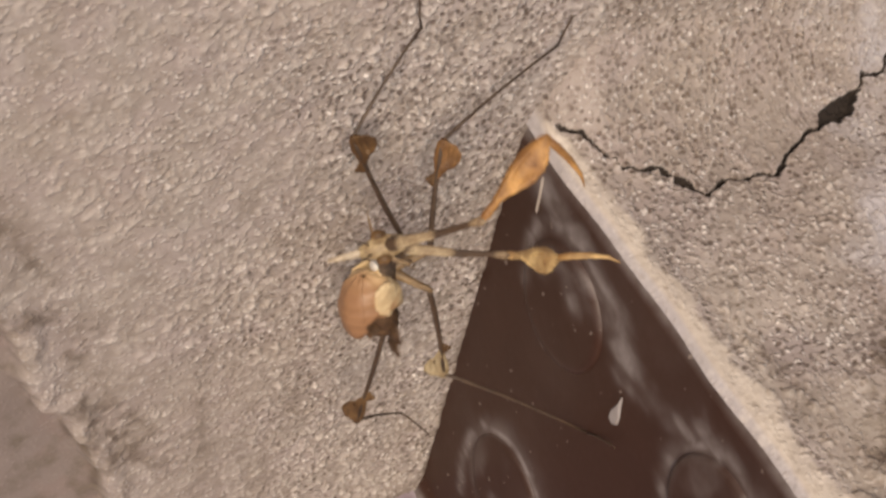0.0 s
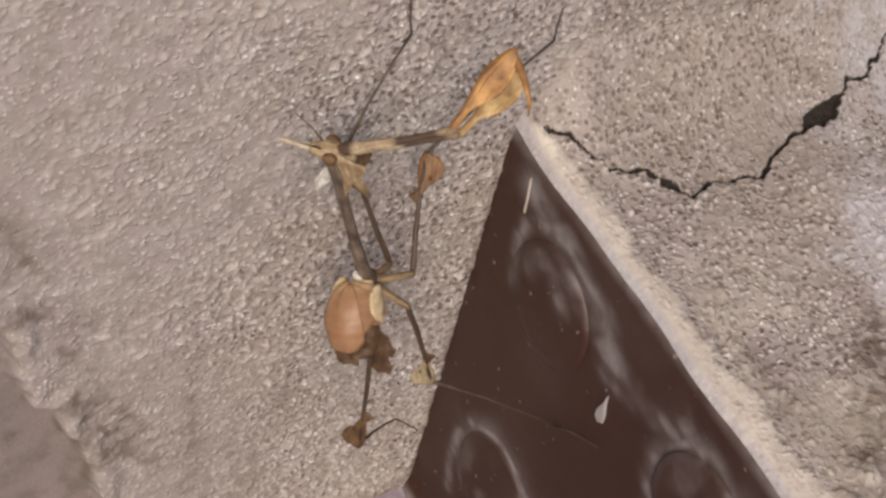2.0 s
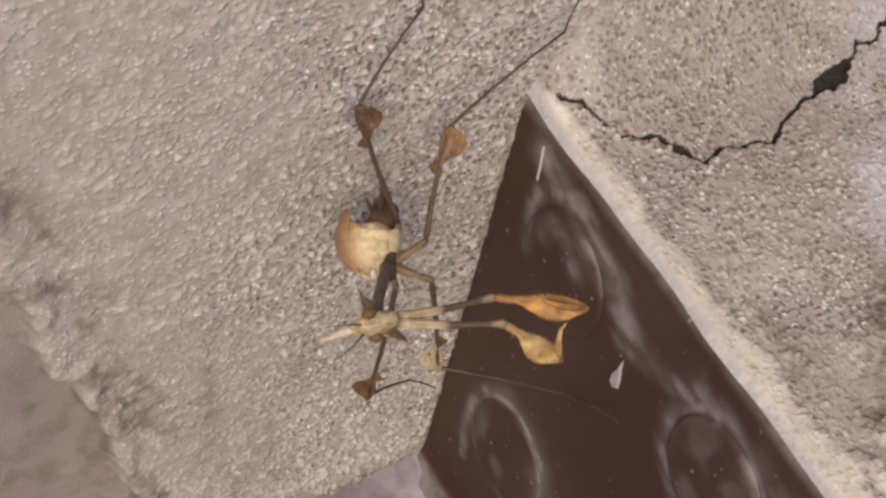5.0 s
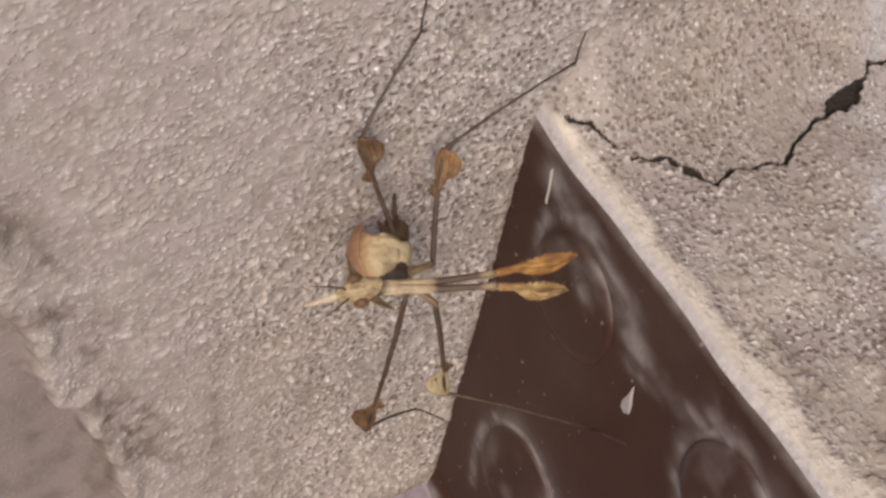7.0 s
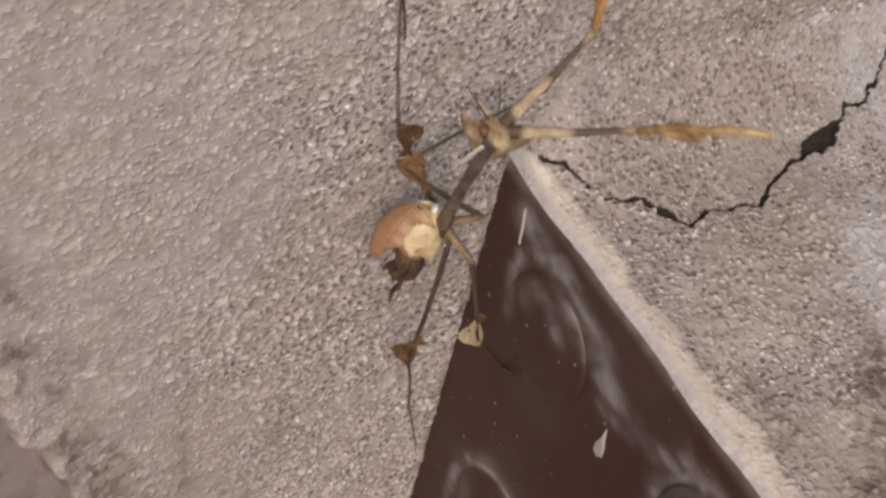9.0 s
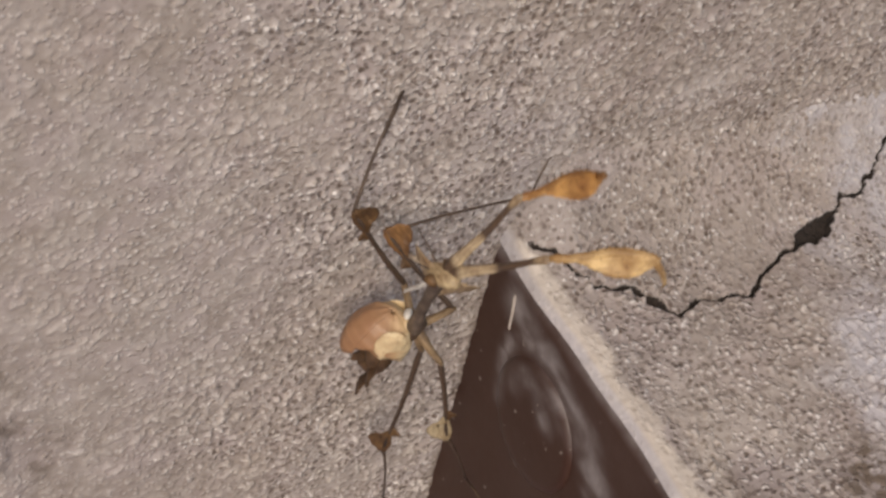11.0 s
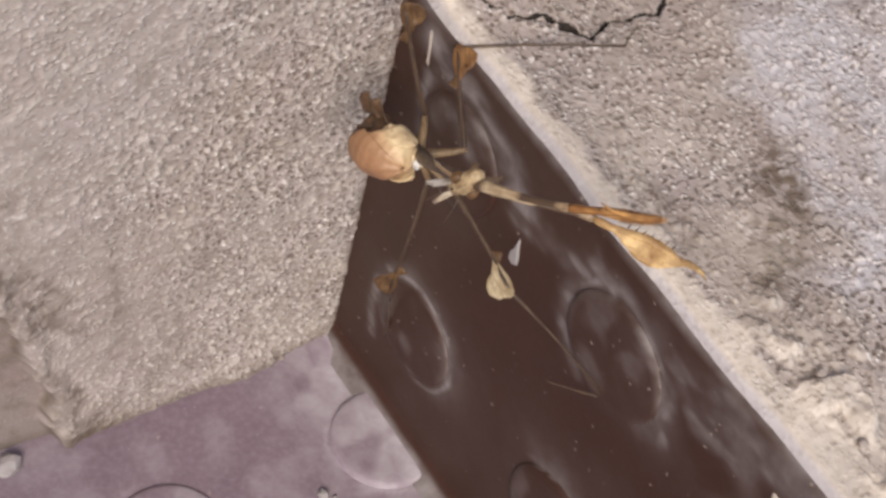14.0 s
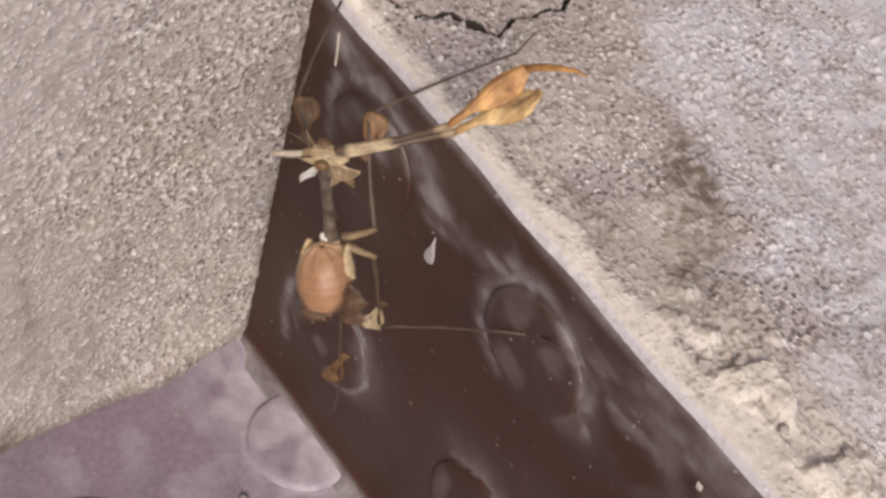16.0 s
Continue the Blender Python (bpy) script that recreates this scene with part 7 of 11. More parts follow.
        (14.75, pose(0.0000, 0.0000, 0.0000, -22.0, -0.5, 70.1)), (15, pose(0.0000, 0.0000, 0.0000, -19.6, -6.7, 68.8)), (15.25, pose(0.0000, 0.0000, 0.0000, -16.9, -9.2, 65.6)),
        (15.5, pose(0.0000, 0.0000, 0.0000, -13.4, -6.1, 60.2)), (15.75, pose(0.0000, 0.0000, 0.0000, -6.8, 16.9, 49.0)), (16, pose(0.0000, 0.0000, 0.0000, 6.2, 30.7, 41.2)),
    ])
    walk(limbs[2][1], [
        (0, pose(0.0066, 0.0076, 0.0016, -88.1, -63.3, 164.8)), (0.25, pose(0.0059, 0.0082, 0.0005, -78.2, -63.8, 152.1)), (0.5, pose(0.0050, 0.0089, -0.0005, -61.9, -61.9, 132.5)),
        (0.75, pose(0.0050, 0.0088, -0.0010, -51.2, -57.7, 120.2)), (1, pose(0.0053, 0.0086, -0.0015, -46.4, -54.6, 114.6)),
        (1.2, pose(0.0053, 0.0086, -0.0015, -46.4, -54.6, 114.6)), (1.25, pose(0.0051, 0.0087, -0.0012, -48.5, -56.1, 117.1)),
        (1.35, pose(0.0035, 0.0096, 0.0003, -65.6, -63.4, 136.1)), (1.5, pose(0.0015, 0.0099, 0.0020, -94.1, -67.0, 165.7)),
        (1.75, pose(0.0078, 0.0063, -0.0018, -70.6, -64.7, 141.2)), (2, pose(0.0084, 0.0052, -0.0024, -65.2, -63.9, 135.0)),
        (2.25, pose(0.0085, 0.0052, -0.0020, -62.2, -63.7, 131.1)), (2.5, pose(0.0085, 0.0054, -0.0016, -60.8, -63.6, 129.1)),
        (2.75, pose(0.0085, 0.0052, -0.0019, -63.7, -63.1, 133.7)), (3, pose(0.0085, 0.0051, -0.0023, -68.2, -62.7, 140.4)),
        (3.1, pose(0.0082, 0.0058, -0.0013, -71.9, -63.6, 144.3)), (3.25, pose(0.0064, 0.0075, 0.0026, -80.7, -67.2, 150.5)),
        (3.4, pose(0.0040, 0.0077, 0.0053, -84.2, -71.1, 149.4)), (3.5, pose(0.0034, 0.0077, 0.0058, -83.8, -71.9, 148.1)),
        (3.75, pose(0.0037, 0.0077, 0.0055, -81.2, -70.9, 146.4)), (4, pose(0.0040, 0.0076, 0.0054, -79.4, -69.9, 145.6)), (4.25, pose(0.0042, 0.0075, 0.0054, -78.3, -69.3, 145.0)),
        (4.75, pose(0.0051, 0.0076, 0.0045, -74.4, -67.3, 142.9)), (5.25, pose(0.0062, 0.0077, 0.0025, -69.9, -64.8, 140.2)),
        (5.75, pose(0.0070, 0.0073, -0.0000, -65.4, -62.7, 136.5)), (6.25, pose(0.0073, 0.0070, -0.0014, -62.9, -61.8, 134.0)),
        (6.5, pose(0.0073, 0.0070, -0.0014, -62.9, -61.8, 134.0)), (6.75, pose(0.0068, 0.0068, -0.0034, -60.4, -61.7, 130.6)),
        (7, pose(0.0061, 0.0065, -0.0049, -57.8, -61.1, 127.2)), (7.25, pose(0.0062, 0.0071, -0.0038, -62.4, -62.4, 132.7)),
        (7.5, pose(0.0061, 0.0076, -0.0029, -66.5, -63.6, 137.1)), (7.6, pose(0.0061, 0.0076, -0.0029, -66.5, -63.6, 137.1)),
        (7.7, pose(0.0035, 0.0091, -0.0028, -74.6, -63.4, 148.1)), (7.75, pose(0.0015, 0.0099, -0.0016, -84.7, -65.1, 158.1)),
        (8, pose(-0.0055, 0.0001, 0.0085, -93.8, -64.8, 168.8)), (8.25, pose(-0.0031, 0.0083, 0.0051, -100.1, -66.5, 172.6)),
        (8.5, pose(0.0026, 0.0095, -0.0027, -76.5, -63.0, 151.2)), (8.75, pose(0.0034, 0.0090, -0.0034, -91.9, -63.5, 168.8)),
        (9, pose(0.0037, 0.0086, -0.0040, -110.4, -61.9, -170.9)), (9.25, pose(0.0038, 0.0087, -0.0035, -116.4, -60.5, -164.1)),
        (9.5, pose(0.0036, 0.0089, -0.0033, -120.7, -60.1, -160.6)), (9.75, pose(0.0031, 0.0092, -0.0032, -120.8, -59.9, -160.3)),
        (10.25, pose(0.0024, 0.0097, -0.0017, -116.9, -58.9, -161.1)), (10.75, pose(0.0017, 0.0098, 0.0020, -107.9, -57.5, -164.8)),
        (11.25, pose(0.0005, 0.0077, 0.0066, -95.3, -57.7, -176.7)), (11.75, pose(-0.0009, 0.0045, 0.0091, -83.4, -59.8, 165.1)),
        (12, pose(-0.0014, -0.0009, 0.0100, -35.2, -38.9, 100.8)), (12.25, pose(0.0016, 0.0041, 0.0092, -36.4, -56.5, 97.5)),
        (12.5, pose(0.0042, 0.0052, 0.0077, -40.8, -68.6, 98.1)), (12.75, pose(0.0063, 0.0069, 0.0040, -52.6, -71.0, 111.9)),
        (13, pose(0.0066, 0.0074, -0.0022, -64.4, -72.5, 125.1)), (13.25, pose(0.0070, 0.0074, -0.0003, -55.4, -69.2, 116.9)),
        (13.5, pose(0.0068, 0.0074, 0.0018, -49.2, -67.5, 110.0)), (13.7, pose(0.0068, 0.0074, 0.0018, -49.2, -67.5, 110.0)), (13.9, pose(0.0063, 0.0077, 0.0023, -59.3, -70.0, 121.0)),
        (14, pose(0.0058, 0.0079, 0.0026, -73.3, -72.1, 136.0)), (14.25, pose(0.0048, 0.0089, 0.0011, -43.5, -61.9, 105.7)),
        (14.5, pose(0.0034, 0.0095, -0.0009, -30.0, -44.3, 90.4)), (14.75, pose(0.0035, 0.0096, 0.0001, -24.3, -25.8, 80.7)), (15, pose(0.0037, 0.0094, 0.0012, -21.6, -11.9, 73.3)),
        (15.25, pose(0.0041, 0.0091, 0.0016, -20.0, -14.1, 71.4)), (15.5, pose(0.0050, 0.0088, 0.0011, -19.4, -19.9, 71.7)),
        (15.75, pose(0.0064, 0.0073, -0.0030, -27.7, -43.7, 86.6)), (16, pose(0.0066, 0.0058, -0.0052, -41.8, -57.6, 105.5)),
    ])
    walk(limbs[2][2], [
        (0, pose(-0.0079, 0.0115, 0.0316, 9.9, -40.2, 29.1)), (0.25, pose(-0.0071, 0.0151, 0.0306, 12.9, -46.9, 24.6)), (0.5, pose(-0.0057, 0.0205, 0.0290, 18.8, -55.6, 16.5)),
        (0.75, pose(-0.0040, 0.0243, 0.0273, 23.2, -58.7, 10.6)), (1, pose(-0.0028, 0.0262, 0.0259, 25.5, -60.3, 7.5)), (1.2, pose(-0.0028, 0.0262, 0.0259, 25.5, -60.3, 7.5)),
        (1.25, pose(-0.0035, 0.0254, 0.0266, 23.7, -58.3, 9.7)), (1.35, pose(-0.0073, 0.0200, 0.0303, 15.1, -46.2, 21.2)), (1.5, pose(-0.0112, 0.0131, 0.0328, 8.5, -34.9, 31.2)),
        (1.75, pose(-0.0034, 0.0153, 0.0285, 9.3, -43.5, 30.1)), (2, pose(-0.0020, 0.0156, 0.0277, 9.3, -45.1, 30.0)), (2.25, pose(-0.0013, 0.0164, 0.0280, 10.0, -44.9, 29.0)),
        (2.5, pose(-0.0009, 0.0170, 0.0284, 10.6, -46.0, 28.1)), (2.75, pose(-0.0019, 0.0162, 0.0280, 10.7, -44.2, 27.9)), (3, pose(-0.0034, 0.0149, 0.0275, 10.9, -44.2, 27.6)),
        (3.1, pose(-0.0039, 0.0145, 0.0287, 10.1, -41.2, 28.8)), (3.25, pose(-0.0049, 0.0139, 0.0335, 8.2, -30.6, 31.9)), (3.4, pose(-0.0054, 0.0132, 0.0370, 6.1, -22.7, 35.3)),
        (3.5, pose(-0.0055, 0.0132, 0.0376, 5.3, -20.2, 36.5)), (3.75, pose(-0.0055, 0.0138, 0.0372, 6.0, -13.9, 36.0)), (4, pose(-0.0055, 0.0141, 0.0368, 6.9, -7.9, 35.4)),
        (4.25, pose(-0.0055, 0.0143, 0.0367, 6.9, -7.5, 35.3)), (4.75, pose(-0.0053, 0.0154, 0.0354, 7.3, -18.1, 34.0)), (5.25, pose(-0.0048, 0.0168, 0.0328, 7.4, -30.5, 33.1)),
        (5.75, pose(-0.0041, 0.0179, 0.0297, 6.9, -40.2, 33.6)), (6.25, pose(-0.0037, 0.0184, 0.0282, 6.4, -43.8, 34.3)), (6.5, pose(-0.0037, 0.0184, 0.0282, 6.4, -43.9, 34.3)),
        (6.75, pose(-0.0036, 0.0189, 0.0261, 10.3, -51.0, 28.7)), (7, pose(-0.0037, 0.0193, 0.0244, 16.1, -58.3, 20.7)), (7.25, pose(-0.0044, 0.0186, 0.0259, 15.4, -58.6, 21.8)),
        (7.5, pose(-0.0048, 0.0178, 0.0271, 13.7, -57.6, 24.2)), (7.6, pose(-0.0048, 0.0178, 0.0271, 13.7, -57.6, 24.2)), (7.7, pose(-0.0093, 0.0171, 0.0271, -5.1, -54.1, 51.3)),
        (7.75, pose(-0.0116, 0.0152, 0.0288, -5.4, -45.2, 51.8)), (8, pose(-0.0195, 0.0029, 0.0388, -12.0, -37.1, 61.6)), (8.25, pose(-0.0164, 0.0100, 0.0358, -8.9, -40.2, 57.0)),
        (8.5, pose(-0.0108, 0.0168, 0.0271, -11.2, -51.3, 60.2)), (8.75, pose(-0.0113, 0.0119, 0.0266, -14.2, -49.6, 64.9)), (9, pose(-0.0119, 0.0061, 0.0255, -20.3, -53.8, 73.6)),
        (9.25, pose(-0.0120, 0.0042, 0.0256, -19.0, -53.2, 71.8)), (9.5, pose(-0.0121, 0.0034, 0.0258, -17.2, -53.1, 69.1)),
        (9.75, pose(-0.0127, 0.0035, 0.0258, -14.2, -51.4, 64.7)), (10.25, pose(-0.0140, 0.0041, 0.0270, -8.6, -47.5, 56.6)),
        (10.75, pose(-0.0157, 0.0051, 0.0303, -3.5, -41.9, 48.9)), (11.25, pose(-0.0174, 0.0067, 0.0350, 1.1, -33.2, 42.2)),
        (11.75, pose(-0.0171, 0.0088, 0.0381, 2.1, -31.6, 40.8)), (12, pose(-0.0063, 0.0248, 0.0311, 12.5, -65.0, 26.7)), (12.25, pose(-0.0008, 0.0224, 0.0371, -3.6, -38.8, 49.2)),
        (12.5, pose(0.0025, 0.0173, 0.0388, -5.1, -7.5, 50.0)), (12.75, pose(0.0022, 0.0171, 0.0357, 8.3, -12.3, 33.1)), (13, pose(0.0009, 0.0156, 0.0298, 16.1, -21.4, 20.8)),
        (13.25, pose(0.0016, 0.0180, 0.0310, 13.8, -12.0, 25.8)), (13.5, pose(0.0024, 0.0194, 0.0328, 9.2, -0.4, 33.6)), (13.7, pose(0.0024, 0.0194, 0.0328, 9.2, -0.4, 33.6)), (13.9, pose(0.0004, 0.0175, 0.0338, 5.5, 11.9, 39.1)),
        (14, pose(-0.0016, 0.0151, 0.0345, -0.7, 23.3, 44.2)), (14.25, pose(0.0005, 0.0241, 0.0306, -1.2, 14.9, 44.8)), (14.5, pose(0.0032, 0.0335, 0.0225, -1.4, 2.4, 45.2)),
        (14.75, pose(0.0083, 0.0393, 0.0147, 3.3, 13.3, 41.1)), (15, pose(0.0131, 0.0408, 0.0081, 2.8, -16.0, 40.1)), (15.25, pose(0.0145, 0.0399, 0.0098, 6.1, -19.7, 35.5)),
        (15.5, pose(0.0149, 0.0387, 0.0125, 8.7, -18.9, 31.9)), (15.75, pose(0.0078, 0.0315, 0.0202, 9.9, 8.6, 34.5)), (16, pose(0.0018, 0.0231, 0.0231, 5.8, -16.2, 36.1)),
    ])
    walk(limbs[2][3], [
        (0, pose(0.0102, 0.0216, 0.0491, -161.0, -67.0, -145.8)), (0.25, pose(0.0098, 0.0229, 0.0505, -160.7, -67.1, -145.9)),
        (0.5, pose(0.0091, 0.0248, 0.0515, -163.8, -69.2, -145.2)), (0.75, pose(0.0099, 0.0269, 0.0506, -164.0, -68.3, -144.7)),
        (1, pose(0.0106, 0.0280, 0.0495, -165.7, -68.0, -143.7)), (1.2, pose(0.0106, 0.0280, 0.0495, -165.7, -68.0, -143.7)),
        (1.25, pose(0.0106, 0.0278, 0.0497, -163.4, -66.6, -144.3)), (1.35, pose(0.0102, 0.0268, 0.0499, -162.3, -63.2, -143.4)),
        (1.5, pose(0.0079, 0.0247, 0.0483, -176.8, -71.2, -138.1)), (1.75, pose(0.0137, 0.0252, 0.0472, -161.2, -69.8, -146.9)),
        (2, pose(0.0146, 0.0252, 0.0470, -159.0, -70.1, -148.3)), (2.25, pose(0.0156, 0.0257, 0.0472, -161.8, -67.5, -145.6)),
        (2.5, pose(0.0157, 0.0259, 0.0480, -167.3, -67.0, -142.5)), (2.75, pose(0.0153, 0.0253, 0.0469, -168.6, -67.3, -141.9)),
        (3, pose(0.0139, 0.0239, 0.0465, -171.8, -71.1, -141.1)), (3.1, pose(0.0140, 0.0244, 0.0467, -171.8, -70.8, -141.0)),
        (3.25, pose(0.0150, 0.0263, 0.0473, -169.1, -68.2, -141.9)), (3.4, pose(0.0151, 0.0278, 0.0475, -170.7, -70.4, -141.6)),
        (3.5, pose(0.0151, 0.0283, 0.0470, -172.8, -72.4, -140.7)), (3.75, pose(0.0159, 0.0293, 0.0437, 176.7, -70.8, -134.3)),
        (4, pose(0.0165, 0.0297, 0.0406, 166.3, -68.6, -128.8)), (4.25, pose(0.0165, 0.0299, 0.0403, 165.1, -68.4, -128.2)),
        (4.75, pose(0.0162, 0.0298, 0.0439, 168.0, -62.8, -131.4)), (5.25, pose(0.0148, 0.0296, 0.0466, 165.8, -61.4, -131.1)),
        (5.75, pose(0.0132, 0.0294, 0.0473, 157.3, -68.5, -123.9)), (6.25, pose(0.0125, 0.0294, 0.0470, 152.0, -72.7, -118.1)),
        (6.5, pose(0.0125, 0.0294, 0.0470, 151.9, -72.8, -118.0)), (6.75, pose(0.0114, 0.0271, 0.0472, 163.4, -71.9, -126.0)),
        (7, pose(0.0097, 0.0244, 0.0476, 167.2, -74.6, -127.5)), (7.25, pose(0.0088, 0.0238, 0.0491, 177.5, -80.9, -134.2)),
        (7.5, pose(0.0084, 0.0237, 0.0501, -168.4, -84.4, -146.5)), (7.6, pose(0.0084, 0.0237, 0.0501, -168.4, -84.4, -146.5)),
        (7.7, pose(0.0007, 0.0295, 0.0492, -142.3, -71.4, -159.9)), (7.75, pose(0.0002, 0.0302, 0.0481, -140.2, -62.7, -153.2)),
        (8, pose(-0.0092, 0.0220, 0.0552, 56.5, 81.4, -72.1)), (8.25, pose(-0.0051, 0.0274, 0.0533, -15.7, -24.7, -145.5)),
        (8.5, pose(-0.0023, 0.0316, 0.0483, -140.8, -68.1, -158.0)), (8.75, pose(-0.0038, 0.0278, 0.0473, -111.0, -51.1, -147.8)),
        (9, pose(-0.0073, 0.0215, 0.0475, 123.1, 76.1, 0.6)), (9.25, pose(-0.0069, 0.0197, 0.0474, 120.6, 76.2, -1.6)), (9.5, pose(-0.0063, 0.0186, 0.0475, 126.9, 76.1, 3.8)),
        (9.75, pose(-0.0055, 0.0188, 0.0471, 126.5, 79.0, 0.5)), (10.25, pose(-0.0039, 0.0195, 0.0470, 120.8, 85.3, -10.9)),
        (10.75, pose(-0.0024, 0.0204, 0.0484, -34.1, 86.1, -172.6)), (11.25, pose(-0.0005, 0.0220, 0.0498, -27.5, 61.9, -175.0)),
        (11.75, pose(0.0004, 0.0239, 0.0523, -28.3, 4.5, -174.5)), (12, pose(0.0040, 0.0299, 0.0557, -77.9, -79.5, 132.9)),
        (12.25, pose(0.0131, 0.0384, 0.0542, -124.0, -61.2, -160.3)), (12.5, pose(0.0198, 0.0380, 0.0424, -119.8, -73.7, -179.5)),
        (12.75, pose(0.0245, 0.0316, 0.0415, -165.1, -76.4, -146.9)), (13, pose(0.0245, 0.0246, 0.0397, 113.3, -80.2, -79.7)),
        (13.25, pose(0.0255, 0.0296, 0.0367, 159.9, -77.7, -121.1)), (13.5, pose(0.0250, 0.0344, 0.0330, 174.3, -78.9, -131.8)),
        (13.7, pose(0.0250, 0.0344, 0.0330, 174.3, -78.9, -131.8)), (13.9, pose(0.0210, 0.0343, 0.0282, 170.3, -78.6, -128.8)), (14, pose(0.0163, 0.0325, 0.0238, 60.6, -85.1, -21.4)), (14.25, pose(0.0191, 0.0426, 0.0236, 1.3, -34.6, 41.8)),
        (14.5, pose(0.0223, 0.0528, 0.0213, -4.0, 8.4, 47.6)), (14.75, pose(0.0283, 0.0567, 0.0084, -1.1, -71.7, 45.2)), (15, pose(0.0331, 0.0577, 0.0156, -0.1, 28.5, -136.4)),
        (15.25, pose(0.0353, 0.0548, 0.0189, -7.4, 28.5, -146.9)), (15.5, pose(0.0368, 0.0523, 0.0213, -13.4, 26.5, -155.6)),
        (15.75, pose(0.0300, 0.0468, 0.0161, -28.8, -74.0, 80.1)), (16, pose(0.0229, 0.0384, 0.0307, -4.3, 10.2, 47.6)),
    ])
    walk(limbs[3][0], [
        (0, pose(0.0000, 0.0000, 0.0000, 32.1, -26.5, -7.9)), (0.25, pose(0.0000, 0.0000, 0.0000, 27.6, -13.8, 3.4)), (0.5, pose(0.0000, 0.0000, 0.0000, 21.0, 0.8, 19.4)),
        (0.75, pose(0.0000, 0.0000, 0.0000, 16.7, -2.1, 24.2)), (1, pose(0.0000, 0.0000, 0.0000, 16.1, -5.0, 24.2)), (1.2, pose(0.0000, 0.0000, 0.0000, 16.1, -5.0, 24.2)),
        (1.25, pose(0.0000, 0.0000, 0.0000, 16.0, -4.9, 24.2)), (1.35, pose(0.0000, 0.0000, 0.0000, 16.0, -4.3, 24.5)), (1.5, pose(0.0000, 0.0000, 0.0000, 15.9, -3.4, 24.8)),
        (1.75, pose(0.0000, 0.0000, 0.0000, 33.5, -6.3, -5.9)), (2, pose(0.0000, 0.0000, 0.0000, 35.2, -6.6, -10.5)), (2.25, pose(0.0000, 0.0000, 0.0000, 34.4, -10.4, -9.9)),
        (2.5, pose(0.0000, 0.0000, 0.0000, 33.5, -14.9, -9.1)), (2.75, pose(0.0000, 0.0000, 0.0000, 34.1, -16.6, -11.0)), (3, pose(0.0000, 0.0000, 0.0000, 35.1, -17.3, -13.7)),
        (3.1, pose(0.0000, 0.0000, 0.0000, 34.9, -19.3, -13.4)), (3.25, pose(0.0000, 0.0000, 0.0000, 33.9, -27.3, -11.7)), (3.4, pose(0.0000, 0.0000, 0.0000, 32.2, -35.6, -7.9)),
        (3.5, pose(0.0000, 0.0000, 0.0000, 30.4, -37.5, -4.4)), (3.75, pose(0.0000, 0.0000, 0.0000, 25.3, -31.4, 4.8)), (4, pose(0.0000, 0.0000, 0.0000, 23.0, -25.6, 9.2)),
        (4.25, pose(0.0000, 0.0000, 0.0000, 22.8, -24.0, 9.7)), (4.75, pose(0.0000, 0.0000, 0.0000, 22.9, -18.0, 10.6)), (5.25, pose(0.0000, 0.0000, 0.0000, 23.8, -9.9, 11.3)),
        (5.75, pose(0.0000, 0.0000, 0.0000, 25.3, -2.3, 11.7)), (6.25, pose(0.0000, 0.0000, 0.0000, 26.4, 1.6, 11.9)), (6.5, pose(0.0000, 0.0000, 0.0000, 26.4, 1.6, 11.9)),
        (6.75, pose(0.0000, 0.0000, 0.0000, 27.8, 5.5, 11.8)), (7, pose(0.0000, 0.0000, 0.0000, 30.1, 10.7, 11.9)), (7.25, pose(0.0000, 0.0000, 0.0000, 28.1, 11.8, 15.5)),
        (7.5, pose(0.0000, 0.0000, 0.0000, 25.3, 11.4, 19.0)), (7.6, pose(0.0000, 0.0000, 0.0000, 25.3, 11.4, 19.0)), (7.7, pose(0.0000, 0.0000, 0.0000, 17.4, -5.8, 22.2)),
        (7.75, pose(0.0000, 0.0000, 0.0000, 17.6, -7.8, 21.3)), (8, pose(0.0000, 0.0000, 0.0000, 22.5, -9.1, 13.6)), (8.25, pose(0.0000, 0.0000, 0.0000, 19.2, -10.1, 18.4)),
        (8.5, pose(0.0000, 0.0000, 0.0000, 15.7, -11.1, 23.2)), (8.75, pose(0.0000, 0.0000, 0.0000, 24.9, -2.0, 12.4)), (9, pose(0.0000, 0.0000, 0.0000, 33.5, 4.9, 1.2)),
        (9.25, pose(0.0000, 0.0000, 0.0000, 32.6, 0.4, -0.0)), (9.5, pose(0.0000, 0.0000, 0.0000, 32.0, -1.9, -0.3)), (9.75, pose(0.0000, 0.0000, 0.0000, 31.8, -2.1, -0.0)),
        (10.25, pose(0.0000, 0.0000, 0.0000, 30.5, -3.6, 1.9)), (10.75, pose(0.0000, 0.0000, 0.0000, 27.8, -6.2, 5.8)), (11.25, pose(0.0000, 0.0000, 0.0000, 23.6, -10.0, 11.5)),
        (11.75, pose(0.0000, 0.0000, 0.0000, 18.1, -14.6, 19.0)), (12, pose(0.0000, 0.0000, 0.0000, 26.7, -39.7, 2.4)), (12.25, pose(0.0000, 0.0000, 0.0000, 7.7, -30.9, 32.6)),
        (12.5, pose(0.0000, 0.0000, 0.0000, 3.8, -24.7, 38.4)), (12.75, pose(0.0000, 0.0000, 0.0000, 13.1, -13.2, 26.5)), (13, pose(0.0000, 0.0000, 0.0000, 28.9, 5.4, 10.0)),
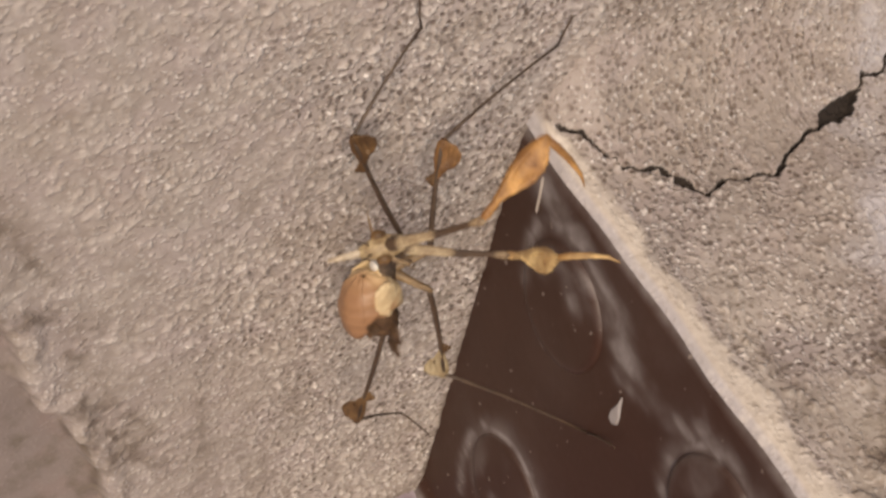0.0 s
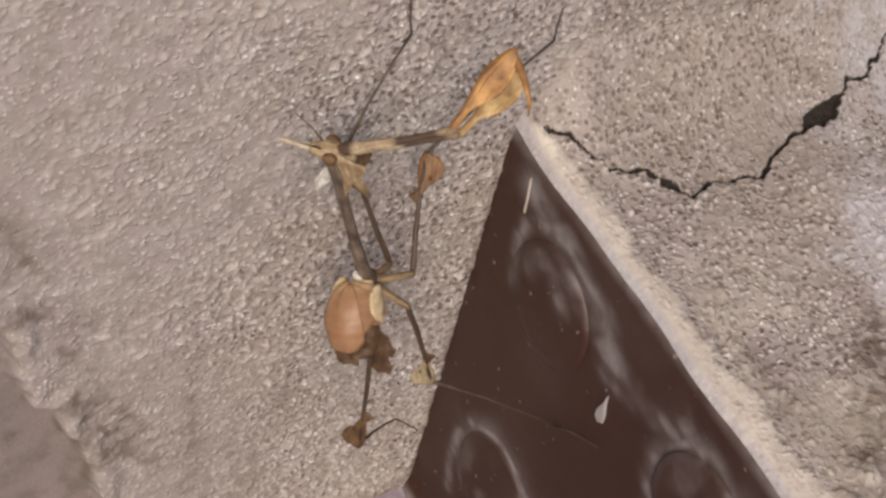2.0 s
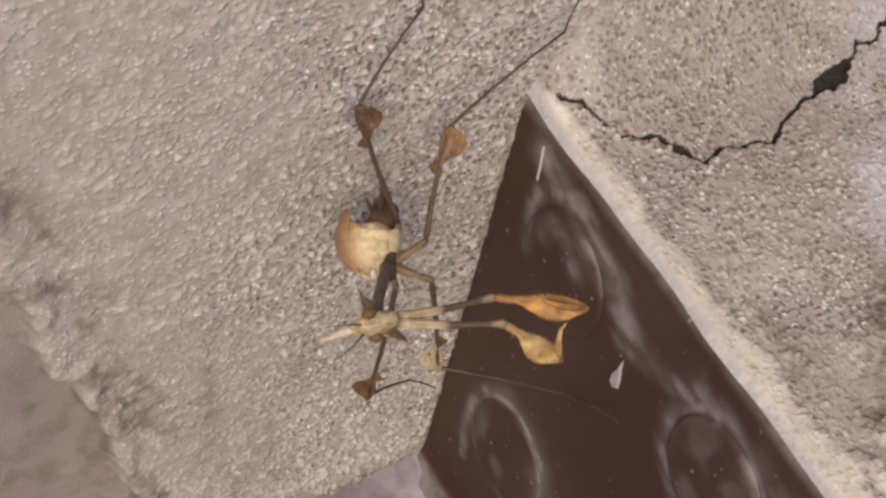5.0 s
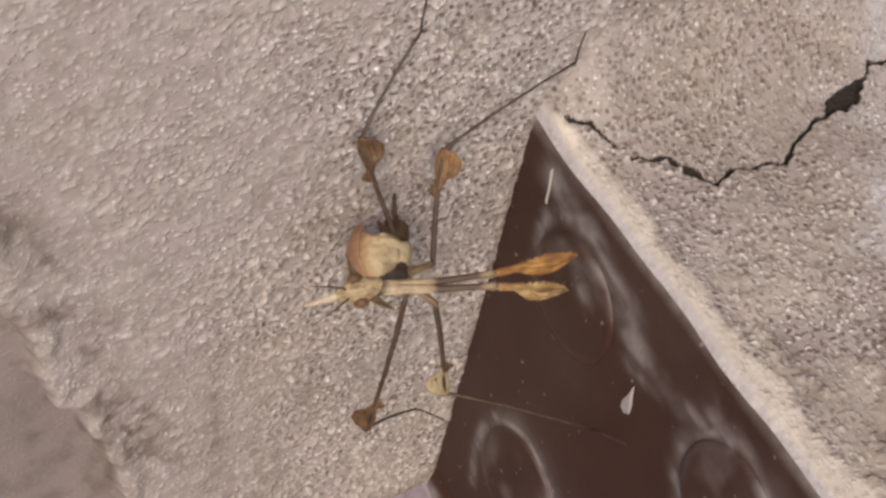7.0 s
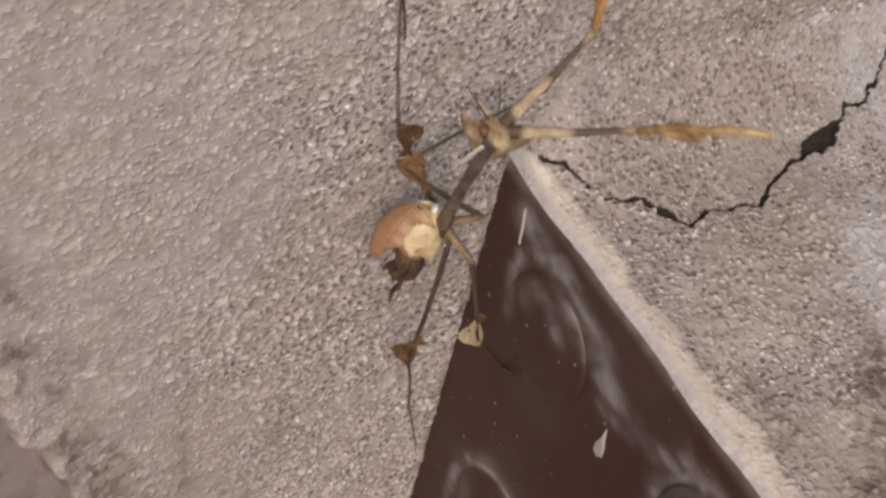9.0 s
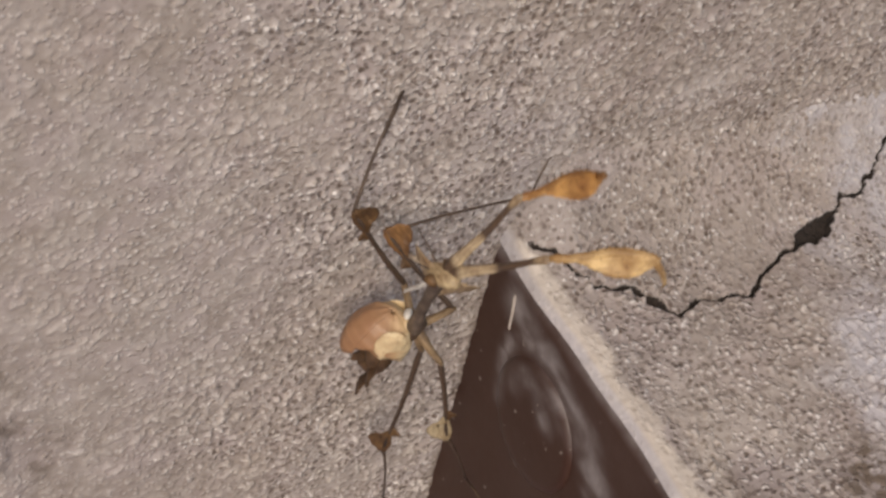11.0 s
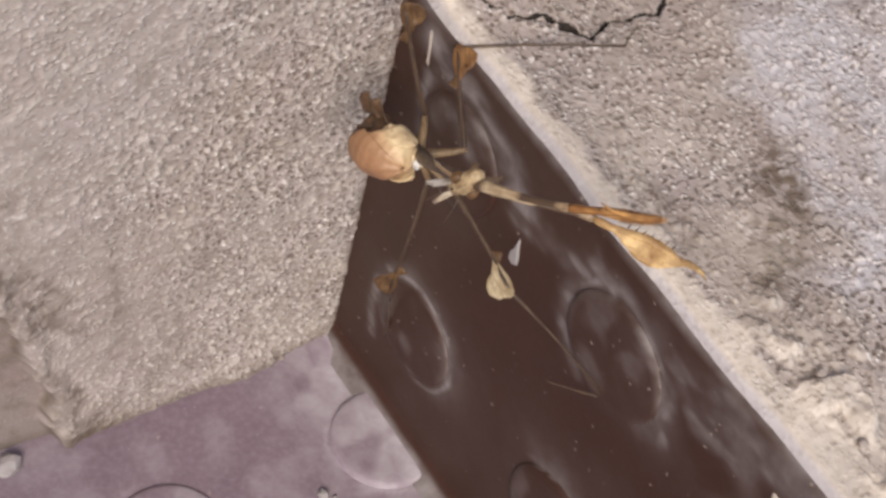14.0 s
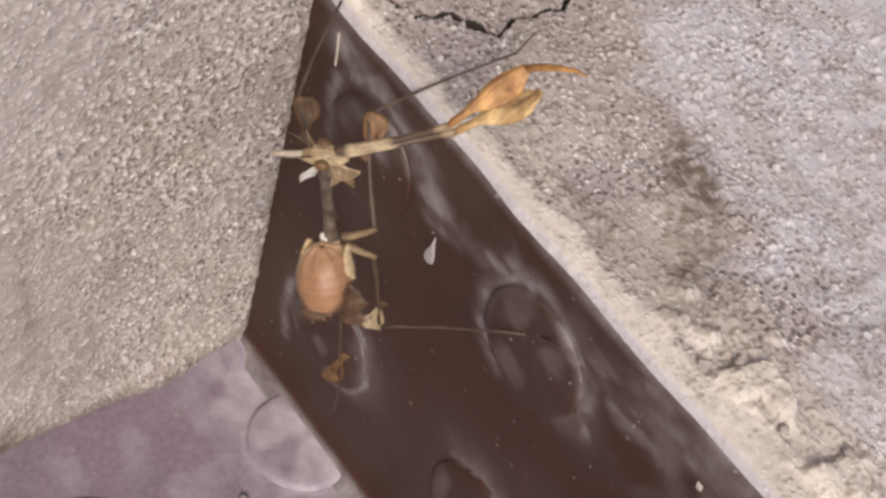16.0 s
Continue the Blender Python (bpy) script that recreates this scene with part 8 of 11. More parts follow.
        (13.25, pose(0.0000, 0.0000, 0.0000, 24.8, 3.9, 15.5)), (13.5, pose(0.0000, 0.0000, 0.0000, 26.8, 3.2, 12.1)), (13.7, pose(0.0000, 0.0000, 0.0000, 26.8, 3.2, 12.1)), (13.9, pose(0.0000, 0.0000, 0.0000, 32.6, -5.7, -3.7)),
        (14, pose(0.0000, 0.0000, 0.0000, 40.0, -15.3, -28.2)), (14.25, pose(0.0000, 0.0000, 0.0000, 34.8, -24.9, -13.7)), (14.5, pose(0.0000, 0.0000, 0.0000, 18.9, -26.2, 15.8)),
        (14.75, pose(0.0000, 0.0000, 0.0000, 21.5, -8.0, 15.6)), (15, pose(0.0000, 0.0000, 0.0000, 28.1, 6.0, 11.6)), (15.25, pose(0.0000, 0.0000, 0.0000, 30.6, -1.0, 3.0)),
        (15.5, pose(0.0000, 0.0000, 0.0000, 31.2, -10.5, -2.7)), (15.75, pose(0.0000, 0.0000, 0.0000, 34.1, -7.4, -8.0)), (16, pose(0.0000, 0.0000, 0.0000, 36.5, -2.8, -11.9)),
    ])
    walk(limbs[3][1], [
        (0, pose(0.0090, -0.0012, 0.0045, -23.1, -70.6, 73.9)), (0.25, pose(0.0099, 0.0006, 0.0024, -21.9, -66.6, 73.5)), (0.5, pose(0.0096, 0.0034, -0.0001, -15.7, -58.4, 66.3)),
        (0.75, pose(0.0093, 0.0042, 0.0004, -12.5, -44.0, 62.4)), (1, pose(0.0092, 0.0041, 0.0009, -11.8, -34.3, 61.2)), (1.2, pose(0.0092, 0.0041, 0.0009, -11.8, -34.3, 61.2)),
        (1.25, pose(0.0092, 0.0042, 0.0009, -12.0, -33.7, 61.5)), (1.35, pose(0.0092, 0.0042, 0.0008, -13.0, -29.6, 62.9)), (1.5, pose(0.0092, 0.0043, 0.0006, -14.3, -24.6, 64.5)),
        (1.75, pose(0.0101, -0.0010, 0.0011, -13.9, -41.4, 64.6)), (2, pose(0.0099, -0.0018, 0.0012, -13.4, -44.0, 63.8)), (2.25, pose(0.0099, -0.0017, 0.0018, -12.9, -44.3, 63.0)),
        (2.5, pose(0.0097, -0.0016, 0.0026, -12.6, -44.8, 62.6)), (2.75, pose(0.0096, -0.0019, 0.0029, -14.2, -47.8, 64.9)), (3, pose(0.0094, -0.0023, 0.0030, -15.7, -52.1, 66.9)),
        (3.1, pose(0.0093, -0.0022, 0.0034, -14.9, -53.9, 65.6)), (3.25, pose(0.0088, -0.0018, 0.0047, -11.3, -56.7, 60.1)), (3.4, pose(0.0082, -0.0011, 0.0059, -6.1, -59.0, 52.5)),
        (3.5, pose(0.0080, -0.0006, 0.0062, -4.0, -60.1, 49.4)), (3.75, pose(0.0087, 0.0007, 0.0053, -3.0, -63.4, 48.0)), (4, pose(0.0091, 0.0015, 0.0044, -2.9, -65.4, 47.8)),
        (4.25, pose(0.0092, 0.0016, 0.0041, -3.5, -65.3, 48.6)), (4.75, pose(0.0095, 0.0018, 0.0031, -7.1, -62.8, 53.6)), (5.25, pose(0.0098, 0.0020, 0.0018, -11.0, -58.3, 59.5)),
        (5.75, pose(0.0099, 0.0021, 0.0004, -13.4, -53.5, 63.4)), (6.25, pose(0.0099, 0.0021, -0.0003, -14.2, -51.1, 64.8)),
        (6.5, pose(0.0099, 0.0021, -0.0003, -14.2, -51.1, 64.8)), (6.75, pose(0.0099, 0.0021, -0.0010, -15.6, -55.5, 66.4)), (7, pose(0.0098, 0.0021, -0.0019, -17.8, -60.6, 68.9)),
        (7.25, pose(0.0096, 0.0027, -0.0021, -18.9, -62.5, 70.2)), (7.5, pose(0.0094, 0.0032, -0.0020, -19.3, -63.7, 70.6)),
        (7.6, pose(0.0094, 0.0032, -0.0020, -19.3, -63.7, 70.6)), (7.7, pose(0.0094, 0.0038, 0.0010, -64.9, -71.3, 126.8)),
        (7.75, pose(0.0094, 0.0037, 0.0014, -71.0, -68.3, 137.5)), (8, pose(0.0098, 0.0024, 0.0016, -79.3, -55.6, 167.6)), (8.25, pose(0.0095, 0.0032, 0.0018, -82.8, -62.8, 159.4)),
        (8.5, pose(0.0092, 0.0039, 0.0020, -79.3, -69.3, 146.2)), (8.75, pose(0.0099, 0.0022, 0.0004, -74.1, -54.8, 161.1)), (9, pose(0.0101, 0.0002, -0.0009, -56.7, -37.0, 164.5)),
        (9.25, pose(0.0102, -0.0000, -0.0001, -51.1, -30.9, 154.3)), (9.5, pose(0.0102, -0.0001, 0.0003, -48.7, -28.0, 147.0)),
        (9.75, pose(0.0102, -0.0000, 0.0004, -49.0, -28.6, 147.1)), (10.25, pose(0.0101, 0.0003, 0.0006, -51.1, -32.9, 148.1)),
        (10.75, pose(0.0101, 0.0010, 0.0011, -56.5, -41.3, 150.0)), (11.25, pose(0.0098, 0.0020, 0.0018, -67.6, -53.3, 152.8)),
        (11.75, pose(0.0093, 0.0032, 0.0026, -85.7, -67.2, 156.2)), (12, pose(0.0078, 0.0003, 0.0065, -20.7, -57.5, 73.7)),
        (12.25, pose(0.0074, 0.0047, 0.0052, -14.4, -45.3, 65.3)), (12.5, pose(0.0072, 0.0057, 0.0042, -13.6, -31.9, 63.9)), (12.75, pose(0.0089, 0.0044, 0.0023, -7.0, -5.3, 52.2)),
        (13, pose(0.0100, 0.0017, -0.0009, 3.1, -25.7, 39.4)), (13.25, pose(0.0098, 0.0027, -0.0007, 25.8, -39.6, 3.8)), (13.5, pose(0.0099, 0.0021, -0.0006, 49.1, -58.3, -28.9)),
        (13.7, pose(0.0099, 0.0021, -0.0006, 49.1, -58.3, -28.9)), (13.9, pose(0.0101, -0.0006, 0.0010, 6.9, -39.2, 33.6)), (14, pose(0.0086, -0.0046, 0.0027, -14.7, -15.4, 63.7)),
        (14.25, pose(0.0090, -0.0022, 0.0043, -14.9, -15.4, 64.0)), (14.5, pose(0.0088, 0.0025, 0.0045, -10.3, -18.1, 57.8)),
        (14.75, pose(0.0097, 0.0027, 0.0014, -11.5, -38.6, 60.9)), (15, pose(0.0099, 0.0020, -0.0011, -28.7, -73.9, 79.9)),
        (15.25, pose(0.0102, 0.0005, 0.0002, -20.8, -65.9, 72.1)), (15.5, pose(0.0100, -0.0005, 0.0018, -15.1, -50.4, 66.1)),
        (15.75, pose(0.0100, -0.0014, 0.0013, -14.2, -38.4, 65.0)), (16, pose(0.0099, -0.0021, 0.0005, -15.2, -37.6, 66.6)),
    ])
    walk(limbs[3][2], [
        (0, pose(0.0114, 0.0071, 0.0291, 17.3, -10.0, 21.3)), (0.25, pose(0.0128, 0.0105, 0.0264, 18.1, -17.1, 18.4)), (0.5, pose(0.0151, 0.0159, 0.0221, 20.0, -26.8, 14.0)),
        (0.75, pose(0.0180, 0.0208, 0.0185, 21.8, -31.9, 10.6)), (1, pose(0.0196, 0.0230, 0.0156, 22.4, -35.1, 9.6)), (1.2, pose(0.0196, 0.0230, 0.0156, 22.4, -35.1, 9.6)),
        (1.25, pose(0.0196, 0.0232, 0.0153, 22.8, -35.7, 8.8)), (1.35, pose(0.0196, 0.0244, 0.0137, 25.9, -38.8, 3.7)), (1.5, pose(0.0194, 0.0257, 0.0115, 29.7, -42.4, -2.6)),
        (1.75, pose(0.0184, 0.0166, 0.0184, 21.6, -31.4, 11.1)), (2, pose(0.0182, 0.0150, 0.0193, 20.4, -29.8, 13.1)), (2.25, pose(0.0183, 0.0149, 0.0201, 20.2, -28.6, 13.5)),
        (2.5, pose(0.0182, 0.0149, 0.0210, 20.1, -27.0, 13.8)), (2.75, pose(0.0170, 0.0140, 0.0222, 20.2, -23.9, 14.1)), (3, pose(0.0157, 0.0124, 0.0236, 19.9, -20.4, 15.2)),
        (3.1, pose(0.0157, 0.0118, 0.0245, 19.2, -18.9, 16.4)), (3.25, pose(0.0160, 0.0106, 0.0265, 17.5, -15.3, 19.7)), (3.4, pose(0.0164, 0.0095, 0.0283, 15.8, -12.1, 22.9)),
        (3.5, pose(0.0165, 0.0093, 0.0288, 15.1, -10.9, 24.1)), (3.75, pose(0.0165, 0.0094, 0.0286, 14.7, -9.6, 24.9)), (4, pose(0.0164, 0.0095, 0.0281, 14.6, -9.1, 25.1)),
        (4.25, pose(0.0164, 0.0098, 0.0278, 15.0, -9.4, 24.6)), (4.75, pose(0.0166, 0.0114, 0.0264, 16.8, -10.5, 21.8)), (5.25, pose(0.0168, 0.0138, 0.0239, 19.3, -12.5, 17.6)),
        (5.75, pose(0.0169, 0.0159, 0.0214, 21.4, -14.7, 13.8)), (6.25, pose(0.0169, 0.0169, 0.0200, 22.3, -15.9, 12.0)), (6.5, pose(0.0169, 0.0169, 0.0200, 22.3, -16.0, 12.0)),
        (6.75, pose(0.0158, 0.0156, 0.0205, 22.8, -15.1, 11.5)), (7, pose(0.0144, 0.0140, 0.0208, 22.9, -15.0, 11.3)), (7.25, pose(0.0137, 0.0140, 0.0211, 22.7, -15.8, 11.5)),
        (7.5, pose(0.0133, 0.0142, 0.0214, 22.6, -16.2, 11.5)), (7.6, pose(0.0133, 0.0142, 0.0214, 22.6, -16.2, 11.5)), (7.7, pose(0.0044, 0.0105, 0.0257, 16.5, -4.3, 23.7)),
        (7.75, pose(0.0023, 0.0102, 0.0256, 17.4, -1.8, 23.3)), (8, pose(-0.0046, 0.0055, 0.0232, 22.3, 4.8, 19.3)), (8.25, pose(-0.0017, 0.0073, 0.0250, 17.9, 2.1, 23.9)),
        (8.5, pose(0.0015, 0.0091, 0.0264, 13.7, -1.5, 28.0)), (8.75, pose(-0.0043, 0.0071, 0.0217, 19.5, -4.4, 19.6)), (9, pose(-0.0100, 0.0058, 0.0148, 25.4, -8.4, 9.2)),
        (9.25, pose(-0.0100, 0.0097, 0.0133, 30.8, -6.2, -0.1)), (9.5, pose(-0.0092, 0.0125, 0.0126, 33.8, -3.9, -5.5)), (9.75, pose(-0.0091, 0.0124, 0.0129, 34.1, -2.4, -5.2)),
        (10.25, pose(-0.0085, 0.0119, 0.0148, 33.7, 0.6, -2.5)), (10.75, pose(-0.0069, 0.0108, 0.0183, 32.2, 3.5, 2.7)), (11.25, pose(-0.0041, 0.0091, 0.0227, 29.0, 5.9, 10.2)),
        (11.75, pose(0.0001, 0.0073, 0.0266, 23.0, 6.5, 19.3)), (12, pose(0.0118, 0.0138, 0.0285, 12.0, -11.6, 28.3)), (12.25, pose(0.0150, 0.0214, 0.0238, 12.1, -39.2, 25.8)),
        (12.5, pose(0.0170, 0.0256, 0.0180, 19.3, -61.3, 16.7)), (12.75, pose(0.0248, 0.0249, 0.0047, 38.6, -65.6, -9.1)), (13, pose(0.0282, 0.0167, 0.0103, 53.4, -56.2, -37.4)),
        (13.25, pose(0.0298, 0.0041, 0.0159, 30.5, -30.4, -4.8)), (13.5, pose(0.0219, -0.0045, 0.0216, 28.7, -16.5, 0.6)), (13.7, pose(0.0219, -0.0045, 0.0216, 28.7, -16.5, 0.6)), (13.9, pose(0.0270, 0.0105, 0.0175, 38.6, -10.7, -22.3)),
        (14, pose(0.0198, 0.0179, 0.0096, 41.1, -11.0, -32.5)), (14.25, pose(0.0200, 0.0204, 0.0112, 36.0, -15.8, -15.8)), (14.5, pose(0.0220, 0.0235, 0.0126, 29.0, -19.0, -0.6)),
        (14.75, pose(0.0196, 0.0205, 0.0177, 30.9, -7.8, -0.9)), (15, pose(0.0112, 0.0091, 0.0240, 29.3, -0.5, 5.7)), (15.25, pose(0.0134, 0.0107, 0.0240, 31.4, -0.9, 1.6)),
        (15.5, pose(0.0167, 0.0147, 0.0219, 33.3, -3.9, -4.3)), (15.75, pose(0.0186, 0.0171, 0.0175, 33.4, -9.4, -7.3)), (16, pose(0.0181, 0.0169, 0.0164, 33.3, -12.8, -8.2)),
    ])
    walk(limbs[3][3], [
        (0, pose(0.0471, 0.0210, 0.0359, 92.5, -81.3, -58.3)), (0.25, pose(0.0481, 0.0223, 0.0378, 159.1, -79.1, -119.8)),
        (0.5, pose(0.0488, 0.0243, 0.0396, -168.6, -72.0, -143.2)), (0.75, pose(0.0504, 0.0268, 0.0391, -163.0, -64.3, -143.6)),
        (1, pose(0.0510, 0.0283, 0.0380, -175.8, -63.0, -137.8)), (1.2, pose(0.0510, 0.0283, 0.0380, -175.8, -63.0, -137.8)),
        (1.25, pose(0.0508, 0.0281, 0.0380, -174.6, -62.6, -138.3)), (1.35, pose(0.0498, 0.0264, 0.0380, -171.4, -62.0, -139.4)),
        (1.5, pose(0.0482, 0.0244, 0.0377, -178.8, -64.2, -136.7)), (1.75, pose(0.0510, 0.0230, 0.0387, -157.1, -85.2, -157.0)),
        (2, pose(0.0511, 0.0227, 0.0386, -38.7, -88.7, 83.3)), (2.25, pose(0.0515, 0.0229, 0.0387, 160.6, -88.6, -117.3)), (2.5, pose(0.0519, 0.0232, 0.0387, 162.1, -85.2, -120.0)),
        (2.75, pose(0.0515, 0.0226, 0.0380, 158.7, -86.4, -116.4)), (3, pose(0.0509, 0.0220, 0.0372, 68.9, -88.1, -27.0)), (3.1, pose(0.0510, 0.0222, 0.0370, 38.0, -87.0, 3.9)),
        (3.25, pose(0.0513, 0.0232, 0.0368, 19.6, -84.3, 22.3)), (3.4, pose(0.0514, 0.0244, 0.0364, 15.4, -80.2, 25.8)), (3.5, pose(0.0514, 0.0248, 0.0362, 14.7, -77.8, 26.0)),
        (3.75, pose(0.0513, 0.0256, 0.0351, 25.7, -75.2, 11.8)), (4, pose(0.0511, 0.0258, 0.0343, 35.7, -72.9, -1.6)), (4.25, pose(0.0513, 0.0257, 0.0342, 35.6, -72.9, -1.4)),
        (4.75, pose(0.0521, 0.0256, 0.0334, 41.0, -78.7, -4.8)), (5.25, pose(0.0530, 0.0253, 0.0323, 48.6, -85.9, -8.2)), (5.75, pose(0.0534, 0.0249, 0.0313, 9.7, -89.0, 33.9)),
        (6.25, pose(0.0535, 0.0247, 0.0307, -32.5, -88.8, 77.0)), (6.5, pose(0.0535, 0.0247, 0.0307, -32.7, -88.8, 77.2)),
        (6.75, pose(0.0526, 0.0231, 0.0307, 168.3, -88.5, -124.8)), (7, pose(0.0512, 0.0214, 0.0309, 142.9, -87.3, -100.9)), (7.25, pose(0.0504, 0.0215, 0.0317, 20.4, -85.3, 21.7)),
        (7.5, pose(0.0499, 0.0216, 0.0322, 9.6, -80.1, 32.6)), (7.6, pose(0.0499, 0.0216, 0.0322, 9.6, -80.1, 32.6)), (7.7, pose(0.0399, 0.0261, 0.0287, -66.6, -86.6, 113.8)),
        (7.75, pose(0.0380, 0.0256, 0.0268, -65.4, -87.0, 112.2)), (8, pose(0.0320, 0.0184, 0.0199, 46.2, -85.2, -6.1)), (8.25, pose(0.0339, 0.0231, 0.0236, 38.7, -87.6, 3.5)),
        (8.5, pose(0.0359, 0.0273, 0.0274, -50.5, -85.7, 97.9)), (8.75, pose(0.0322, 0.0201, 0.0247, -1.1, -35.5, 45.4)), (9, pose(0.0280, 0.0119, 0.0205, 5.8, 11.1, 38.7)),
        (9.25, pose(0.0287, 0.0097, 0.0176, 5.1, 2.8, 38.5)), (9.5, pose(0.0295, 0.0088, 0.0153, 5.0, -7.8, 37.7)), (9.75, pose(0.0296, 0.0089, 0.0145, 4.7, -13.2, 37.8)),
        (10.25, pose(0.0304, 0.0103, 0.0144, 4.8, -24.2, 37.0)), (10.75, pose(0.0319, 0.0127, 0.0160, 5.5, -38.6, 35.6)), (11.25, pose(0.0340, 0.0160, 0.0187, 7.2, -59.6, 33.6)),
        (11.75, pose(0.0366, 0.0200, 0.0223, 23.1, -82.6, 17.7)), (12, pose(0.0453, 0.0318, 0.0364, -131.7, -86.3, 178.6)), (12.25, pose(0.0422, 0.0345, 0.0484, -8.3, -57.2, 55.8)),
        (12.5, pose(0.0349, 0.0310, 0.0522, -1.8, -19.0, 46.2)), (12.75, pose(0.0407, 0.0224, 0.0402, -1.6, -7.8, 45.8)), (13, pose(0.0453, 0.0035, 0.0427, -30.8, 41.2, 49.5)),
        (13.25, pose(0.0633, 0.0013, 0.0356, -93.5, 50.6, 66.1)), (13.5, pose(0.0592, -0.0041, 0.0327, 25.6, 11.9, 18.9)), (13.7, pose(0.0592, -0.0041, 0.0327, 25.6, 11.9, 18.9)), (13.9, pose(0.0623, -0.0040, 0.0247, -7.2, 18.1, 49.1)),
        (14, pose(0.0520, -0.0026, 0.0170, 11.9, 9.5, 32.8)), (14.25, pose(0.0560, 0.0102, 0.0218, 3.5, 15.7, 41.1)), (14.5, pose(0.0588, 0.0231, 0.0253, 3.4, 14.1, 41.0)),
        (14.75, pose(0.0582, 0.0199, 0.0230, 8.9, 8.5, 35.4)), (15, pose(0.0499, 0.0130, 0.0244, 27.5, 14.1, 17.9)), (15.25, pose(0.0523, 0.0117, 0.0246, 24.5, 13.2, 21.0)),
        (15.5, pose(0.0554, 0.0118, 0.0246, 19.4, 8.1, 24.4)), (15.75, pose(0.0567, 0.0123, 0.0239, 19.2, -2.7, 20.6)), (16, pose(0.0557, 0.0115, 0.0251, 19.8, -0.6, 20.5)),
    ])
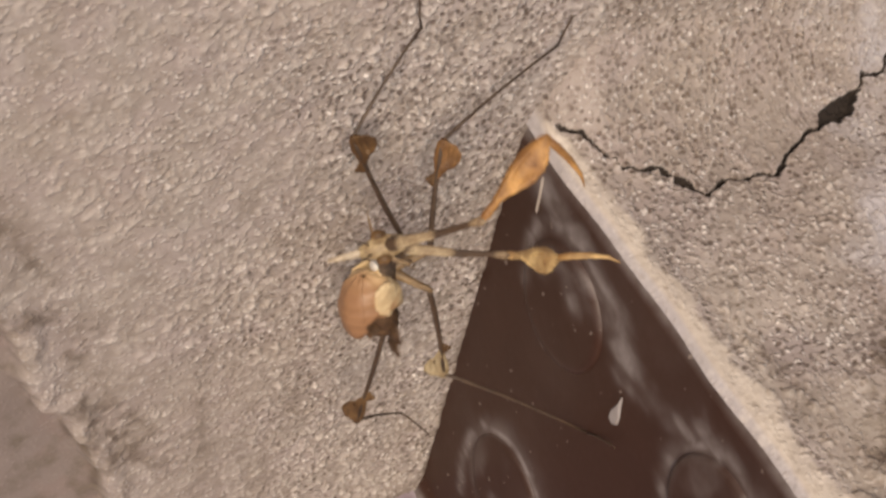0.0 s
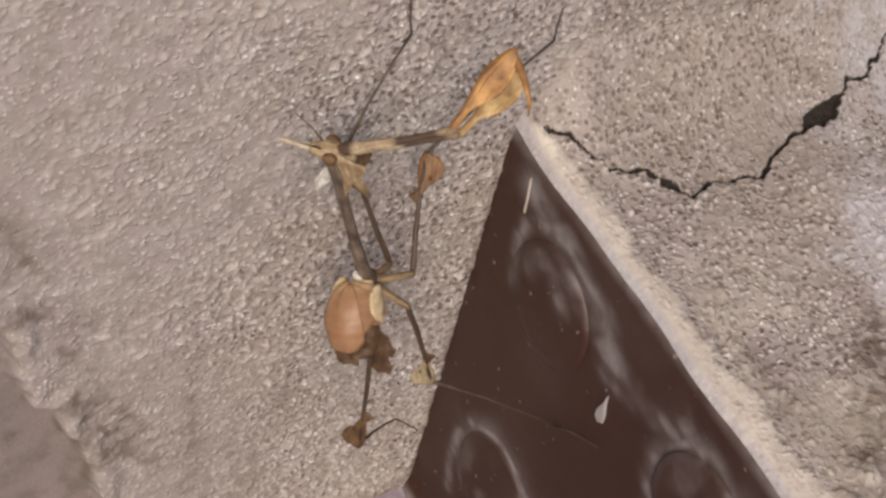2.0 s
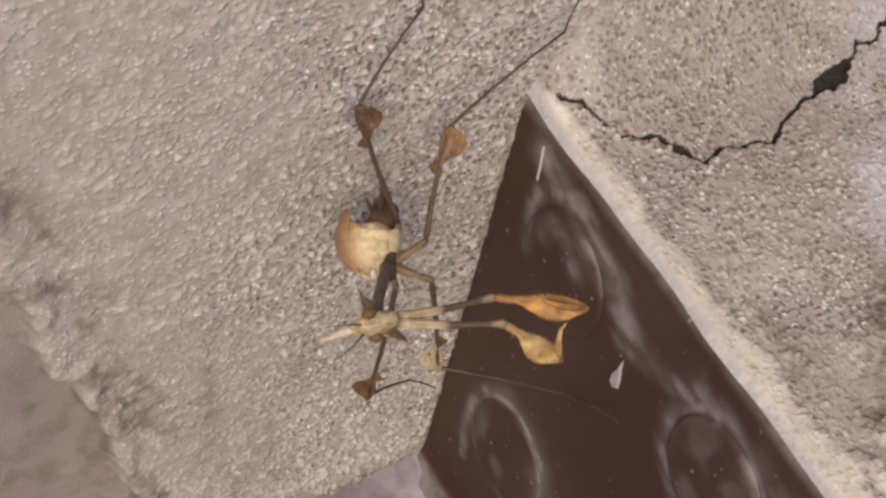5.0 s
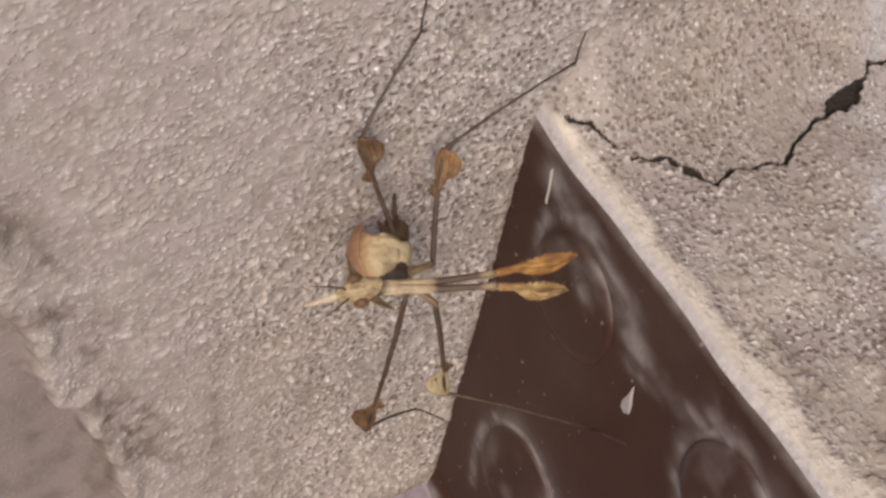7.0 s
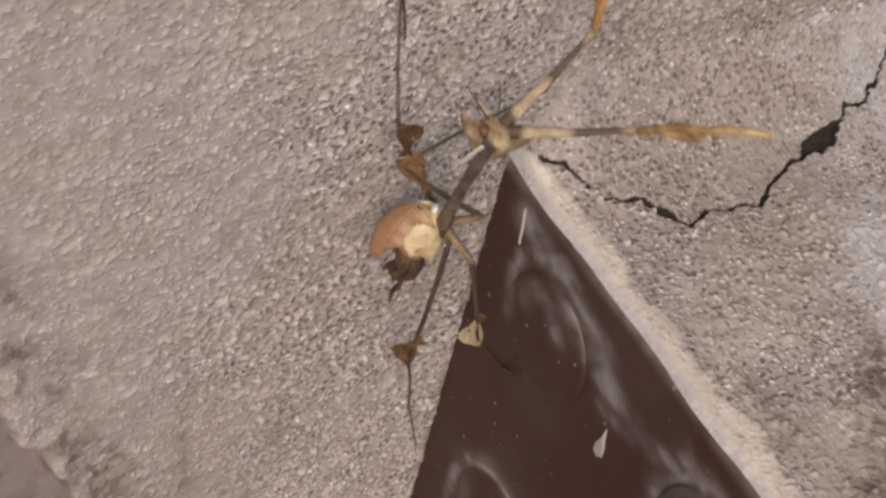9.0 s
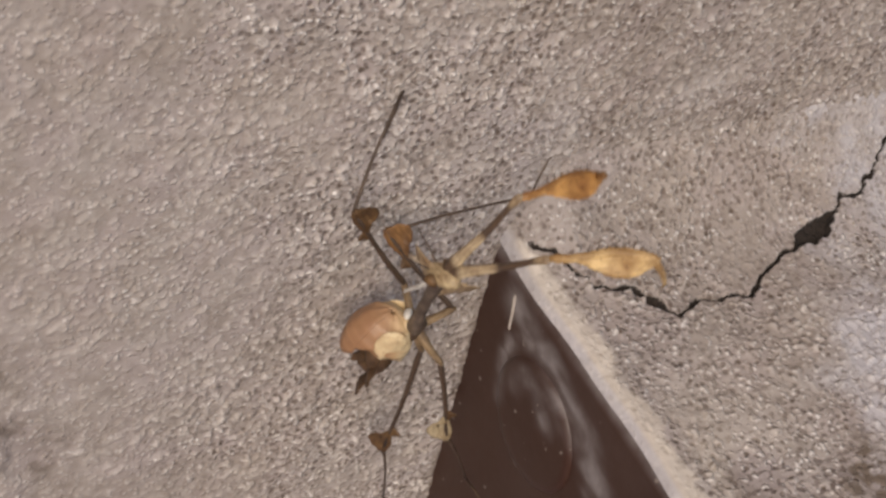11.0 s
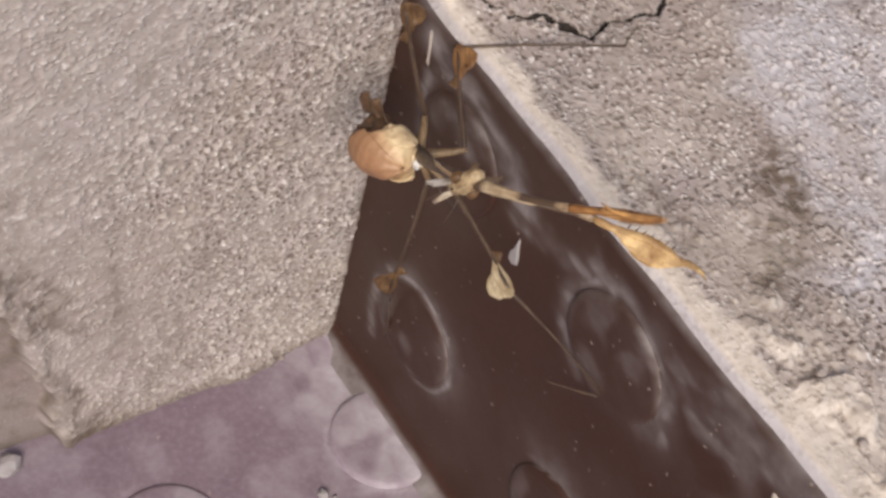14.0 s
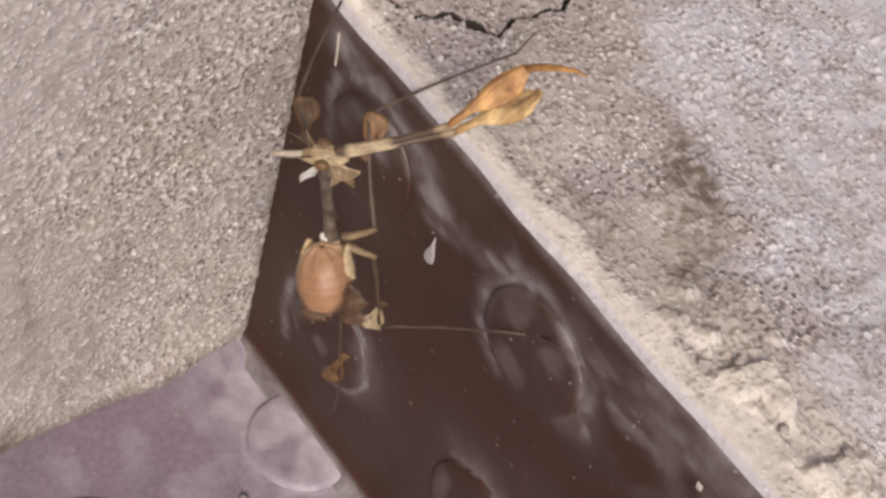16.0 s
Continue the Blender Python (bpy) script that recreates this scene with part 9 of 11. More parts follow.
    walk(limbs[4][0], [
        (0, pose(0.0000, 0.0000, 0.0000, 128.6, 66.6, 15.6)), (0.25, pose(0.0000, 0.0000, 0.0000, 126.9, 66.7, 14.3)), (0.5, pose(0.0000, 0.0000, 0.0000, 125.2, 67.0, 12.8)),
        (0.75, pose(0.0000, 0.0000, 0.0000, 124.6, 67.1, 12.2)), (1, pose(0.0000, 0.0000, 0.0000, 124.1, 67.0, 12.0)), (1.2, pose(0.0000, 0.0000, 0.0000, 124.1, 67.0, 12.0)),
        (1.25, pose(0.0000, 0.0000, 0.0000, 124.1, 67.0, 12.0)), (1.35, pose(0.0000, 0.0000, 0.0000, 124.4, 66.7, 12.6)), (1.5, pose(0.0000, 0.0000, 0.0000, 126.6, 66.3, 14.7)),
        (1.75, pose(0.0000, 0.0000, 0.0000, 132.1, 66.2, 18.5)), (2, pose(0.0000, 0.0000, 0.0000, 133.1, 66.2, 19.1)), (2.25, pose(0.0000, 0.0000, 0.0000, 132.5, 66.5, 18.3)),
        (2.5, pose(0.0000, 0.0000, 0.0000, 131.1, 66.6, 17.4)), (2.75, pose(0.0000, 0.0000, 0.0000, 129.8, 66.6, 16.5)), (3, pose(0.0000, 0.0000, 0.0000, 128.7, 66.8, 15.5)),
        (3.1, pose(0.0000, 0.0000, 0.0000, 127.8, 67.0, 14.7)), (3.25, pose(0.0000, 0.0000, 0.0000, 124.4, 67.6, 11.5)), (3.4, pose(0.0000, 0.0000, 0.0000, 120.6, 68.1, 8.0)),
        (3.5, pose(0.0000, 0.0000, 0.0000, 119.3, 68.1, 7.1)), (3.75, pose(0.0000, 0.0000, 0.0000, 120.0, 67.9, 7.9)), (4, pose(0.0000, 0.0000, 0.0000, 121.0, 67.9, 8.6)),
        (4.25, pose(0.0000, 0.0000, 0.0000, 121.1, 67.9, 8.7)), (4.75, pose(0.0000, 0.0000, 0.0000, 122.0, 67.8, 9.5)), (5.25, pose(0.0000, 0.0000, 0.0000, 123.1, 67.6, 10.5)),
        (5.75, pose(0.0000, 0.0000, 0.0000, 124.1, 67.4, 11.5)), (6.25, pose(0.0000, 0.0000, 0.0000, 124.6, 67.4, 12.0)), (6.5, pose(0.0000, 0.0000, 0.0000, 124.6, 67.4, 12.0)),
        (6.75, pose(0.0000, 0.0000, 0.0000, 125.7, 67.1, 13.1)), (7, pose(0.0000, 0.0000, 0.0000, 127.3, 67.0, 14.2)), (7.25, pose(0.0000, 0.0000, 0.0000, 126.6, 67.3, 13.4)),
        (7.5, pose(0.0000, 0.0000, 0.0000, 125.4, 67.4, 12.4)), (7.6, pose(0.0000, 0.0000, 0.0000, 125.4, 67.4, 12.4)), (7.7, pose(0.0000, 0.0000, 0.0000, 121.9, 65.7, 12.1)),
        (7.75, pose(0.0000, 0.0000, 0.0000, 121.1, 65.0, 12.5)), (8, pose(0.0000, 0.0000, 0.0000, 128.0, 62.7, 20.1)), (8.25, pose(0.0000, 0.0000, 0.0000, 124.7, 63.9, 16.4)),
        (8.5, pose(0.0000, 0.0000, 0.0000, 120.8, 65.2, 12.0)), (8.75, pose(0.0000, 0.0000, 0.0000, 123.5, 64.1, 15.4)), (9, pose(0.0000, 0.0000, 0.0000, 126.3, 62.9, 18.8)),
        (9.25, pose(0.0000, 0.0000, 0.0000, 126.0, 62.4, 19.3)), (9.5, pose(0.0000, 0.0000, 0.0000, 127.5, 62.7, 19.8)), (9.75, pose(0.0000, 0.0000, 0.0000, 130.7, 63.7, 20.5)),
        (10.25, pose(0.0000, 0.0000, 0.0000, 131.4, 64.9, 19.5)), (10.75, pose(0.0000, 0.0000, 0.0000, 126.9, 65.7, 15.6)), (11.25, pose(0.0000, 0.0000, 0.0000, 119.6, 66.5, 9.3)),
        (11.75, pose(0.0000, 0.0000, 0.0000, 110.9, 68.2, -0.0)), (12, pose(0.0000, 0.0000, 0.0000, 126.0, 68.4, 11.7)), (12.25, pose(0.0000, 0.0000, 0.0000, 124.2, 68.9, 9.7)),
        (12.5, pose(0.0000, 0.0000, 0.0000, 121.5, 69.0, 7.6)), (12.75, pose(0.0000, 0.0000, 0.0000, 117.3, 68.8, 4.4)), (13, pose(0.0000, 0.0000, 0.0000, 112.6, 68.7, 0.8)),
        (13.25, pose(0.0000, 0.0000, 0.0000, 113.6, 69.2, 0.9)), (13.5, pose(0.0000, 0.0000, 0.0000, 109.6, 69.6, -3.1)), (13.7, pose(0.0000, 0.0000, 0.0000, 109.6, 69.6, -3.1)), (13.9, pose(0.0000, 0.0000, 0.0000, 102.9, 69.2, -8.7)),
        (14, pose(0.0000, 0.0000, 0.0000, 94.6, 68.4, -15.8)), (14.25, pose(0.0000, 0.0000, 0.0000, 87.6, 68.6, -23.6)), (14.5, pose(0.0000, 0.0000, 0.0000, 86.4, 68.8, -25.1)),
        (14.75, pose(0.0000, 0.0000, 0.0000, 94.5, 69.0, -16.7)), (15, pose(0.0000, 0.0000, 0.0000, 102.8, 69.9, -9.8)), (15.25, pose(0.0000, 0.0000, 0.0000, 102.0, 70.2, -10.9)),
        (15.5, pose(0.0000, 0.0000, 0.0000, 101.3, 70.5, -12.1)), (15.75, pose(0.0000, 0.0000, 0.0000, 101.8, 70.4, -11.4)), (16, pose(0.0000, 0.0000, 0.0000, 101.6, 69.8, -10.7)),
    ])
    walk(limbs[4][1], [
        (0, pose(0.0039, 0.0011, -0.0093, -6.3, 83.0, -143.3)), (0.25, pose(0.0039, 0.0010, -0.0093, -16.8, 84.2, -154.7)), (0.5, pose(0.0039, 0.0009, -0.0094, -42.6, 85.2, 177.8)),
        (0.75, pose(0.0039, 0.0008, -0.0094, -65.5, 85.0, 153.4)), (1, pose(0.0039, 0.0008, -0.0094, -77.1, 84.7, 141.1)), (1.2, pose(0.0039, 0.0008, -0.0094, -77.1, 84.7, 141.1)),
        (1.25, pose(0.0039, 0.0008, -0.0094, -70.0, 84.7, 148.4)), (1.35, pose(0.0039, 0.0009, -0.0093, -34.0, 83.4, -174.1)),
        (1.5, pose(0.0040, 0.0010, -0.0093, -8.6, 79.2, -146.3)), (1.75, pose(0.0039, 0.0013, -0.0093, 27.1, 78.1, -103.7)), (2, pose(0.0039, 0.0013, -0.0093, 31.6, 77.4, -98.0)),
        (2.25, pose(0.0038, 0.0013, -0.0093, 34.6, 77.8, -94.6)), (2.5, pose(0.0039, 0.0012, -0.0093, 36.6, 78.5, -92.7)), (2.75, pose(0.0039, 0.0011, -0.0093, 31.7, 78.8, -98.6)),
        (3, pose(0.0039, 0.0011, -0.0093, 26.0, 79.5, -105.5)), (3.1, pose(0.0038, 0.0010, -0.0094, 26.2, 81.4, -106.1)), (3.25, pose(0.0038, 0.0008, -0.0094, 31.2, 86.7, -103.2)),
        (3.4, pose(0.0038, 0.0005, -0.0094, -163.0, 87.8, 60.0)), (3.5, pose(0.0038, 0.0005, -0.0094, -158.8, 85.9, 63.3)),
        (3.75, pose(0.0038, 0.0005, -0.0094, -163.7, 84.5, 58.3)), (4, pose(0.0038, 0.0006, -0.0094, -169.2, 84.2, 53.3)), (4.25, pose(0.0038, 0.0006, -0.0094, -171.6, 84.9, 51.3)),
        (4.75, pose(0.0038, 0.0006, -0.0094, -167.9, 87.1, 55.2)), (5.25, pose(0.0038, 0.0007, -0.0094, -85.7, 89.2, 137.2)),
        (5.75, pose(0.0038, 0.0008, -0.0094, -24.5, 87.2, -162.0)), (6.25, pose(0.0038, 0.0008, -0.0094, -19.8, 86.0, -157.4)),
        (6.5, pose(0.0038, 0.0008, -0.0094, -19.7, 86.0, -157.4)), (6.75, pose(0.0039, 0.0009, -0.0094, -11.0, 84.0, -148.3)),
        (7, pose(0.0038, 0.0010, -0.0094, -7.8, 81.7, -145.2)), (7.25, pose(0.0038, 0.0009, -0.0094, -4.9, 81.7, -141.8)), (7.5, pose(0.0038, 0.0008, -0.0094, -0.6, 81.9, -136.9)),
        (7.6, pose(0.0038, 0.0008, -0.0094, -0.6, 81.9, -136.9)), (7.7, pose(0.0041, 0.0009, -0.0093, -92.5, 84.9, 125.7)),
        (7.75, pose(0.0042, 0.0009, -0.0092, -102.4, 83.7, 114.6)), (8, pose(0.0044, 0.0016, -0.0090, -114.5, 82.9, 102.1)),
        (8.25, pose(0.0043, 0.0013, -0.0091, -112.3, 82.7, 103.9)), (8.5, pose(0.0042, 0.0009, -0.0092, -110.4, 82.4, 105.4)),
        (8.75, pose(0.0043, 0.0012, -0.0091, -111.4, 84.4, 106.6)), (9, pose(0.0044, 0.0015, -0.0090, -113.7, 86.1, 106.1)),
        (9.25, pose(0.0044, 0.0016, -0.0090, -133.8, 85.1, 86.1)), (9.5, pose(0.0044, 0.0016, -0.0090, -148.7, 84.2, 71.7)),
        (9.75, pose(0.0042, 0.0016, -0.0091, -150.6, 84.0, 69.9)), (10.25, pose(0.0041, 0.0014, -0.0092, -147.6, 83.5, 72.2)),
        (10.75, pose(0.0040, 0.0011, -0.0093, -138.9, 82.6, 79.3)), (11.25, pose(0.0040, 0.0007, -0.0093, -128.5, 81.0, 87.2)),
        (11.75, pose(0.0038, -0.0000, -0.0094, -119.4, 78.6, 93.0)), (12, pose(0.0037, 0.0008, -0.0095, -121.4, 83.8, 96.5)),
        (12.25, pose(0.0036, 0.0006, -0.0095, -114.8, 74.3, 92.1)), (12.5, pose(0.0036, 0.0005, -0.0095, -105.5, 66.8, 90.5)),
        (12.75, pose(0.0037, 0.0003, -0.0095, -109.3, 63.7, 82.3)), (13, pose(0.0037, 0.0001, -0.0095, -115.1, 62.1, 75.2)),
        (13.25, pose(0.0036, 0.0001, -0.0095, -112.7, 62.6, 77.8)), (13.5, pose(0.0035, -0.0002, -0.0095, -118.6, 66.4, 78.8)),
        (13.7, pose(0.0035, -0.0002, -0.0095, -118.6, 66.4, 78.8)), (13.9, pose(0.0036, -0.0005, -0.0095, -119.0, 77.1, 91.6)), (14, pose(0.0036, -0.0010, -0.0095, -44.8, 86.1, 176.1)),
        (14.25, pose(0.0034, -0.0015, -0.0095, 172.6, 84.3, 37.2)), (14.5, pose(0.0033, -0.0016, -0.0095, -177.5, 72.8, 45.4)),
        (14.75, pose(0.0035, -0.0010, -0.0095, -164.4, 72.8, 53.7)), (15, pose(0.0034, -0.0006, -0.0096, -152.0, 74.7, 63.1)),
        (15.25, pose(0.0034, -0.0007, -0.0096, -165.2, 80.7, 55.9)), (15.5, pose(0.0033, -0.0007, -0.0096, 150.3, 85.4, 16.7)),
        (15.75, pose(0.0034, -0.0007, -0.0096, 77.0, 83.3, -52.1)), (16, pose(0.0035, -0.0007, -0.0095, 59.1, 79.8, -67.9)),
    ])
    walk(limbs[4][2], [
        (0, pose(-0.0004, -0.0021, -0.0523, 66.0, 44.9, 33.9)), (0.25, pose(-0.0001, -0.0009, -0.0524, 61.9, 44.5, 34.4)), (0.5, pose(0.0002, 0.0010, -0.0525, 56.2, 43.7, 34.8)),
        (0.75, pose(0.0005, 0.0025, -0.0525, 56.6, 43.7, 34.5)), (1, pose(0.0007, 0.0034, -0.0524, 58.9, 44.0, 34.3)), (1.2, pose(0.0007, 0.0034, -0.0524, 58.9, 44.0, 34.3)),
        (1.25, pose(0.0005, 0.0029, -0.0524, 58.5, 44.0, 34.5)), (1.35, pose(-0.0010, 0.0004, -0.0523, 56.5, 44.0, 35.5)), (1.5, pose(-0.0028, -0.0035, -0.0518, 51.3, 44.1, 37.3)),
        (1.75, pose(0.0018, -0.0074, -0.0516, 25.5, 41.6, 39.6)), (2, pose(0.0026, -0.0080, -0.0515, 22.7, 41.3, 39.9)), (2.25, pose(0.0031, -0.0078, -0.0516, 22.8, 41.0, 39.7)),
        (2.5, pose(0.0035, -0.0074, -0.0517, 23.4, 40.8, 39.5)), (2.75, pose(0.0026, -0.0072, -0.0518, 25.7, 40.6, 38.9)), (3, pose(0.0018, -0.0065, -0.0519, 30.3, 40.7, 37.8)),
        (3.1, pose(0.0020, -0.0052, -0.0521, 33.6, 40.9, 37.2)), (3.25, pose(0.0032, -0.0017, -0.0526, 42.5, 41.7, 35.6)), (3.4, pose(0.0046, 0.0020, -0.0527, 53.5, 43.0, 34.0)),
        (3.5, pose(0.0052, 0.0032, -0.0526, 57.7, 43.5, 33.6)), (3.75, pose(0.0060, 0.0040, -0.0525, 59.7, 44.0, 34.1)), (4, pose(0.0064, 0.0040, -0.0525, 59.1, 44.2, 34.8)),
        (4.25, pose(0.0062, 0.0036, -0.0525, 56.7, 43.9, 35.1)), (4.75, pose(0.0050, 0.0024, -0.0526, 49.0, 42.9, 35.5)), (5.25, pose(0.0033, 0.0011, -0.0526, 41.8, 41.5, 35.6)),
        (5.75, pose(0.0018, 0.0001, -0.0526, 37.5, 40.5, 35.5)), (6.25, pose(0.0011, -0.0003, -0.0525, 35.9, 40.0, 35.5)), (6.5, pose(0.0011, -0.0003, -0.0525, 35.9, 40.0, 35.5)),
        (6.75, pose(0.0000, -0.0015, -0.0524, 39.9, 40.4, 34.7)), (7, pose(-0.0013, -0.0026, -0.0522, 43.3, 40.8, 34.0)), (7.25, pose(-0.0011, -0.0030, -0.0522, 34.8, 40.1, 36.0)),
        (7.5, pose(-0.0006, -0.0033, -0.0522, 26.2, 39.5, 37.9)), (7.6, pose(-0.0006, -0.0033, -0.0522, 26.2, 39.5, 37.9)), (7.7, pose(0.0018, 0.0040, -0.0523, 147.6, 51.6, 40.0)),
        (7.75, pose(0.0022, 0.0052, -0.0522, 157.1, 55.7, 38.7)), (8, pose(0.0033, 0.0068, -0.0520, 141.2, 69.5, 21.0)), (8.25, pose(0.0030, 0.0066, -0.0520, 153.7, 63.2, 32.8)),
        (8.5, pose(0.0026, 0.0064, -0.0521, 166.8, 55.7, 41.0)), (8.75, pose(0.0031, 0.0052, -0.0522, 177.0, 58.3, 43.0)), (9, pose(0.0036, 0.0044, -0.0522, 177.9, 62.7, 43.0)),
        (9.25, pose(0.0047, 0.0052, -0.0521, 168.2, 65.9, 38.2)), (9.5, pose(0.0058, 0.0057, -0.0521, 164.1, 67.6, 35.6)), (9.75, pose(0.0058, 0.0058, -0.0521, 166.3, 67.9, 36.7)),
        (10.25, pose(0.0055, 0.0061, -0.0522, 172.4, 67.7, 39.9)), (10.75, pose(0.0051, 0.0066, -0.0522, 179.4, 66.5, 43.5)),
        (11.25, pose(0.0043, 0.0074, -0.0520, -174.5, 64.4, 46.2)), (11.75, pose(0.0033, 0.0085, -0.0518, -170.9, 62.8, 47.4)),
        (12, pose(0.0031, 0.0054, -0.0525, 159.1, 57.6, 38.2)), (12.25, pose(0.0032, 0.0123, -0.0511, 143.3, 63.0, 28.1)), (12.5, pose(0.0035, 0.0175, -0.0492, 136.3, 68.1, 19.1)),
        (12.75, pose(0.0062, 0.0193, -0.0483, 144.7, 69.2, 23.5)), (13, pose(0.0089, 0.0196, -0.0477, 156.7, 68.1, 31.4)), (13.25, pose(0.0078, 0.0195, -0.0479, 161.5, 66.2, 34.9)),
        (13.5, pose(0.0069, 0.0168, -0.0492, 168.6, 63.5, 39.1)), (13.7, pose(0.0069, 0.0168, -0.0492, 168.6, 63.5, 39.1)), (13.9, pose(0.0033, 0.0091, -0.0517, 171.5, 59.2, 41.2)),
        (14, pose(0.0007, -0.0008, -0.0526, -175.9, 56.4, 44.8)), (14.25, pose(0.0068, 0.0011, -0.0525, -175.7, 61.7, 45.4)),
        (14.5, pose(0.0123, 0.0075, -0.0508, 178.7, 68.1, 43.1)), (14.75, pose(0.0111, 0.0093, -0.0508, -175.8, 67.3, 45.9)),
        (15, pose(0.0086, 0.0096, -0.0513, -174.7, 65.6, 46.2)), (15.25, pose(0.0073, 0.0051, -0.0523, 179.6, 64.3, 43.6)), (15.5, pose(0.0066, 0.0003, -0.0527, 176.1, 63.7, 42.2)),
        (15.75, pose(0.0065, -0.0047, -0.0525, 172.9, 64.4, 40.7)), (16, pose(0.0063, -0.0077, -0.0521, 170.0, 65.0, 39.3)),
    ])
    walk(limbs[4][3], [
        (0, pose(0.0266, 0.0160, -0.0846, 87.0, 53.8, 2.9)), (0.25, pose(0.0269, 0.0176, -0.0844, 88.0, 53.2, 5.8)), (0.5, pose(0.0274, 0.0199, -0.0841, 88.9, 52.1, 10.3)),
        (0.75, pose(0.0278, 0.0213, -0.0841, 85.6, 49.9, 14.1)), (1, pose(0.0280, 0.0219, -0.0842, 81.6, 48.1, 16.2)), (1.2, pose(0.0280, 0.0219, -0.0842, 81.6, 48.1, 16.2)),
        (1.25, pose(0.0276, 0.0216, -0.0842, 81.1, 48.0, 16.1)), (1.35, pose(0.0258, 0.0195, -0.0841, 78.8, 47.2, 15.8)), (1.5, pose(0.0234, 0.0165, -0.0837, 77.3, 46.7, 15.9)),
        (1.75, pose(0.0281, 0.0145, -0.0820, 91.9, 50.9, 18.4)), (2, pose(0.0290, 0.0141, -0.0817, 94.5, 51.6, 18.9)), (2.25, pose(0.0297, 0.0143, -0.0816, 94.6, 51.6, 18.9)),
        (2.5, pose(0.0302, 0.0147, -0.0816, 92.6, 51.1, 18.6)), (2.75, pose(0.0297, 0.0146, -0.0816, 89.8, 50.3, 18.1)), (3, pose(0.0292, 0.0148, -0.0817, 86.7, 49.5, 17.4)),
        (3.1, pose(0.0296, 0.0157, -0.0821, 84.8, 49.1, 16.8)), (3.25, pose(0.0310, 0.0183, -0.0831, 80.5, 47.9, 15.3)), (3.4, pose(0.0324, 0.0207, -0.0839, 76.4, 46.5, 14.2)),
        (3.5, pose(0.0328, 0.0216, -0.0841, 75.1, 46.0, 14.0)), (3.75, pose(0.0332, 0.0225, -0.0843, 80.8, 48.0, 15.1)), (4, pose(0.0334, 0.0228, -0.0844, 87.3, 50.0, 16.3)),
        (4.25, pose(0.0332, 0.0226, -0.0843, 85.9, 49.4, 16.7)), (4.75, pose(0.0323, 0.0219, -0.0838, 82.2, 48.1, 17.7)), (5.25, pose(0.0312, 0.0211, -0.0830, 77.9, 46.6, 18.7)),
        (5.75, pose(0.0302, 0.0204, -0.0823, 74.2, 45.4, 19.4)), (6.25, pose(0.0297, 0.0200, -0.0820, 72.5, 44.9, 19.8)), (6.5, pose(0.0297, 0.0200, -0.0820, 72.5, 44.9, 19.8)),
        (6.75, pose(0.0287, 0.0184, -0.0821, 77.6, 46.7, 16.4)), (7, pose(0.0274, 0.0168, -0.0821, 80.0, 48.1, 12.5)), (7.25, pose(0.0272, 0.0176, -0.0817, 75.6, 46.2, 14.4)),
        (7.5, pose(0.0272, 0.0184, -0.0814, 71.0, 44.4, 16.6)), (7.6, pose(0.0272, 0.0184, -0.0814, 71.0, 44.4, 16.6)), (7.7, pose(0.0236, 0.0223, -0.0882, 149.9, 67.0, 28.3)),
        (7.75, pose(0.0223, 0.0214, -0.0901, 154.3, 70.9, 28.4)), (8, pose(0.0182, 0.0126, -0.0949, 146.0, 82.5, 14.6)), (8.25, pose(0.0203, 0.0178, -0.0929, 164.5, 78.6, 31.9)),
        (8.5, pose(0.0221, 0.0233, -0.0899, 170.8, 73.1, 37.9)), (8.75, pose(0.0207, 0.0217, -0.0911, 132.4, 75.3, 9.2)), (9, pose(0.0189, 0.0187, -0.0929, 98.6, 74.1, -19.3)),
        (9.25, pose(0.0194, 0.0168, -0.0939, 96.9, 73.3, -20.1)), (9.5, pose(0.0200, 0.0159, -0.0944, 95.7, 72.8, -20.7)), (9.75, pose(0.0196, 0.0161, -0.0946, 96.1, 72.9, -20.3)),
        (10.25, pose(0.0189, 0.0172, -0.0946, 101.9, 73.6, -15.6)), (10.75, pose(0.0183, 0.0192, -0.0942, 112.2, 74.8, -7.4)),
        (11.25, pose(0.0180, 0.0217, -0.0934, 122.4, 75.7, 0.5)), (11.75, pose(0.0175, 0.0239, -0.0926, 119.4, 74.9, -1.1)), (12, pose(0.0224, 0.0206, -0.0911, 122.0, 53.7, 30.9)),
        (12.25, pose(0.0215, 0.0221, -0.0919, 129.3, 62.7, 20.9)), (12.5, pose(0.0196, 0.0231, -0.0918, 125.3, 69.5, 9.9)), (12.75, pose(0.0211, 0.0258, -0.0911, 127.5, 78.3, 2.2)),
        (13, pose(0.0235, 0.0285, -0.0902, 72.3, 86.0, -59.8)), (13.25, pose(0.0230, 0.0301, -0.0898, 149.3, 80.4, 18.8)), (13.5, pose(0.0227, 0.0297, -0.0902, 178.2, 69.1, 42.8)),
        (13.7, pose(0.0227, 0.0297, -0.0902, 178.2, 69.1, 42.8)), (13.9, pose(0.0209, 0.0245, -0.0910, -177.3, 67.3, 45.2)), (14, pose(0.0186, 0.0170, -0.0908, 143.9, 79.7, 14.8)),
        (14.25, pose(0.0220, 0.0165, -0.0928, 144.8, 79.6, 15.6)), (14.5, pose(0.0248, 0.0192, -0.0933, 155.2, 74.8, 26.8)),
        (14.75, pose(0.0233, 0.0220, -0.0931, 167.3, 62.3, 38.9)), (15, pose(0.0217, 0.0233, -0.0930, 175.1, 59.4, 42.3)), (15.25, pose(0.0216, 0.0188, -0.0935, 174.8, 59.2, 42.2)),
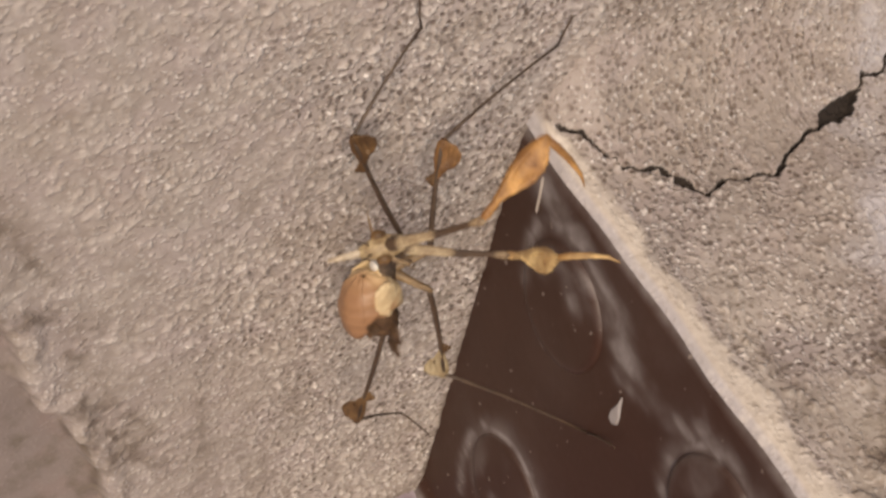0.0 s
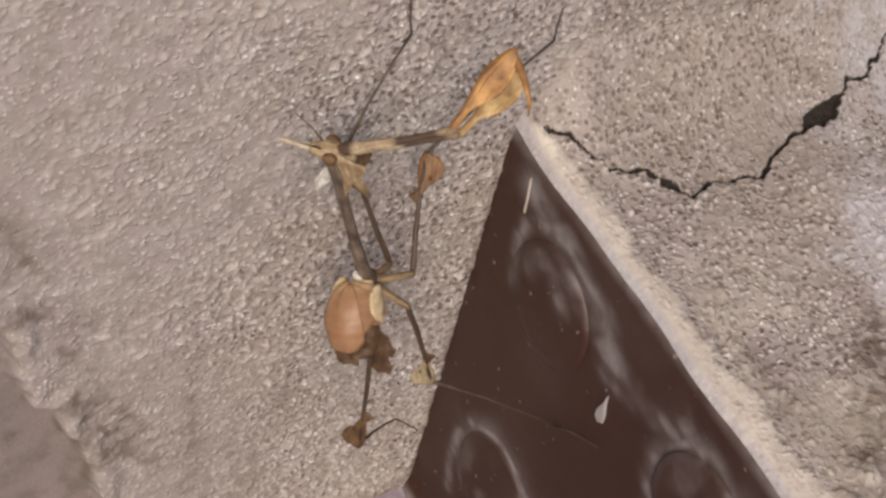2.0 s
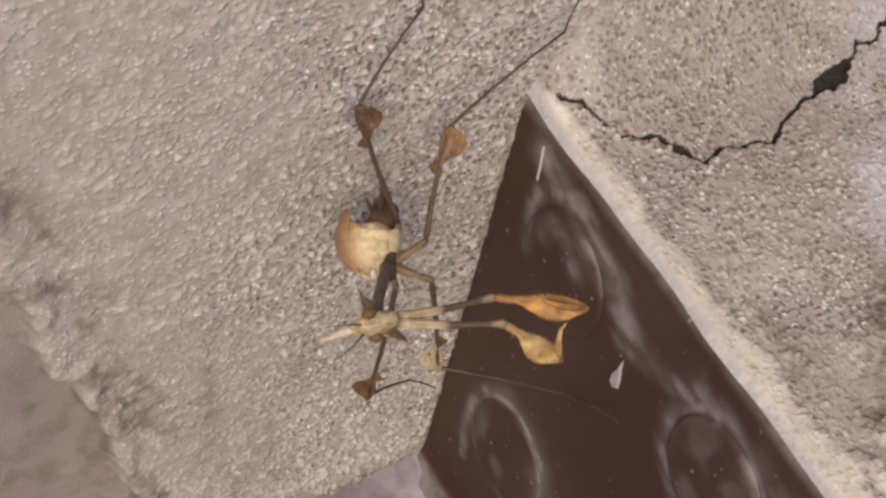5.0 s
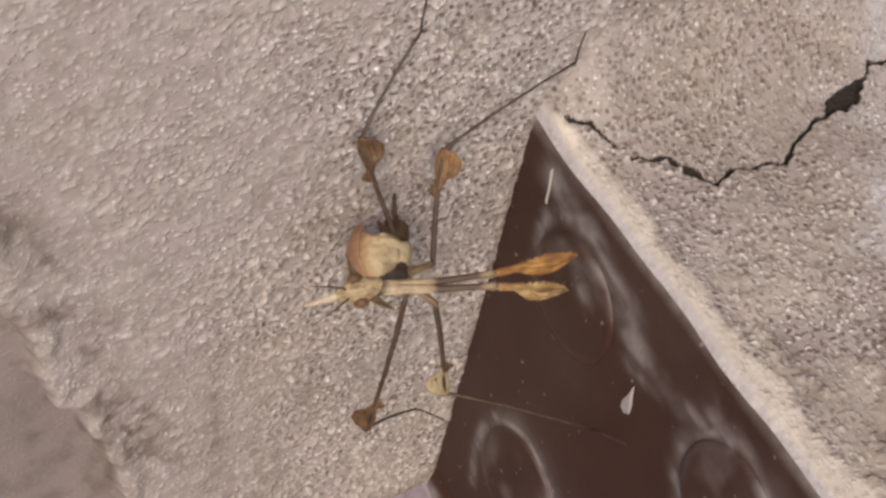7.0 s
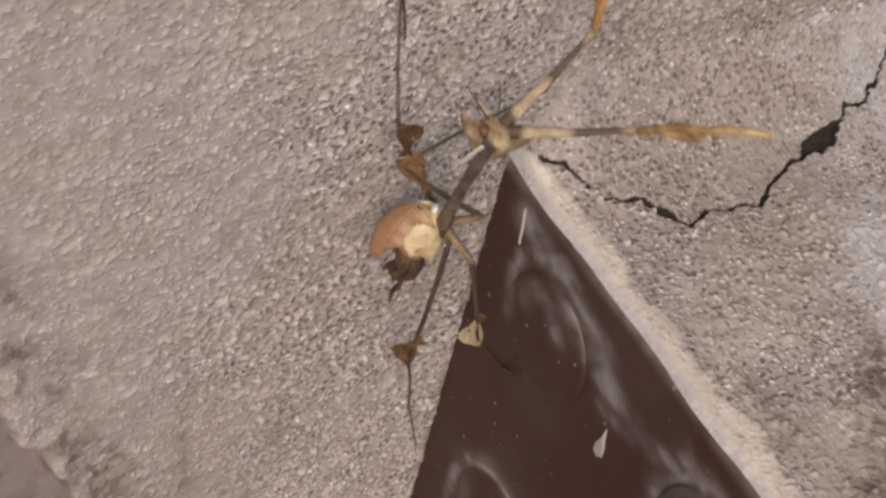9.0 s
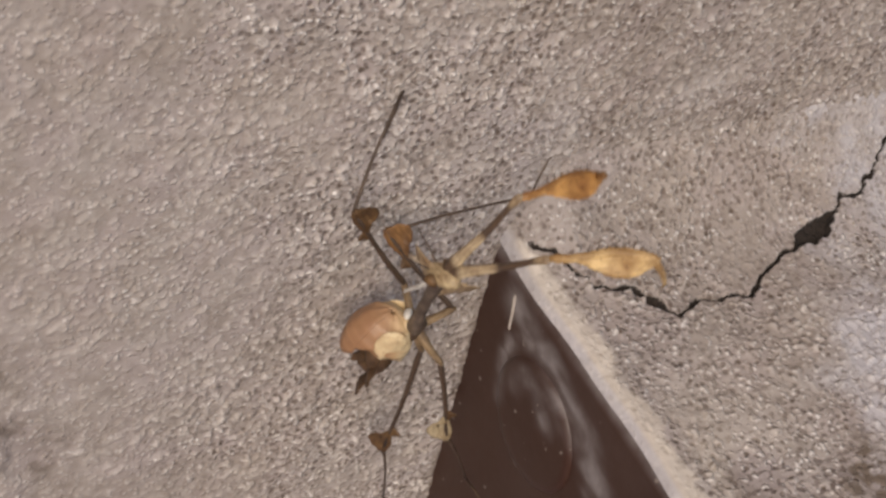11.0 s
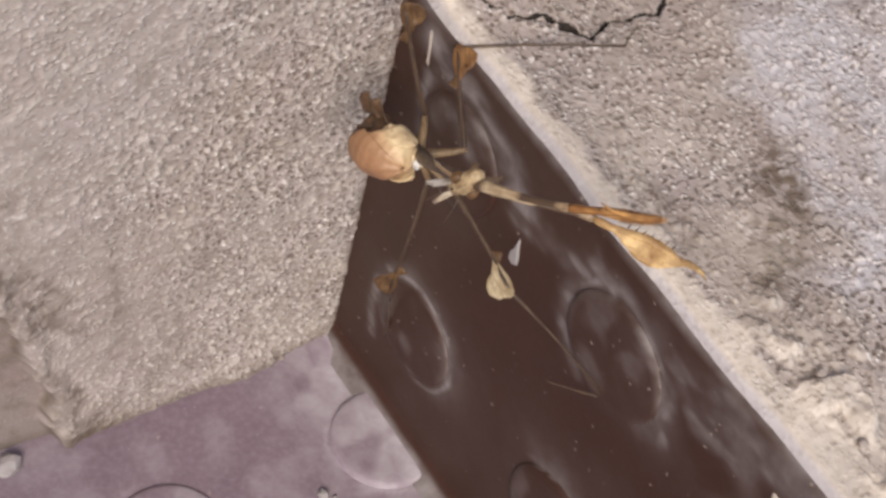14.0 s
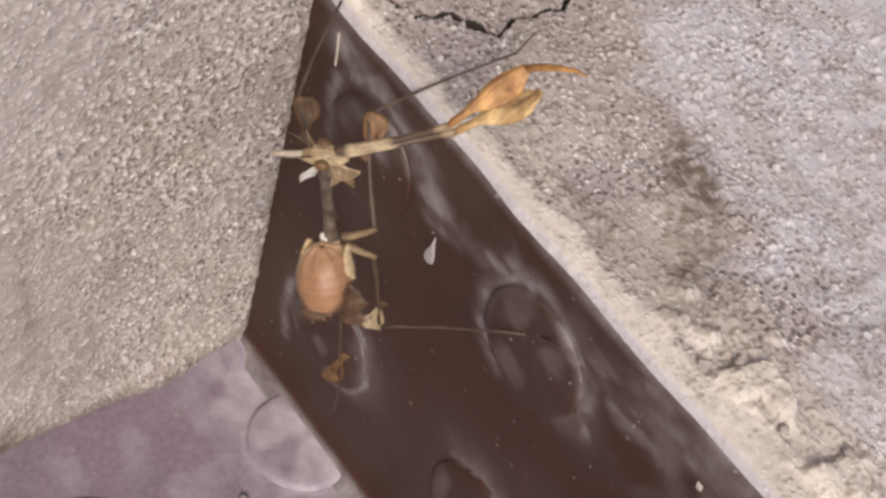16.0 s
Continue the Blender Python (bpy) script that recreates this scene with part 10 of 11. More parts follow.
        (15.5, pose(0.0216, 0.0139, -0.0938, 173.5, 58.8, 41.9)), (15.75, pose(0.0215, 0.0083, -0.0938, 172.0, 59.9, 41.2)), (16, pose(0.0213, 0.0045, -0.0936, 171.4, 60.9, 40.8)),
    ])
    walk(limbs[5][0], [
        (0, pose(0.0000, 0.0000, 0.0000, 43.4, 11.2, -42.5)), (0.25, pose(0.0000, 0.0000, 0.0000, 43.0, 9.5, -45.5)), (0.5, pose(0.0000, 0.0000, 0.0000, 42.7, 8.2, -48.4)),
        (0.75, pose(0.0000, 0.0000, 0.0000, 44.5, 18.7, -43.6)), (1, pose(0.0000, 0.0000, 0.0000, 48.0, 28.8, -38.6)), (1.2, pose(0.0000, 0.0000, 0.0000, 48.0, 28.8, -38.6)),
        (1.25, pose(0.0000, 0.0000, 0.0000, 47.7, 28.5, -39.9)), (1.35, pose(0.0000, 0.0000, 0.0000, 45.4, 26.5, -47.4)), (1.5, pose(0.0000, 0.0000, 0.0000, 42.7, 22.1, -55.4)),
        (1.75, pose(0.0000, 0.0000, 0.0000, 41.9, 8.8, -54.8)), (2, pose(0.0000, 0.0000, 0.0000, 42.0, 6.7, -54.8)), (2.25, pose(0.0000, 0.0000, 0.0000, 42.2, 3.4, -53.4)),
        (2.5, pose(0.0000, 0.0000, 0.0000, 42.4, -0.3, -52.1)), (2.75, pose(0.0000, 0.0000, 0.0000, 42.7, 7.8, -47.8)), (3, pose(0.0000, 0.0000, 0.0000, 44.3, 16.8, -41.9)),
        (3.1, pose(0.0000, 0.0000, 0.0000, 44.4, 15.9, -39.0)), (3.25, pose(0.0000, 0.0000, 0.0000, 43.9, 13.1, -31.0)), (3.4, pose(0.0000, 0.0000, 0.0000, 42.4, 9.8, -23.3)),
        (3.5, pose(0.0000, 0.0000, 0.0000, 41.5, 8.2, -20.5)), (3.75, pose(0.0000, 0.0000, 0.0000, 41.8, 7.2, -23.9)), (4, pose(0.0000, 0.0000, 0.0000, 42.5, 7.7, -28.8)),
        (4.25, pose(0.0000, 0.0000, 0.0000, 42.7, 8.2, -29.1)), (4.75, pose(0.0000, 0.0000, 0.0000, 43.5, 11.4, -30.5)), (5.25, pose(0.0000, 0.0000, 0.0000, 44.7, 16.2, -32.7)),
        (5.75, pose(0.0000, 0.0000, 0.0000, 45.9, 20.7, -34.9)), (6.25, pose(0.0000, 0.0000, 0.0000, 46.5, 23.0, -36.0)), (6.5, pose(0.0000, 0.0000, 0.0000, 46.5, 23.0, -36.0)),
        (6.75, pose(0.0000, 0.0000, 0.0000, 45.9, 23.8, -41.5)), (7, pose(0.0000, 0.0000, 0.0000, 44.9, 24.7, -48.0)), (7.25, pose(0.0000, 0.0000, 0.0000, 45.8, 25.4, -44.8)),
        (7.5, pose(0.0000, 0.0000, 0.0000, 46.6, 25.7, -41.0)), (7.6, pose(0.0000, 0.0000, 0.0000, 46.6, 25.7, -41.0)), (7.7, pose(0.0000, 0.0000, 0.0000, 44.4, 23.4, -49.1)),
        (7.75, pose(0.0000, 0.0000, 0.0000, 42.4, 20.6, -55.7)), (8, pose(0.0000, 0.0000, 0.0000, 36.6, 1.4, -81.1)), (8.25, pose(0.0000, 0.0000, 0.0000, 39.0, 11.5, -68.3)),
        (8.5, pose(0.0000, 0.0000, 0.0000, 43.5, 22.4, -52.2)), (8.75, pose(0.0000, 0.0000, 0.0000, 43.5, 28.2, -55.8)), (9, pose(0.0000, 0.0000, 0.0000, 44.3, 34.3, -57.1)),
        (9.25, pose(0.0000, 0.0000, 0.0000, 47.8, 38.4, -50.8)), (9.5, pose(0.0000, 0.0000, 0.0000, 50.5, 40.3, -45.5)), (9.75, pose(0.0000, 0.0000, 0.0000, 50.5, 40.3, -45.5)),
        (10.25, pose(0.0000, 0.0000, 0.0000, 50.3, 40.8, -46.5)), (10.75, pose(0.0000, 0.0000, 0.0000, 49.9, 41.5, -48.3)), (11.25, pose(0.0000, 0.0000, 0.0000, 49.3, 42.1, -50.3)),
        (11.75, pose(0.0000, 0.0000, 0.0000, 48.6, 42.5, -52.4)), (12, pose(0.0000, 0.0000, 0.0000, 53.0, 34.8, -27.8)), (12.25, pose(0.0000, 0.0000, 0.0000, 43.9, 17.6, -13.6)),
        (12.5, pose(0.0000, 0.0000, 0.0000, 39.0, 9.2, -8.7)), (12.75, pose(0.0000, 0.0000, 0.0000, 47.9, 25.5, -31.4)), (13, pose(0.0000, 0.0000, 0.0000, 45.1, 36.4, -56.3)),
        (13.25, pose(0.0000, 0.0000, 0.0000, 46.9, 32.6, -48.0)), (13.5, pose(0.0000, 0.0000, 0.0000, 46.1, 25.4, -43.3)), (13.7, pose(0.0000, 0.0000, 0.0000, 46.1, 25.4, -43.3)), (13.9, pose(0.0000, 0.0000, 0.0000, 41.6, 19.7, -58.7)),
        (14, pose(0.0000, 0.0000, 0.0000, 37.6, 12.2, -72.8)), (14.25, pose(0.0000, 0.0000, 0.0000, 43.9, 14.5, -41.7)), (14.5, pose(0.0000, 0.0000, 0.0000, 40.5, 13.0, -8.2)),
        (14.75, pose(0.0000, 0.0000, 0.0000, 41.9, 12.8, -14.1)), (15, pose(0.0000, 0.0000, 0.0000, 44.1, 13.6, -32.2)), (15.25, pose(0.0000, 0.0000, 0.0000, 41.3, 22.6, -60.7)),
        (15.5, pose(0.0000, 0.0000, 0.0000, 36.8, 25.4, -73.8)), (15.75, pose(0.0000, 0.0000, 0.0000, 41.1, 19.8, -60.5)), (16, pose(0.0000, 0.0000, 0.0000, 43.6, 13.4, -42.9)),
    ])
    walk(limbs[5][1], [
        (0, pose(0.0073, -0.0067, -0.0020, 81.5, 73.0, -35.9)), (0.25, pose(0.0070, -0.0072, -0.0017, 67.8, 74.3, -52.9)), (0.5, pose(0.0067, -0.0075, -0.0015, 54.9, 75.7, -69.2)),
        (0.75, pose(0.0070, -0.0066, -0.0033, 65.0, 77.5, -59.1)), (1, pose(0.0070, -0.0056, -0.0049, 71.7, 76.7, -50.9)), (1.2, pose(0.0070, -0.0056, -0.0049, 71.7, 76.7, -50.9)),
        (1.25, pose(0.0069, -0.0057, -0.0049, 71.5, 76.8, -51.1)), (1.35, pose(0.0062, -0.0067, -0.0045, 70.8, 77.0, -52.2)),
        (1.5, pose(0.0053, -0.0078, -0.0038, 71.4, 77.3, -51.8)), (1.75, pose(0.0058, -0.0082, -0.0015, 89.9, 70.4, -23.4)), (2, pose(0.0058, -0.0082, -0.0012, 90.4, 68.8, -20.8)),
        (2.25, pose(0.0060, -0.0082, -0.0006, 93.5, 68.6, -17.3)), (2.5, pose(0.0062, -0.0080, 0.0001, 96.0, 68.5, -14.5)),
        (2.75, pose(0.0068, -0.0075, -0.0014, 87.7, 68.0, -22.6)), (3, pose(0.0072, -0.0065, -0.0029, 76.2, 66.5, -33.9)), (3.1, pose(0.0076, -0.0062, -0.0028, 72.5, 67.0, -39.1)),
        (3.25, pose(0.0085, -0.0051, -0.0023, 62.8, 68.7, -53.3)), (3.4, pose(0.0092, -0.0040, -0.0017, 52.4, 69.5, -67.3)),
        (3.5, pose(0.0094, -0.0035, -0.0014, 49.8, 69.9, -70.9)), (3.75, pose(0.0092, -0.0041, -0.0013, 56.3, 72.7, -64.9)), (4, pose(0.0088, -0.0049, -0.0014, 64.6, 74.5, -56.7)),
        (4.25, pose(0.0088, -0.0049, -0.0014, 65.4, 74.7, -56.0)), (4.75, pose(0.0086, -0.0051, -0.0020, 68.8, 75.5, -52.8)),
        (5.25, pose(0.0082, -0.0053, -0.0028, 73.9, 76.3, -48.0)), (5.75, pose(0.0078, -0.0054, -0.0036, 78.8, 76.8, -43.2)),
        (6.25, pose(0.0076, -0.0055, -0.0040, 81.2, 76.9, -40.7)), (6.5, pose(0.0076, -0.0055, -0.0040, 81.3, 76.9, -40.6)),
        (6.75, pose(0.0070, -0.0062, -0.0041, 75.2, 76.0, -46.2)), (7, pose(0.0062, -0.0069, -0.0043, 69.8, 74.8, -51.0)), (7.25, pose(0.0065, -0.0065, -0.0044, 67.0, 75.8, -55.2)),
        (7.5, pose(0.0069, -0.0060, -0.0044, 64.2, 76.5, -59.1)), (7.6, pose(0.0069, -0.0060, -0.0044, 64.2, 76.5, -59.1)),
        (7.7, pose(0.0061, -0.0071, -0.0040, -144.7, 78.1, 71.0)), (7.75, pose(0.0054, -0.0079, -0.0036, -150.2, 77.3, 66.1)),
        (8, pose(0.0016, -0.0100, -0.0003, 114.8, 77.2, -7.9)), (8.25, pose(0.0037, -0.0093, -0.0020, -169.6, 77.5, 51.5)),
        (8.5, pose(0.0058, -0.0074, -0.0039, -122.5, 70.8, 81.4)), (8.75, pose(0.0050, -0.0074, -0.0048, 179.3, 77.8, 43.3)),
        (9, pose(0.0046, -0.0071, -0.0057, 101.4, 75.7, -18.6)), (9.25, pose(0.0050, -0.0062, -0.0063, 85.1, 73.2, -32.2)), (9.5, pose(0.0054, -0.0055, -0.0066, 80.9, 71.9, -35.2)),
        (9.75, pose(0.0054, -0.0055, -0.0066, 83.3, 72.6, -33.4)), (10.25, pose(0.0053, -0.0056, -0.0066, 92.0, 74.2, -26.2)),
        (10.75, pose(0.0051, -0.0057, -0.0067, 106.1, 75.6, -14.1)), (11.25, pose(0.0048, -0.0058, -0.0068, 124.9, 76.5, 1.8)),
        (11.75, pose(0.0046, -0.0059, -0.0069, 146.5, 76.4, 19.2)), (12, pose(0.0074, -0.0039, -0.0058, 81.8, 80.8, -44.5)),
        (12.25, pose(0.0094, -0.0023, -0.0031, 4.3, 77.4, -131.0)), (12.5, pose(0.0099, -0.0015, -0.0016, -9.6, 70.1, -148.8)),
        (12.75, pose(0.0078, -0.0048, -0.0044, -24.2, 76.0, -166.0)), (13, pose(0.0045, -0.0068, -0.0060, -50.6, 84.7, 168.8)),
        (13.25, pose(0.0057, -0.0064, -0.0055, -45.5, 78.1, 169.6)), (13.5, pose(0.0067, -0.0063, -0.0044, -25.7, 71.8, -169.3)),
        (13.7, pose(0.0067, -0.0063, -0.0044, -25.7, 71.8, -169.3)), (13.9, pose(0.0050, -0.0082, -0.0034, 19.1, 46.5, -107.4)), (14, pose(0.0029, -0.0095, -0.0021, 30.3, 12.1, -91.1)),
        (14.25, pose(0.0074, -0.0066, -0.0025, 14.7, 3.4, -118.7)), (14.5, pose(0.0098, -0.0014, -0.0023, -6.3, -3.0, -142.8)),
        (14.75, pose(0.0096, -0.0024, -0.0022, -3.4, 39.5, -141.2)), (15, pose(0.0084, -0.0053, -0.0024, 54.0, 87.3, -79.9)),
        (15.25, pose(0.0046, -0.0082, -0.0039, 121.9, 79.0, -3.5)), (15.5, pose(0.0026, -0.0088, -0.0044, 111.7, 73.0, -5.7)),
        (15.75, pose(0.0047, -0.0083, -0.0034, 106.6, 74.6, -12.4)), (16, pose(0.0072, -0.0067, -0.0024, 89.9, 77.3, -32.1)),
    ])
    walk(limbs[5][2], [
        (0, pose(0.0140, -0.0116, -0.0290, 46.7, 21.9, -29.1)), (0.25, pose(0.0116, -0.0132, -0.0289, 47.0, 22.4, -22.7)), (0.5, pose(0.0092, -0.0140, -0.0289, 46.7, 22.6, -15.6)),
        (0.75, pose(0.0101, -0.0119, -0.0309, 46.0, 21.3, -15.2)), (1, pose(0.0111, -0.0106, -0.0324, 45.7, 20.7, -15.3)), (1.2, pose(0.0111, -0.0106, -0.0324, 45.7, 20.7, -15.3)),
        (1.25, pose(0.0109, -0.0108, -0.0324, 45.8, 20.9, -15.4)), (1.35, pose(0.0101, -0.0117, -0.0321, 46.6, 22.3, -16.2)),
        (1.5, pose(0.0092, -0.0126, -0.0314, 47.9, 24.6, -17.1)), (1.75, pose(0.0145, -0.0120, -0.0282, 50.1, 28.1, -17.6)), (2, pose(0.0154, -0.0119, -0.0276, 50.5, 28.8, -17.7)),
        (2.25, pose(0.0159, -0.0112, -0.0269, 50.4, 28.8, -19.2)), (2.5, pose(0.0163, -0.0106, -0.0263, 50.2, 28.5, -21.1)),
        (2.75, pose(0.0166, -0.0115, -0.0276, 47.1, 22.7, -24.9)), (3, pose(0.0166, -0.0128, -0.0289, 45.2, 17.8, -27.1)), (3.1, pose(0.0162, -0.0131, -0.0288, 45.3, 18.0, -26.1)),
        (3.25, pose(0.0146, -0.0133, -0.0287, 45.3, 18.3, -23.3)), (3.4, pose(0.0130, -0.0131, -0.0282, 45.4, 19.1, -20.8)),
        (3.5, pose(0.0126, -0.0127, -0.0280, 45.6, 19.6, -20.0)), (3.75, pose(0.0128, -0.0117, -0.0283, 46.1, 20.8, -18.8)), (4, pose(0.0130, -0.0112, -0.0286, 46.4, 21.5, -17.9)),
        (4.25, pose(0.0130, -0.0111, -0.0287, 46.3, 21.3, -18.2)), (4.75, pose(0.0129, -0.0107, -0.0294, 45.7, 20.0, -19.3)),
        (5.25, pose(0.0127, -0.0102, -0.0303, 45.0, 18.1, -20.8)), (5.75, pose(0.0125, -0.0099, -0.0311, 44.5, 16.5, -22.1)),
        (6.25, pose(0.0124, -0.0097, -0.0315, 44.2, 15.7, -22.7)), (6.5, pose(0.0124, -0.0097, -0.0315, 44.2, 15.7, -22.7)),
        (6.75, pose(0.0117, -0.0111, -0.0315, 44.7, 16.9, -23.2)), (7, pose(0.0108, -0.0126, -0.0316, 45.1, 17.7, -23.6)), (7.25, pose(0.0105, -0.0122, -0.0318, 44.3, 15.8, -23.1)),
        (7.5, pose(0.0103, -0.0117, -0.0319, 43.8, 14.4, -22.7)), (7.6, pose(0.0103, -0.0117, -0.0319, 43.8, 14.4, -22.7)), (7.7, pose(0.0080, -0.0015, -0.0317, 66.1, 42.3, 11.8)),
        (7.75, pose(0.0079, -0.0022, -0.0312, 73.7, 45.4, 15.6)), (8, pose(0.0078, -0.0109, -0.0278, 79.8, 46.7, 25.2)), (8.25, pose(0.0075, -0.0045, -0.0296, 84.2, 47.5, 27.7)),
        (8.5, pose(0.0071, 0.0018, -0.0306, 95.0, 49.3, 28.9)), (8.75, pose(0.0094, -0.0033, -0.0325, 100.7, 49.9, 30.8)), (9, pose(0.0112, -0.0093, -0.0331, 113.8, 52.0, 31.1)),
        (9.25, pose(0.0120, -0.0105, -0.0334, 117.6, 53.2, 30.0)), (9.5, pose(0.0126, -0.0106, -0.0335, 119.6, 54.2, 28.9)),
        (9.75, pose(0.0125, -0.0102, -0.0336, 121.8, 54.8, 28.8)), (10.25, pose(0.0122, -0.0090, -0.0339, 129.6, 56.8, 29.0)),
        (10.75, pose(0.0119, -0.0074, -0.0341, 137.4, 59.0, 29.5)), (11.25, pose(0.0114, -0.0056, -0.0343, 142.3, 60.5, 30.0)),
        (11.75, pose(0.0108, -0.0038, -0.0344, 142.9, 60.6, 30.2)), (12, pose(0.0106, -0.0071, -0.0337, 70.4, 45.9, -1.7)), (12.25, pose(0.0054, -0.0069, -0.0307, 58.1, 37.7, 7.1)),
        (12.5, pose(0.0017, -0.0065, -0.0282, 53.0, 34.9, 10.0)), (12.75, pose(0.0012, -0.0064, -0.0318, 60.3, 39.2, 9.0)), (13, pose(0.0020, -0.0063, -0.0342, 71.1, 44.9, 7.8)),
        (13.25, pose(-0.0000, -0.0053, -0.0332, 57.1, 37.1, 7.4)), (13.5, pose(-0.0020, -0.0079, -0.0312, 44.8, 27.3, 7.2)),
        (13.7, pose(-0.0020, -0.0079, -0.0312, 44.8, 27.3, 7.2)), (13.9, pose(-0.0009, -0.0267, -0.0240, 42.7, -14.4, -41.1)), (14, pose(0.0024, -0.0372, -0.0081, 51.6, 43.8, -46.6)),
        (14.25, pose(-0.0062, -0.0313, -0.0042, 59.2, 38.2, 4.9)), (14.5, pose(-0.0127, -0.0185, -0.0008, 45.8, 25.6, 0.2)),
        (14.75, pose(-0.0074, -0.0161, -0.0202, 37.2, -6.9, -16.4)), (15, pose(0.0086, -0.0066, -0.0307, 46.2, -24.7, -51.1)),
        (15.25, pose(0.0100, -0.0085, -0.0317, 47.6, -28.4, -52.3)), (15.5, pose(0.0108, -0.0096, -0.0314, 48.8, -31.1, -53.3)),
        (15.75, pose(0.0120, -0.0099, -0.0307, 50.0, -32.2, -56.5)), (16, pose(0.0125, -0.0100, -0.0299, 50.6, -32.5, -58.9)),
    ])
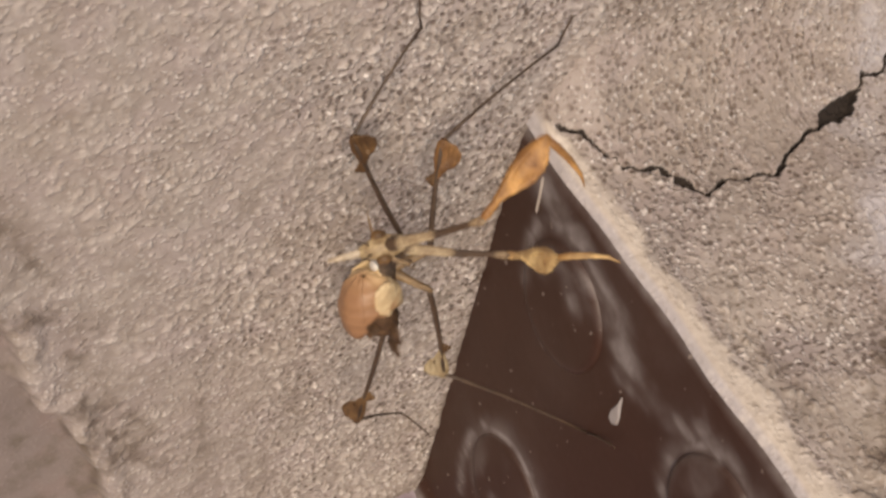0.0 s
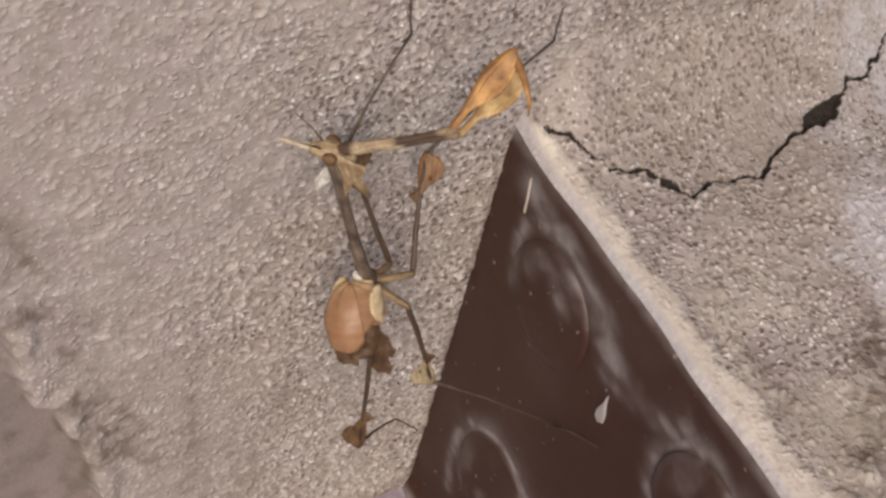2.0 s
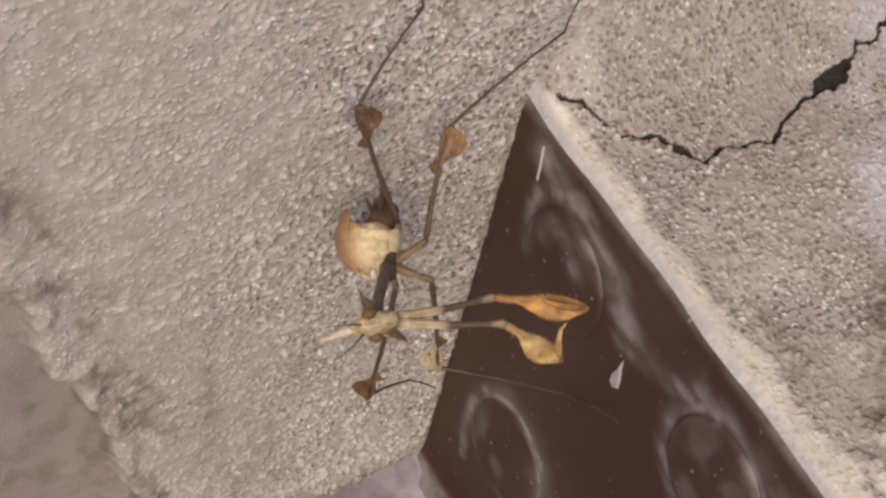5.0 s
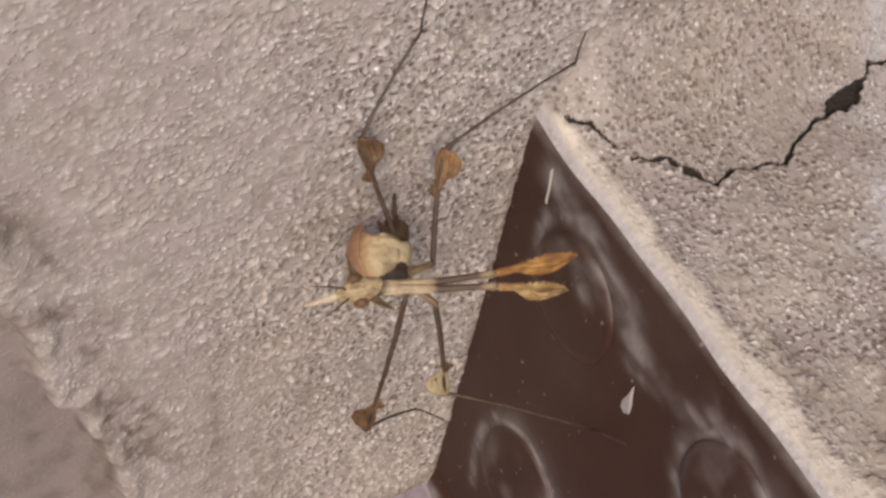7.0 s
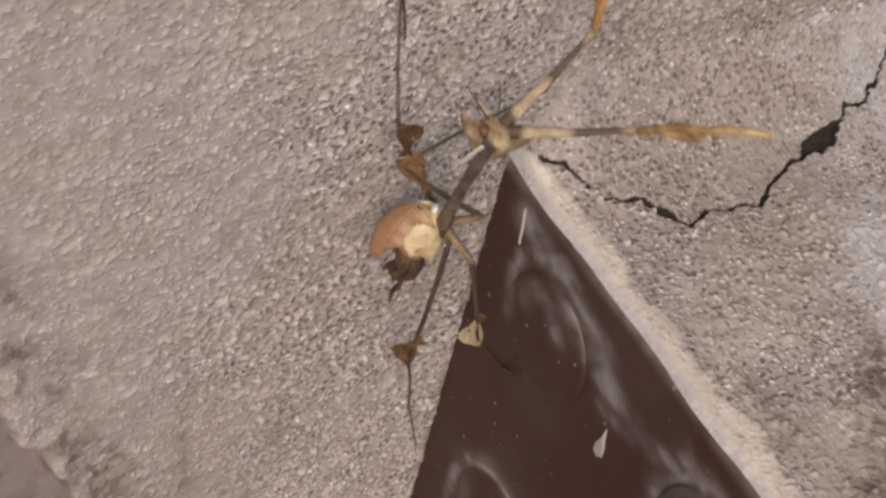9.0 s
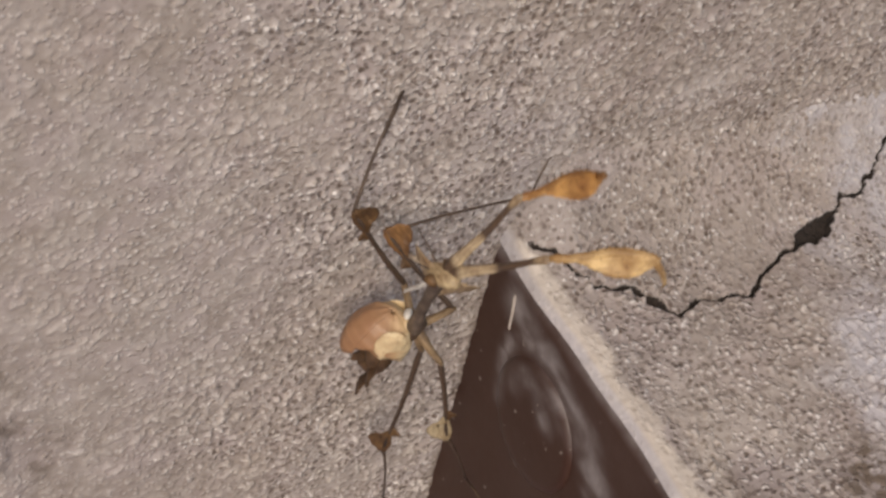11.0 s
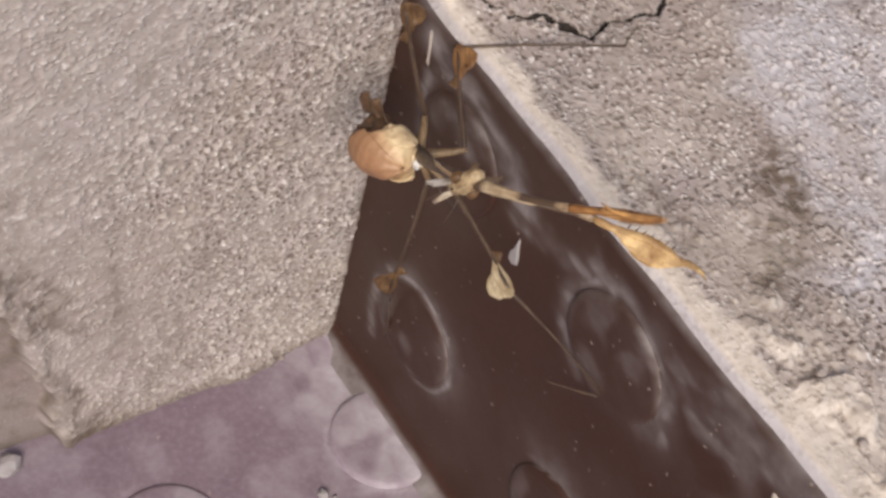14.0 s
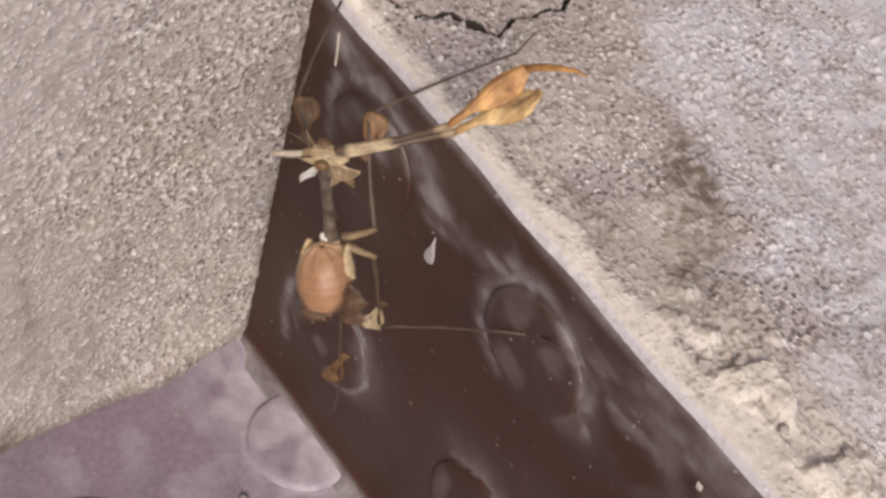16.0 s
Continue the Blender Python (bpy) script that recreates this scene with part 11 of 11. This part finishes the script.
    walk(limbs[5][3], [
        (0, pose(0.0468, -0.0298, -0.0441, 65.1, -41.8, -101.2)), (0.25, pose(0.0461, -0.0277, -0.0443, 64.0, -41.3, -96.6)),
        (0.5, pose(0.0451, -0.0241, -0.0444, 59.9, -38.6, -89.8)), (0.75, pose(0.0465, -0.0218, -0.0456, 58.6, -37.6, -89.9)),
        (1, pose(0.0476, -0.0206, -0.0467, 58.0, -37.1, -90.0)), (1.2, pose(0.0476, -0.0206, -0.0467, 58.0, -37.1, -90.0)),
        (1.25, pose(0.0473, -0.0208, -0.0468, 58.3, -37.4, -90.1)), (1.35, pose(0.0460, -0.0221, -0.0475, 60.1, -38.8, -90.7)),
        (1.5, pose(0.0443, -0.0235, -0.0482, 60.8, -39.3, -91.0)), (1.75, pose(0.0485, -0.0228, -0.0473, 54.9, -34.3, -87.7)),
        (2, pose(0.0492, -0.0226, -0.0471, 53.9, -33.3, -86.9)), (2.25, pose(0.0494, -0.0229, -0.0464, 54.6, -34.0, -86.0)),
        (2.5, pose(0.0494, -0.0234, -0.0456, 56.5, -35.9, -85.4)), (2.75, pose(0.0504, -0.0272, -0.0432, 57.6, -37.0, -95.8)),
        (3, pose(0.0509, -0.0304, -0.0412, 54.6, -36.7, -105.9)), (3.1, pose(0.0508, -0.0300, -0.0413, 56.7, -37.9, -106.2)),
        (3.25, pose(0.0499, -0.0285, -0.0414, 62.0, -40.2, -102.6)), (3.4, pose(0.0488, -0.0266, -0.0414, 64.7, -41.7, -96.1)),
        (3.5, pose(0.0484, -0.0257, -0.0416, 64.4, -41.8, -93.2)), (3.75, pose(0.0486, -0.0239, -0.0426, 55.1, -34.5, -88.6)),
        (4, pose(0.0488, -0.0228, -0.0435, 49.1, -27.8, -86.1)), (4.25, pose(0.0488, -0.0228, -0.0434, 49.3, -28.2, -86.4)),
        (4.75, pose(0.0487, -0.0233, -0.0432, 51.4, -30.9, -89.2)), (5.25, pose(0.0486, -0.0239, -0.0429, 55.1, -34.9, -93.4)),
        (5.75, pose(0.0485, -0.0244, -0.0426, 59.4, -38.4, -97.4)), (6.25, pose(0.0484, -0.0247, -0.0424, 61.9, -40.0, -99.4)),
        (6.5, pose(0.0484, -0.0247, -0.0424, 61.9, -40.0, -99.4)), (6.75, pose(0.0473, -0.0263, -0.0433, 61.9, -39.9, -96.7)),
        (7, pose(0.0461, -0.0281, -0.0439, 62.8, -40.6, -94.8)), (7.25, pose(0.0463, -0.0275, -0.0428, 64.9, -41.8, -98.2)),
        (7.5, pose(0.0464, -0.0268, -0.0420, 65.8, -42.2, -100.5)), (7.6, pose(0.0464, -0.0268, -0.0420, 65.8, -42.2, -100.5)),
        (7.7, pose(0.0373, 0.0046, -0.0590, 67.9, -43.1, -105.4)), (7.75, pose(0.0353, 0.0055, -0.0600, 67.8, -43.1, -104.0)),
        (8, pose(0.0329, 0.0009, -0.0573, 66.7, -42.6, -107.2)), (8.25, pose(0.0317, 0.0082, -0.0595, 62.4, -40.3, -99.3)), (8.5, pose(0.0302, 0.0145, -0.0613, 58.6, -37.6, -90.7)),
        (8.75, pose(0.0318, 0.0100, -0.0634, 62.9, -40.6, -100.1)), (9, pose(0.0325, 0.0036, -0.0650, 58.5, -39.0, -107.3)),
        (9.25, pose(0.0329, 0.0016, -0.0658, 50.8, -34.5, -106.4)), (9.5, pose(0.0333, 0.0008, -0.0663, 47.7, -32.2, -105.5)),
        (9.75, pose(0.0329, 0.0011, -0.0666, 46.5, -30.9, -104.4)), (10.25, pose(0.0316, 0.0018, -0.0677, 40.4, -22.8, -100.1)),
        (10.75, pose(0.0300, 0.0029, -0.0688, 35.9, -11.1, -94.1)), (11.25, pose(0.0287, 0.0044, -0.0695, 36.0, -5.6, -88.4)),
        (11.75, pose(0.0280, 0.0063, -0.0696, 43.4, -19.2, -85.2)), (12, pose(0.0387, -0.0079, -0.0628, 80.2, -50.6, -94.4)),
        (12.25, pose(0.0371, -0.0030, -0.0554, 87.0, -55.3, -91.4)), (12.5, pose(0.0344, -0.0007, -0.0514, 89.8, -58.8, -87.2)),
        (12.75, pose(0.0322, -0.0015, -0.0574, 103.5, -57.1, -104.8)), (13, pose(0.0303, -0.0024, -0.0628, 98.1, -51.5, -115.1)),
        (13.25, pose(0.0320, -0.0012, -0.0576, 99.2, -54.1, -108.1)), (13.5, pose(0.0337, -0.0034, -0.0498, 92.3, -54.6, -99.7)),
        (13.7, pose(0.0337, -0.0034, -0.0498, 92.3, -54.6, -99.7)), (13.9, pose(0.0287, -0.0525, -0.0139, -77.4, 53.4, 98.1)), (14, pose(0.0225, -0.0584, -0.0360, -47.4, 23.7, 116.9)),
        (14.25, pose(0.0255, -0.0286, -0.0292, 54.1, -35.0, -99.7)), (14.5, pose(0.0238, -0.0184, -0.0183, 68.0, -52.8, -66.9)),
        (14.75, pose(0.0311, -0.0274, -0.0154, 100.3, -53.3, -111.2)), (15, pose(0.0317, -0.0352, -0.0137, 77.3, -46.3, -113.5)),
        (15.25, pose(0.0317, -0.0367, -0.0125, 70.1, -44.0, -109.1)), (15.5, pose(0.0315, -0.0374, -0.0105, 65.4, -42.0, -104.4)),
        (15.75, pose(0.0309, -0.0385, -0.0092, 70.4, -44.2, -106.9)), (16, pose(0.0302, -0.0393, -0.0082, 76.0, -46.2, -108.2)),
    ])


motions()
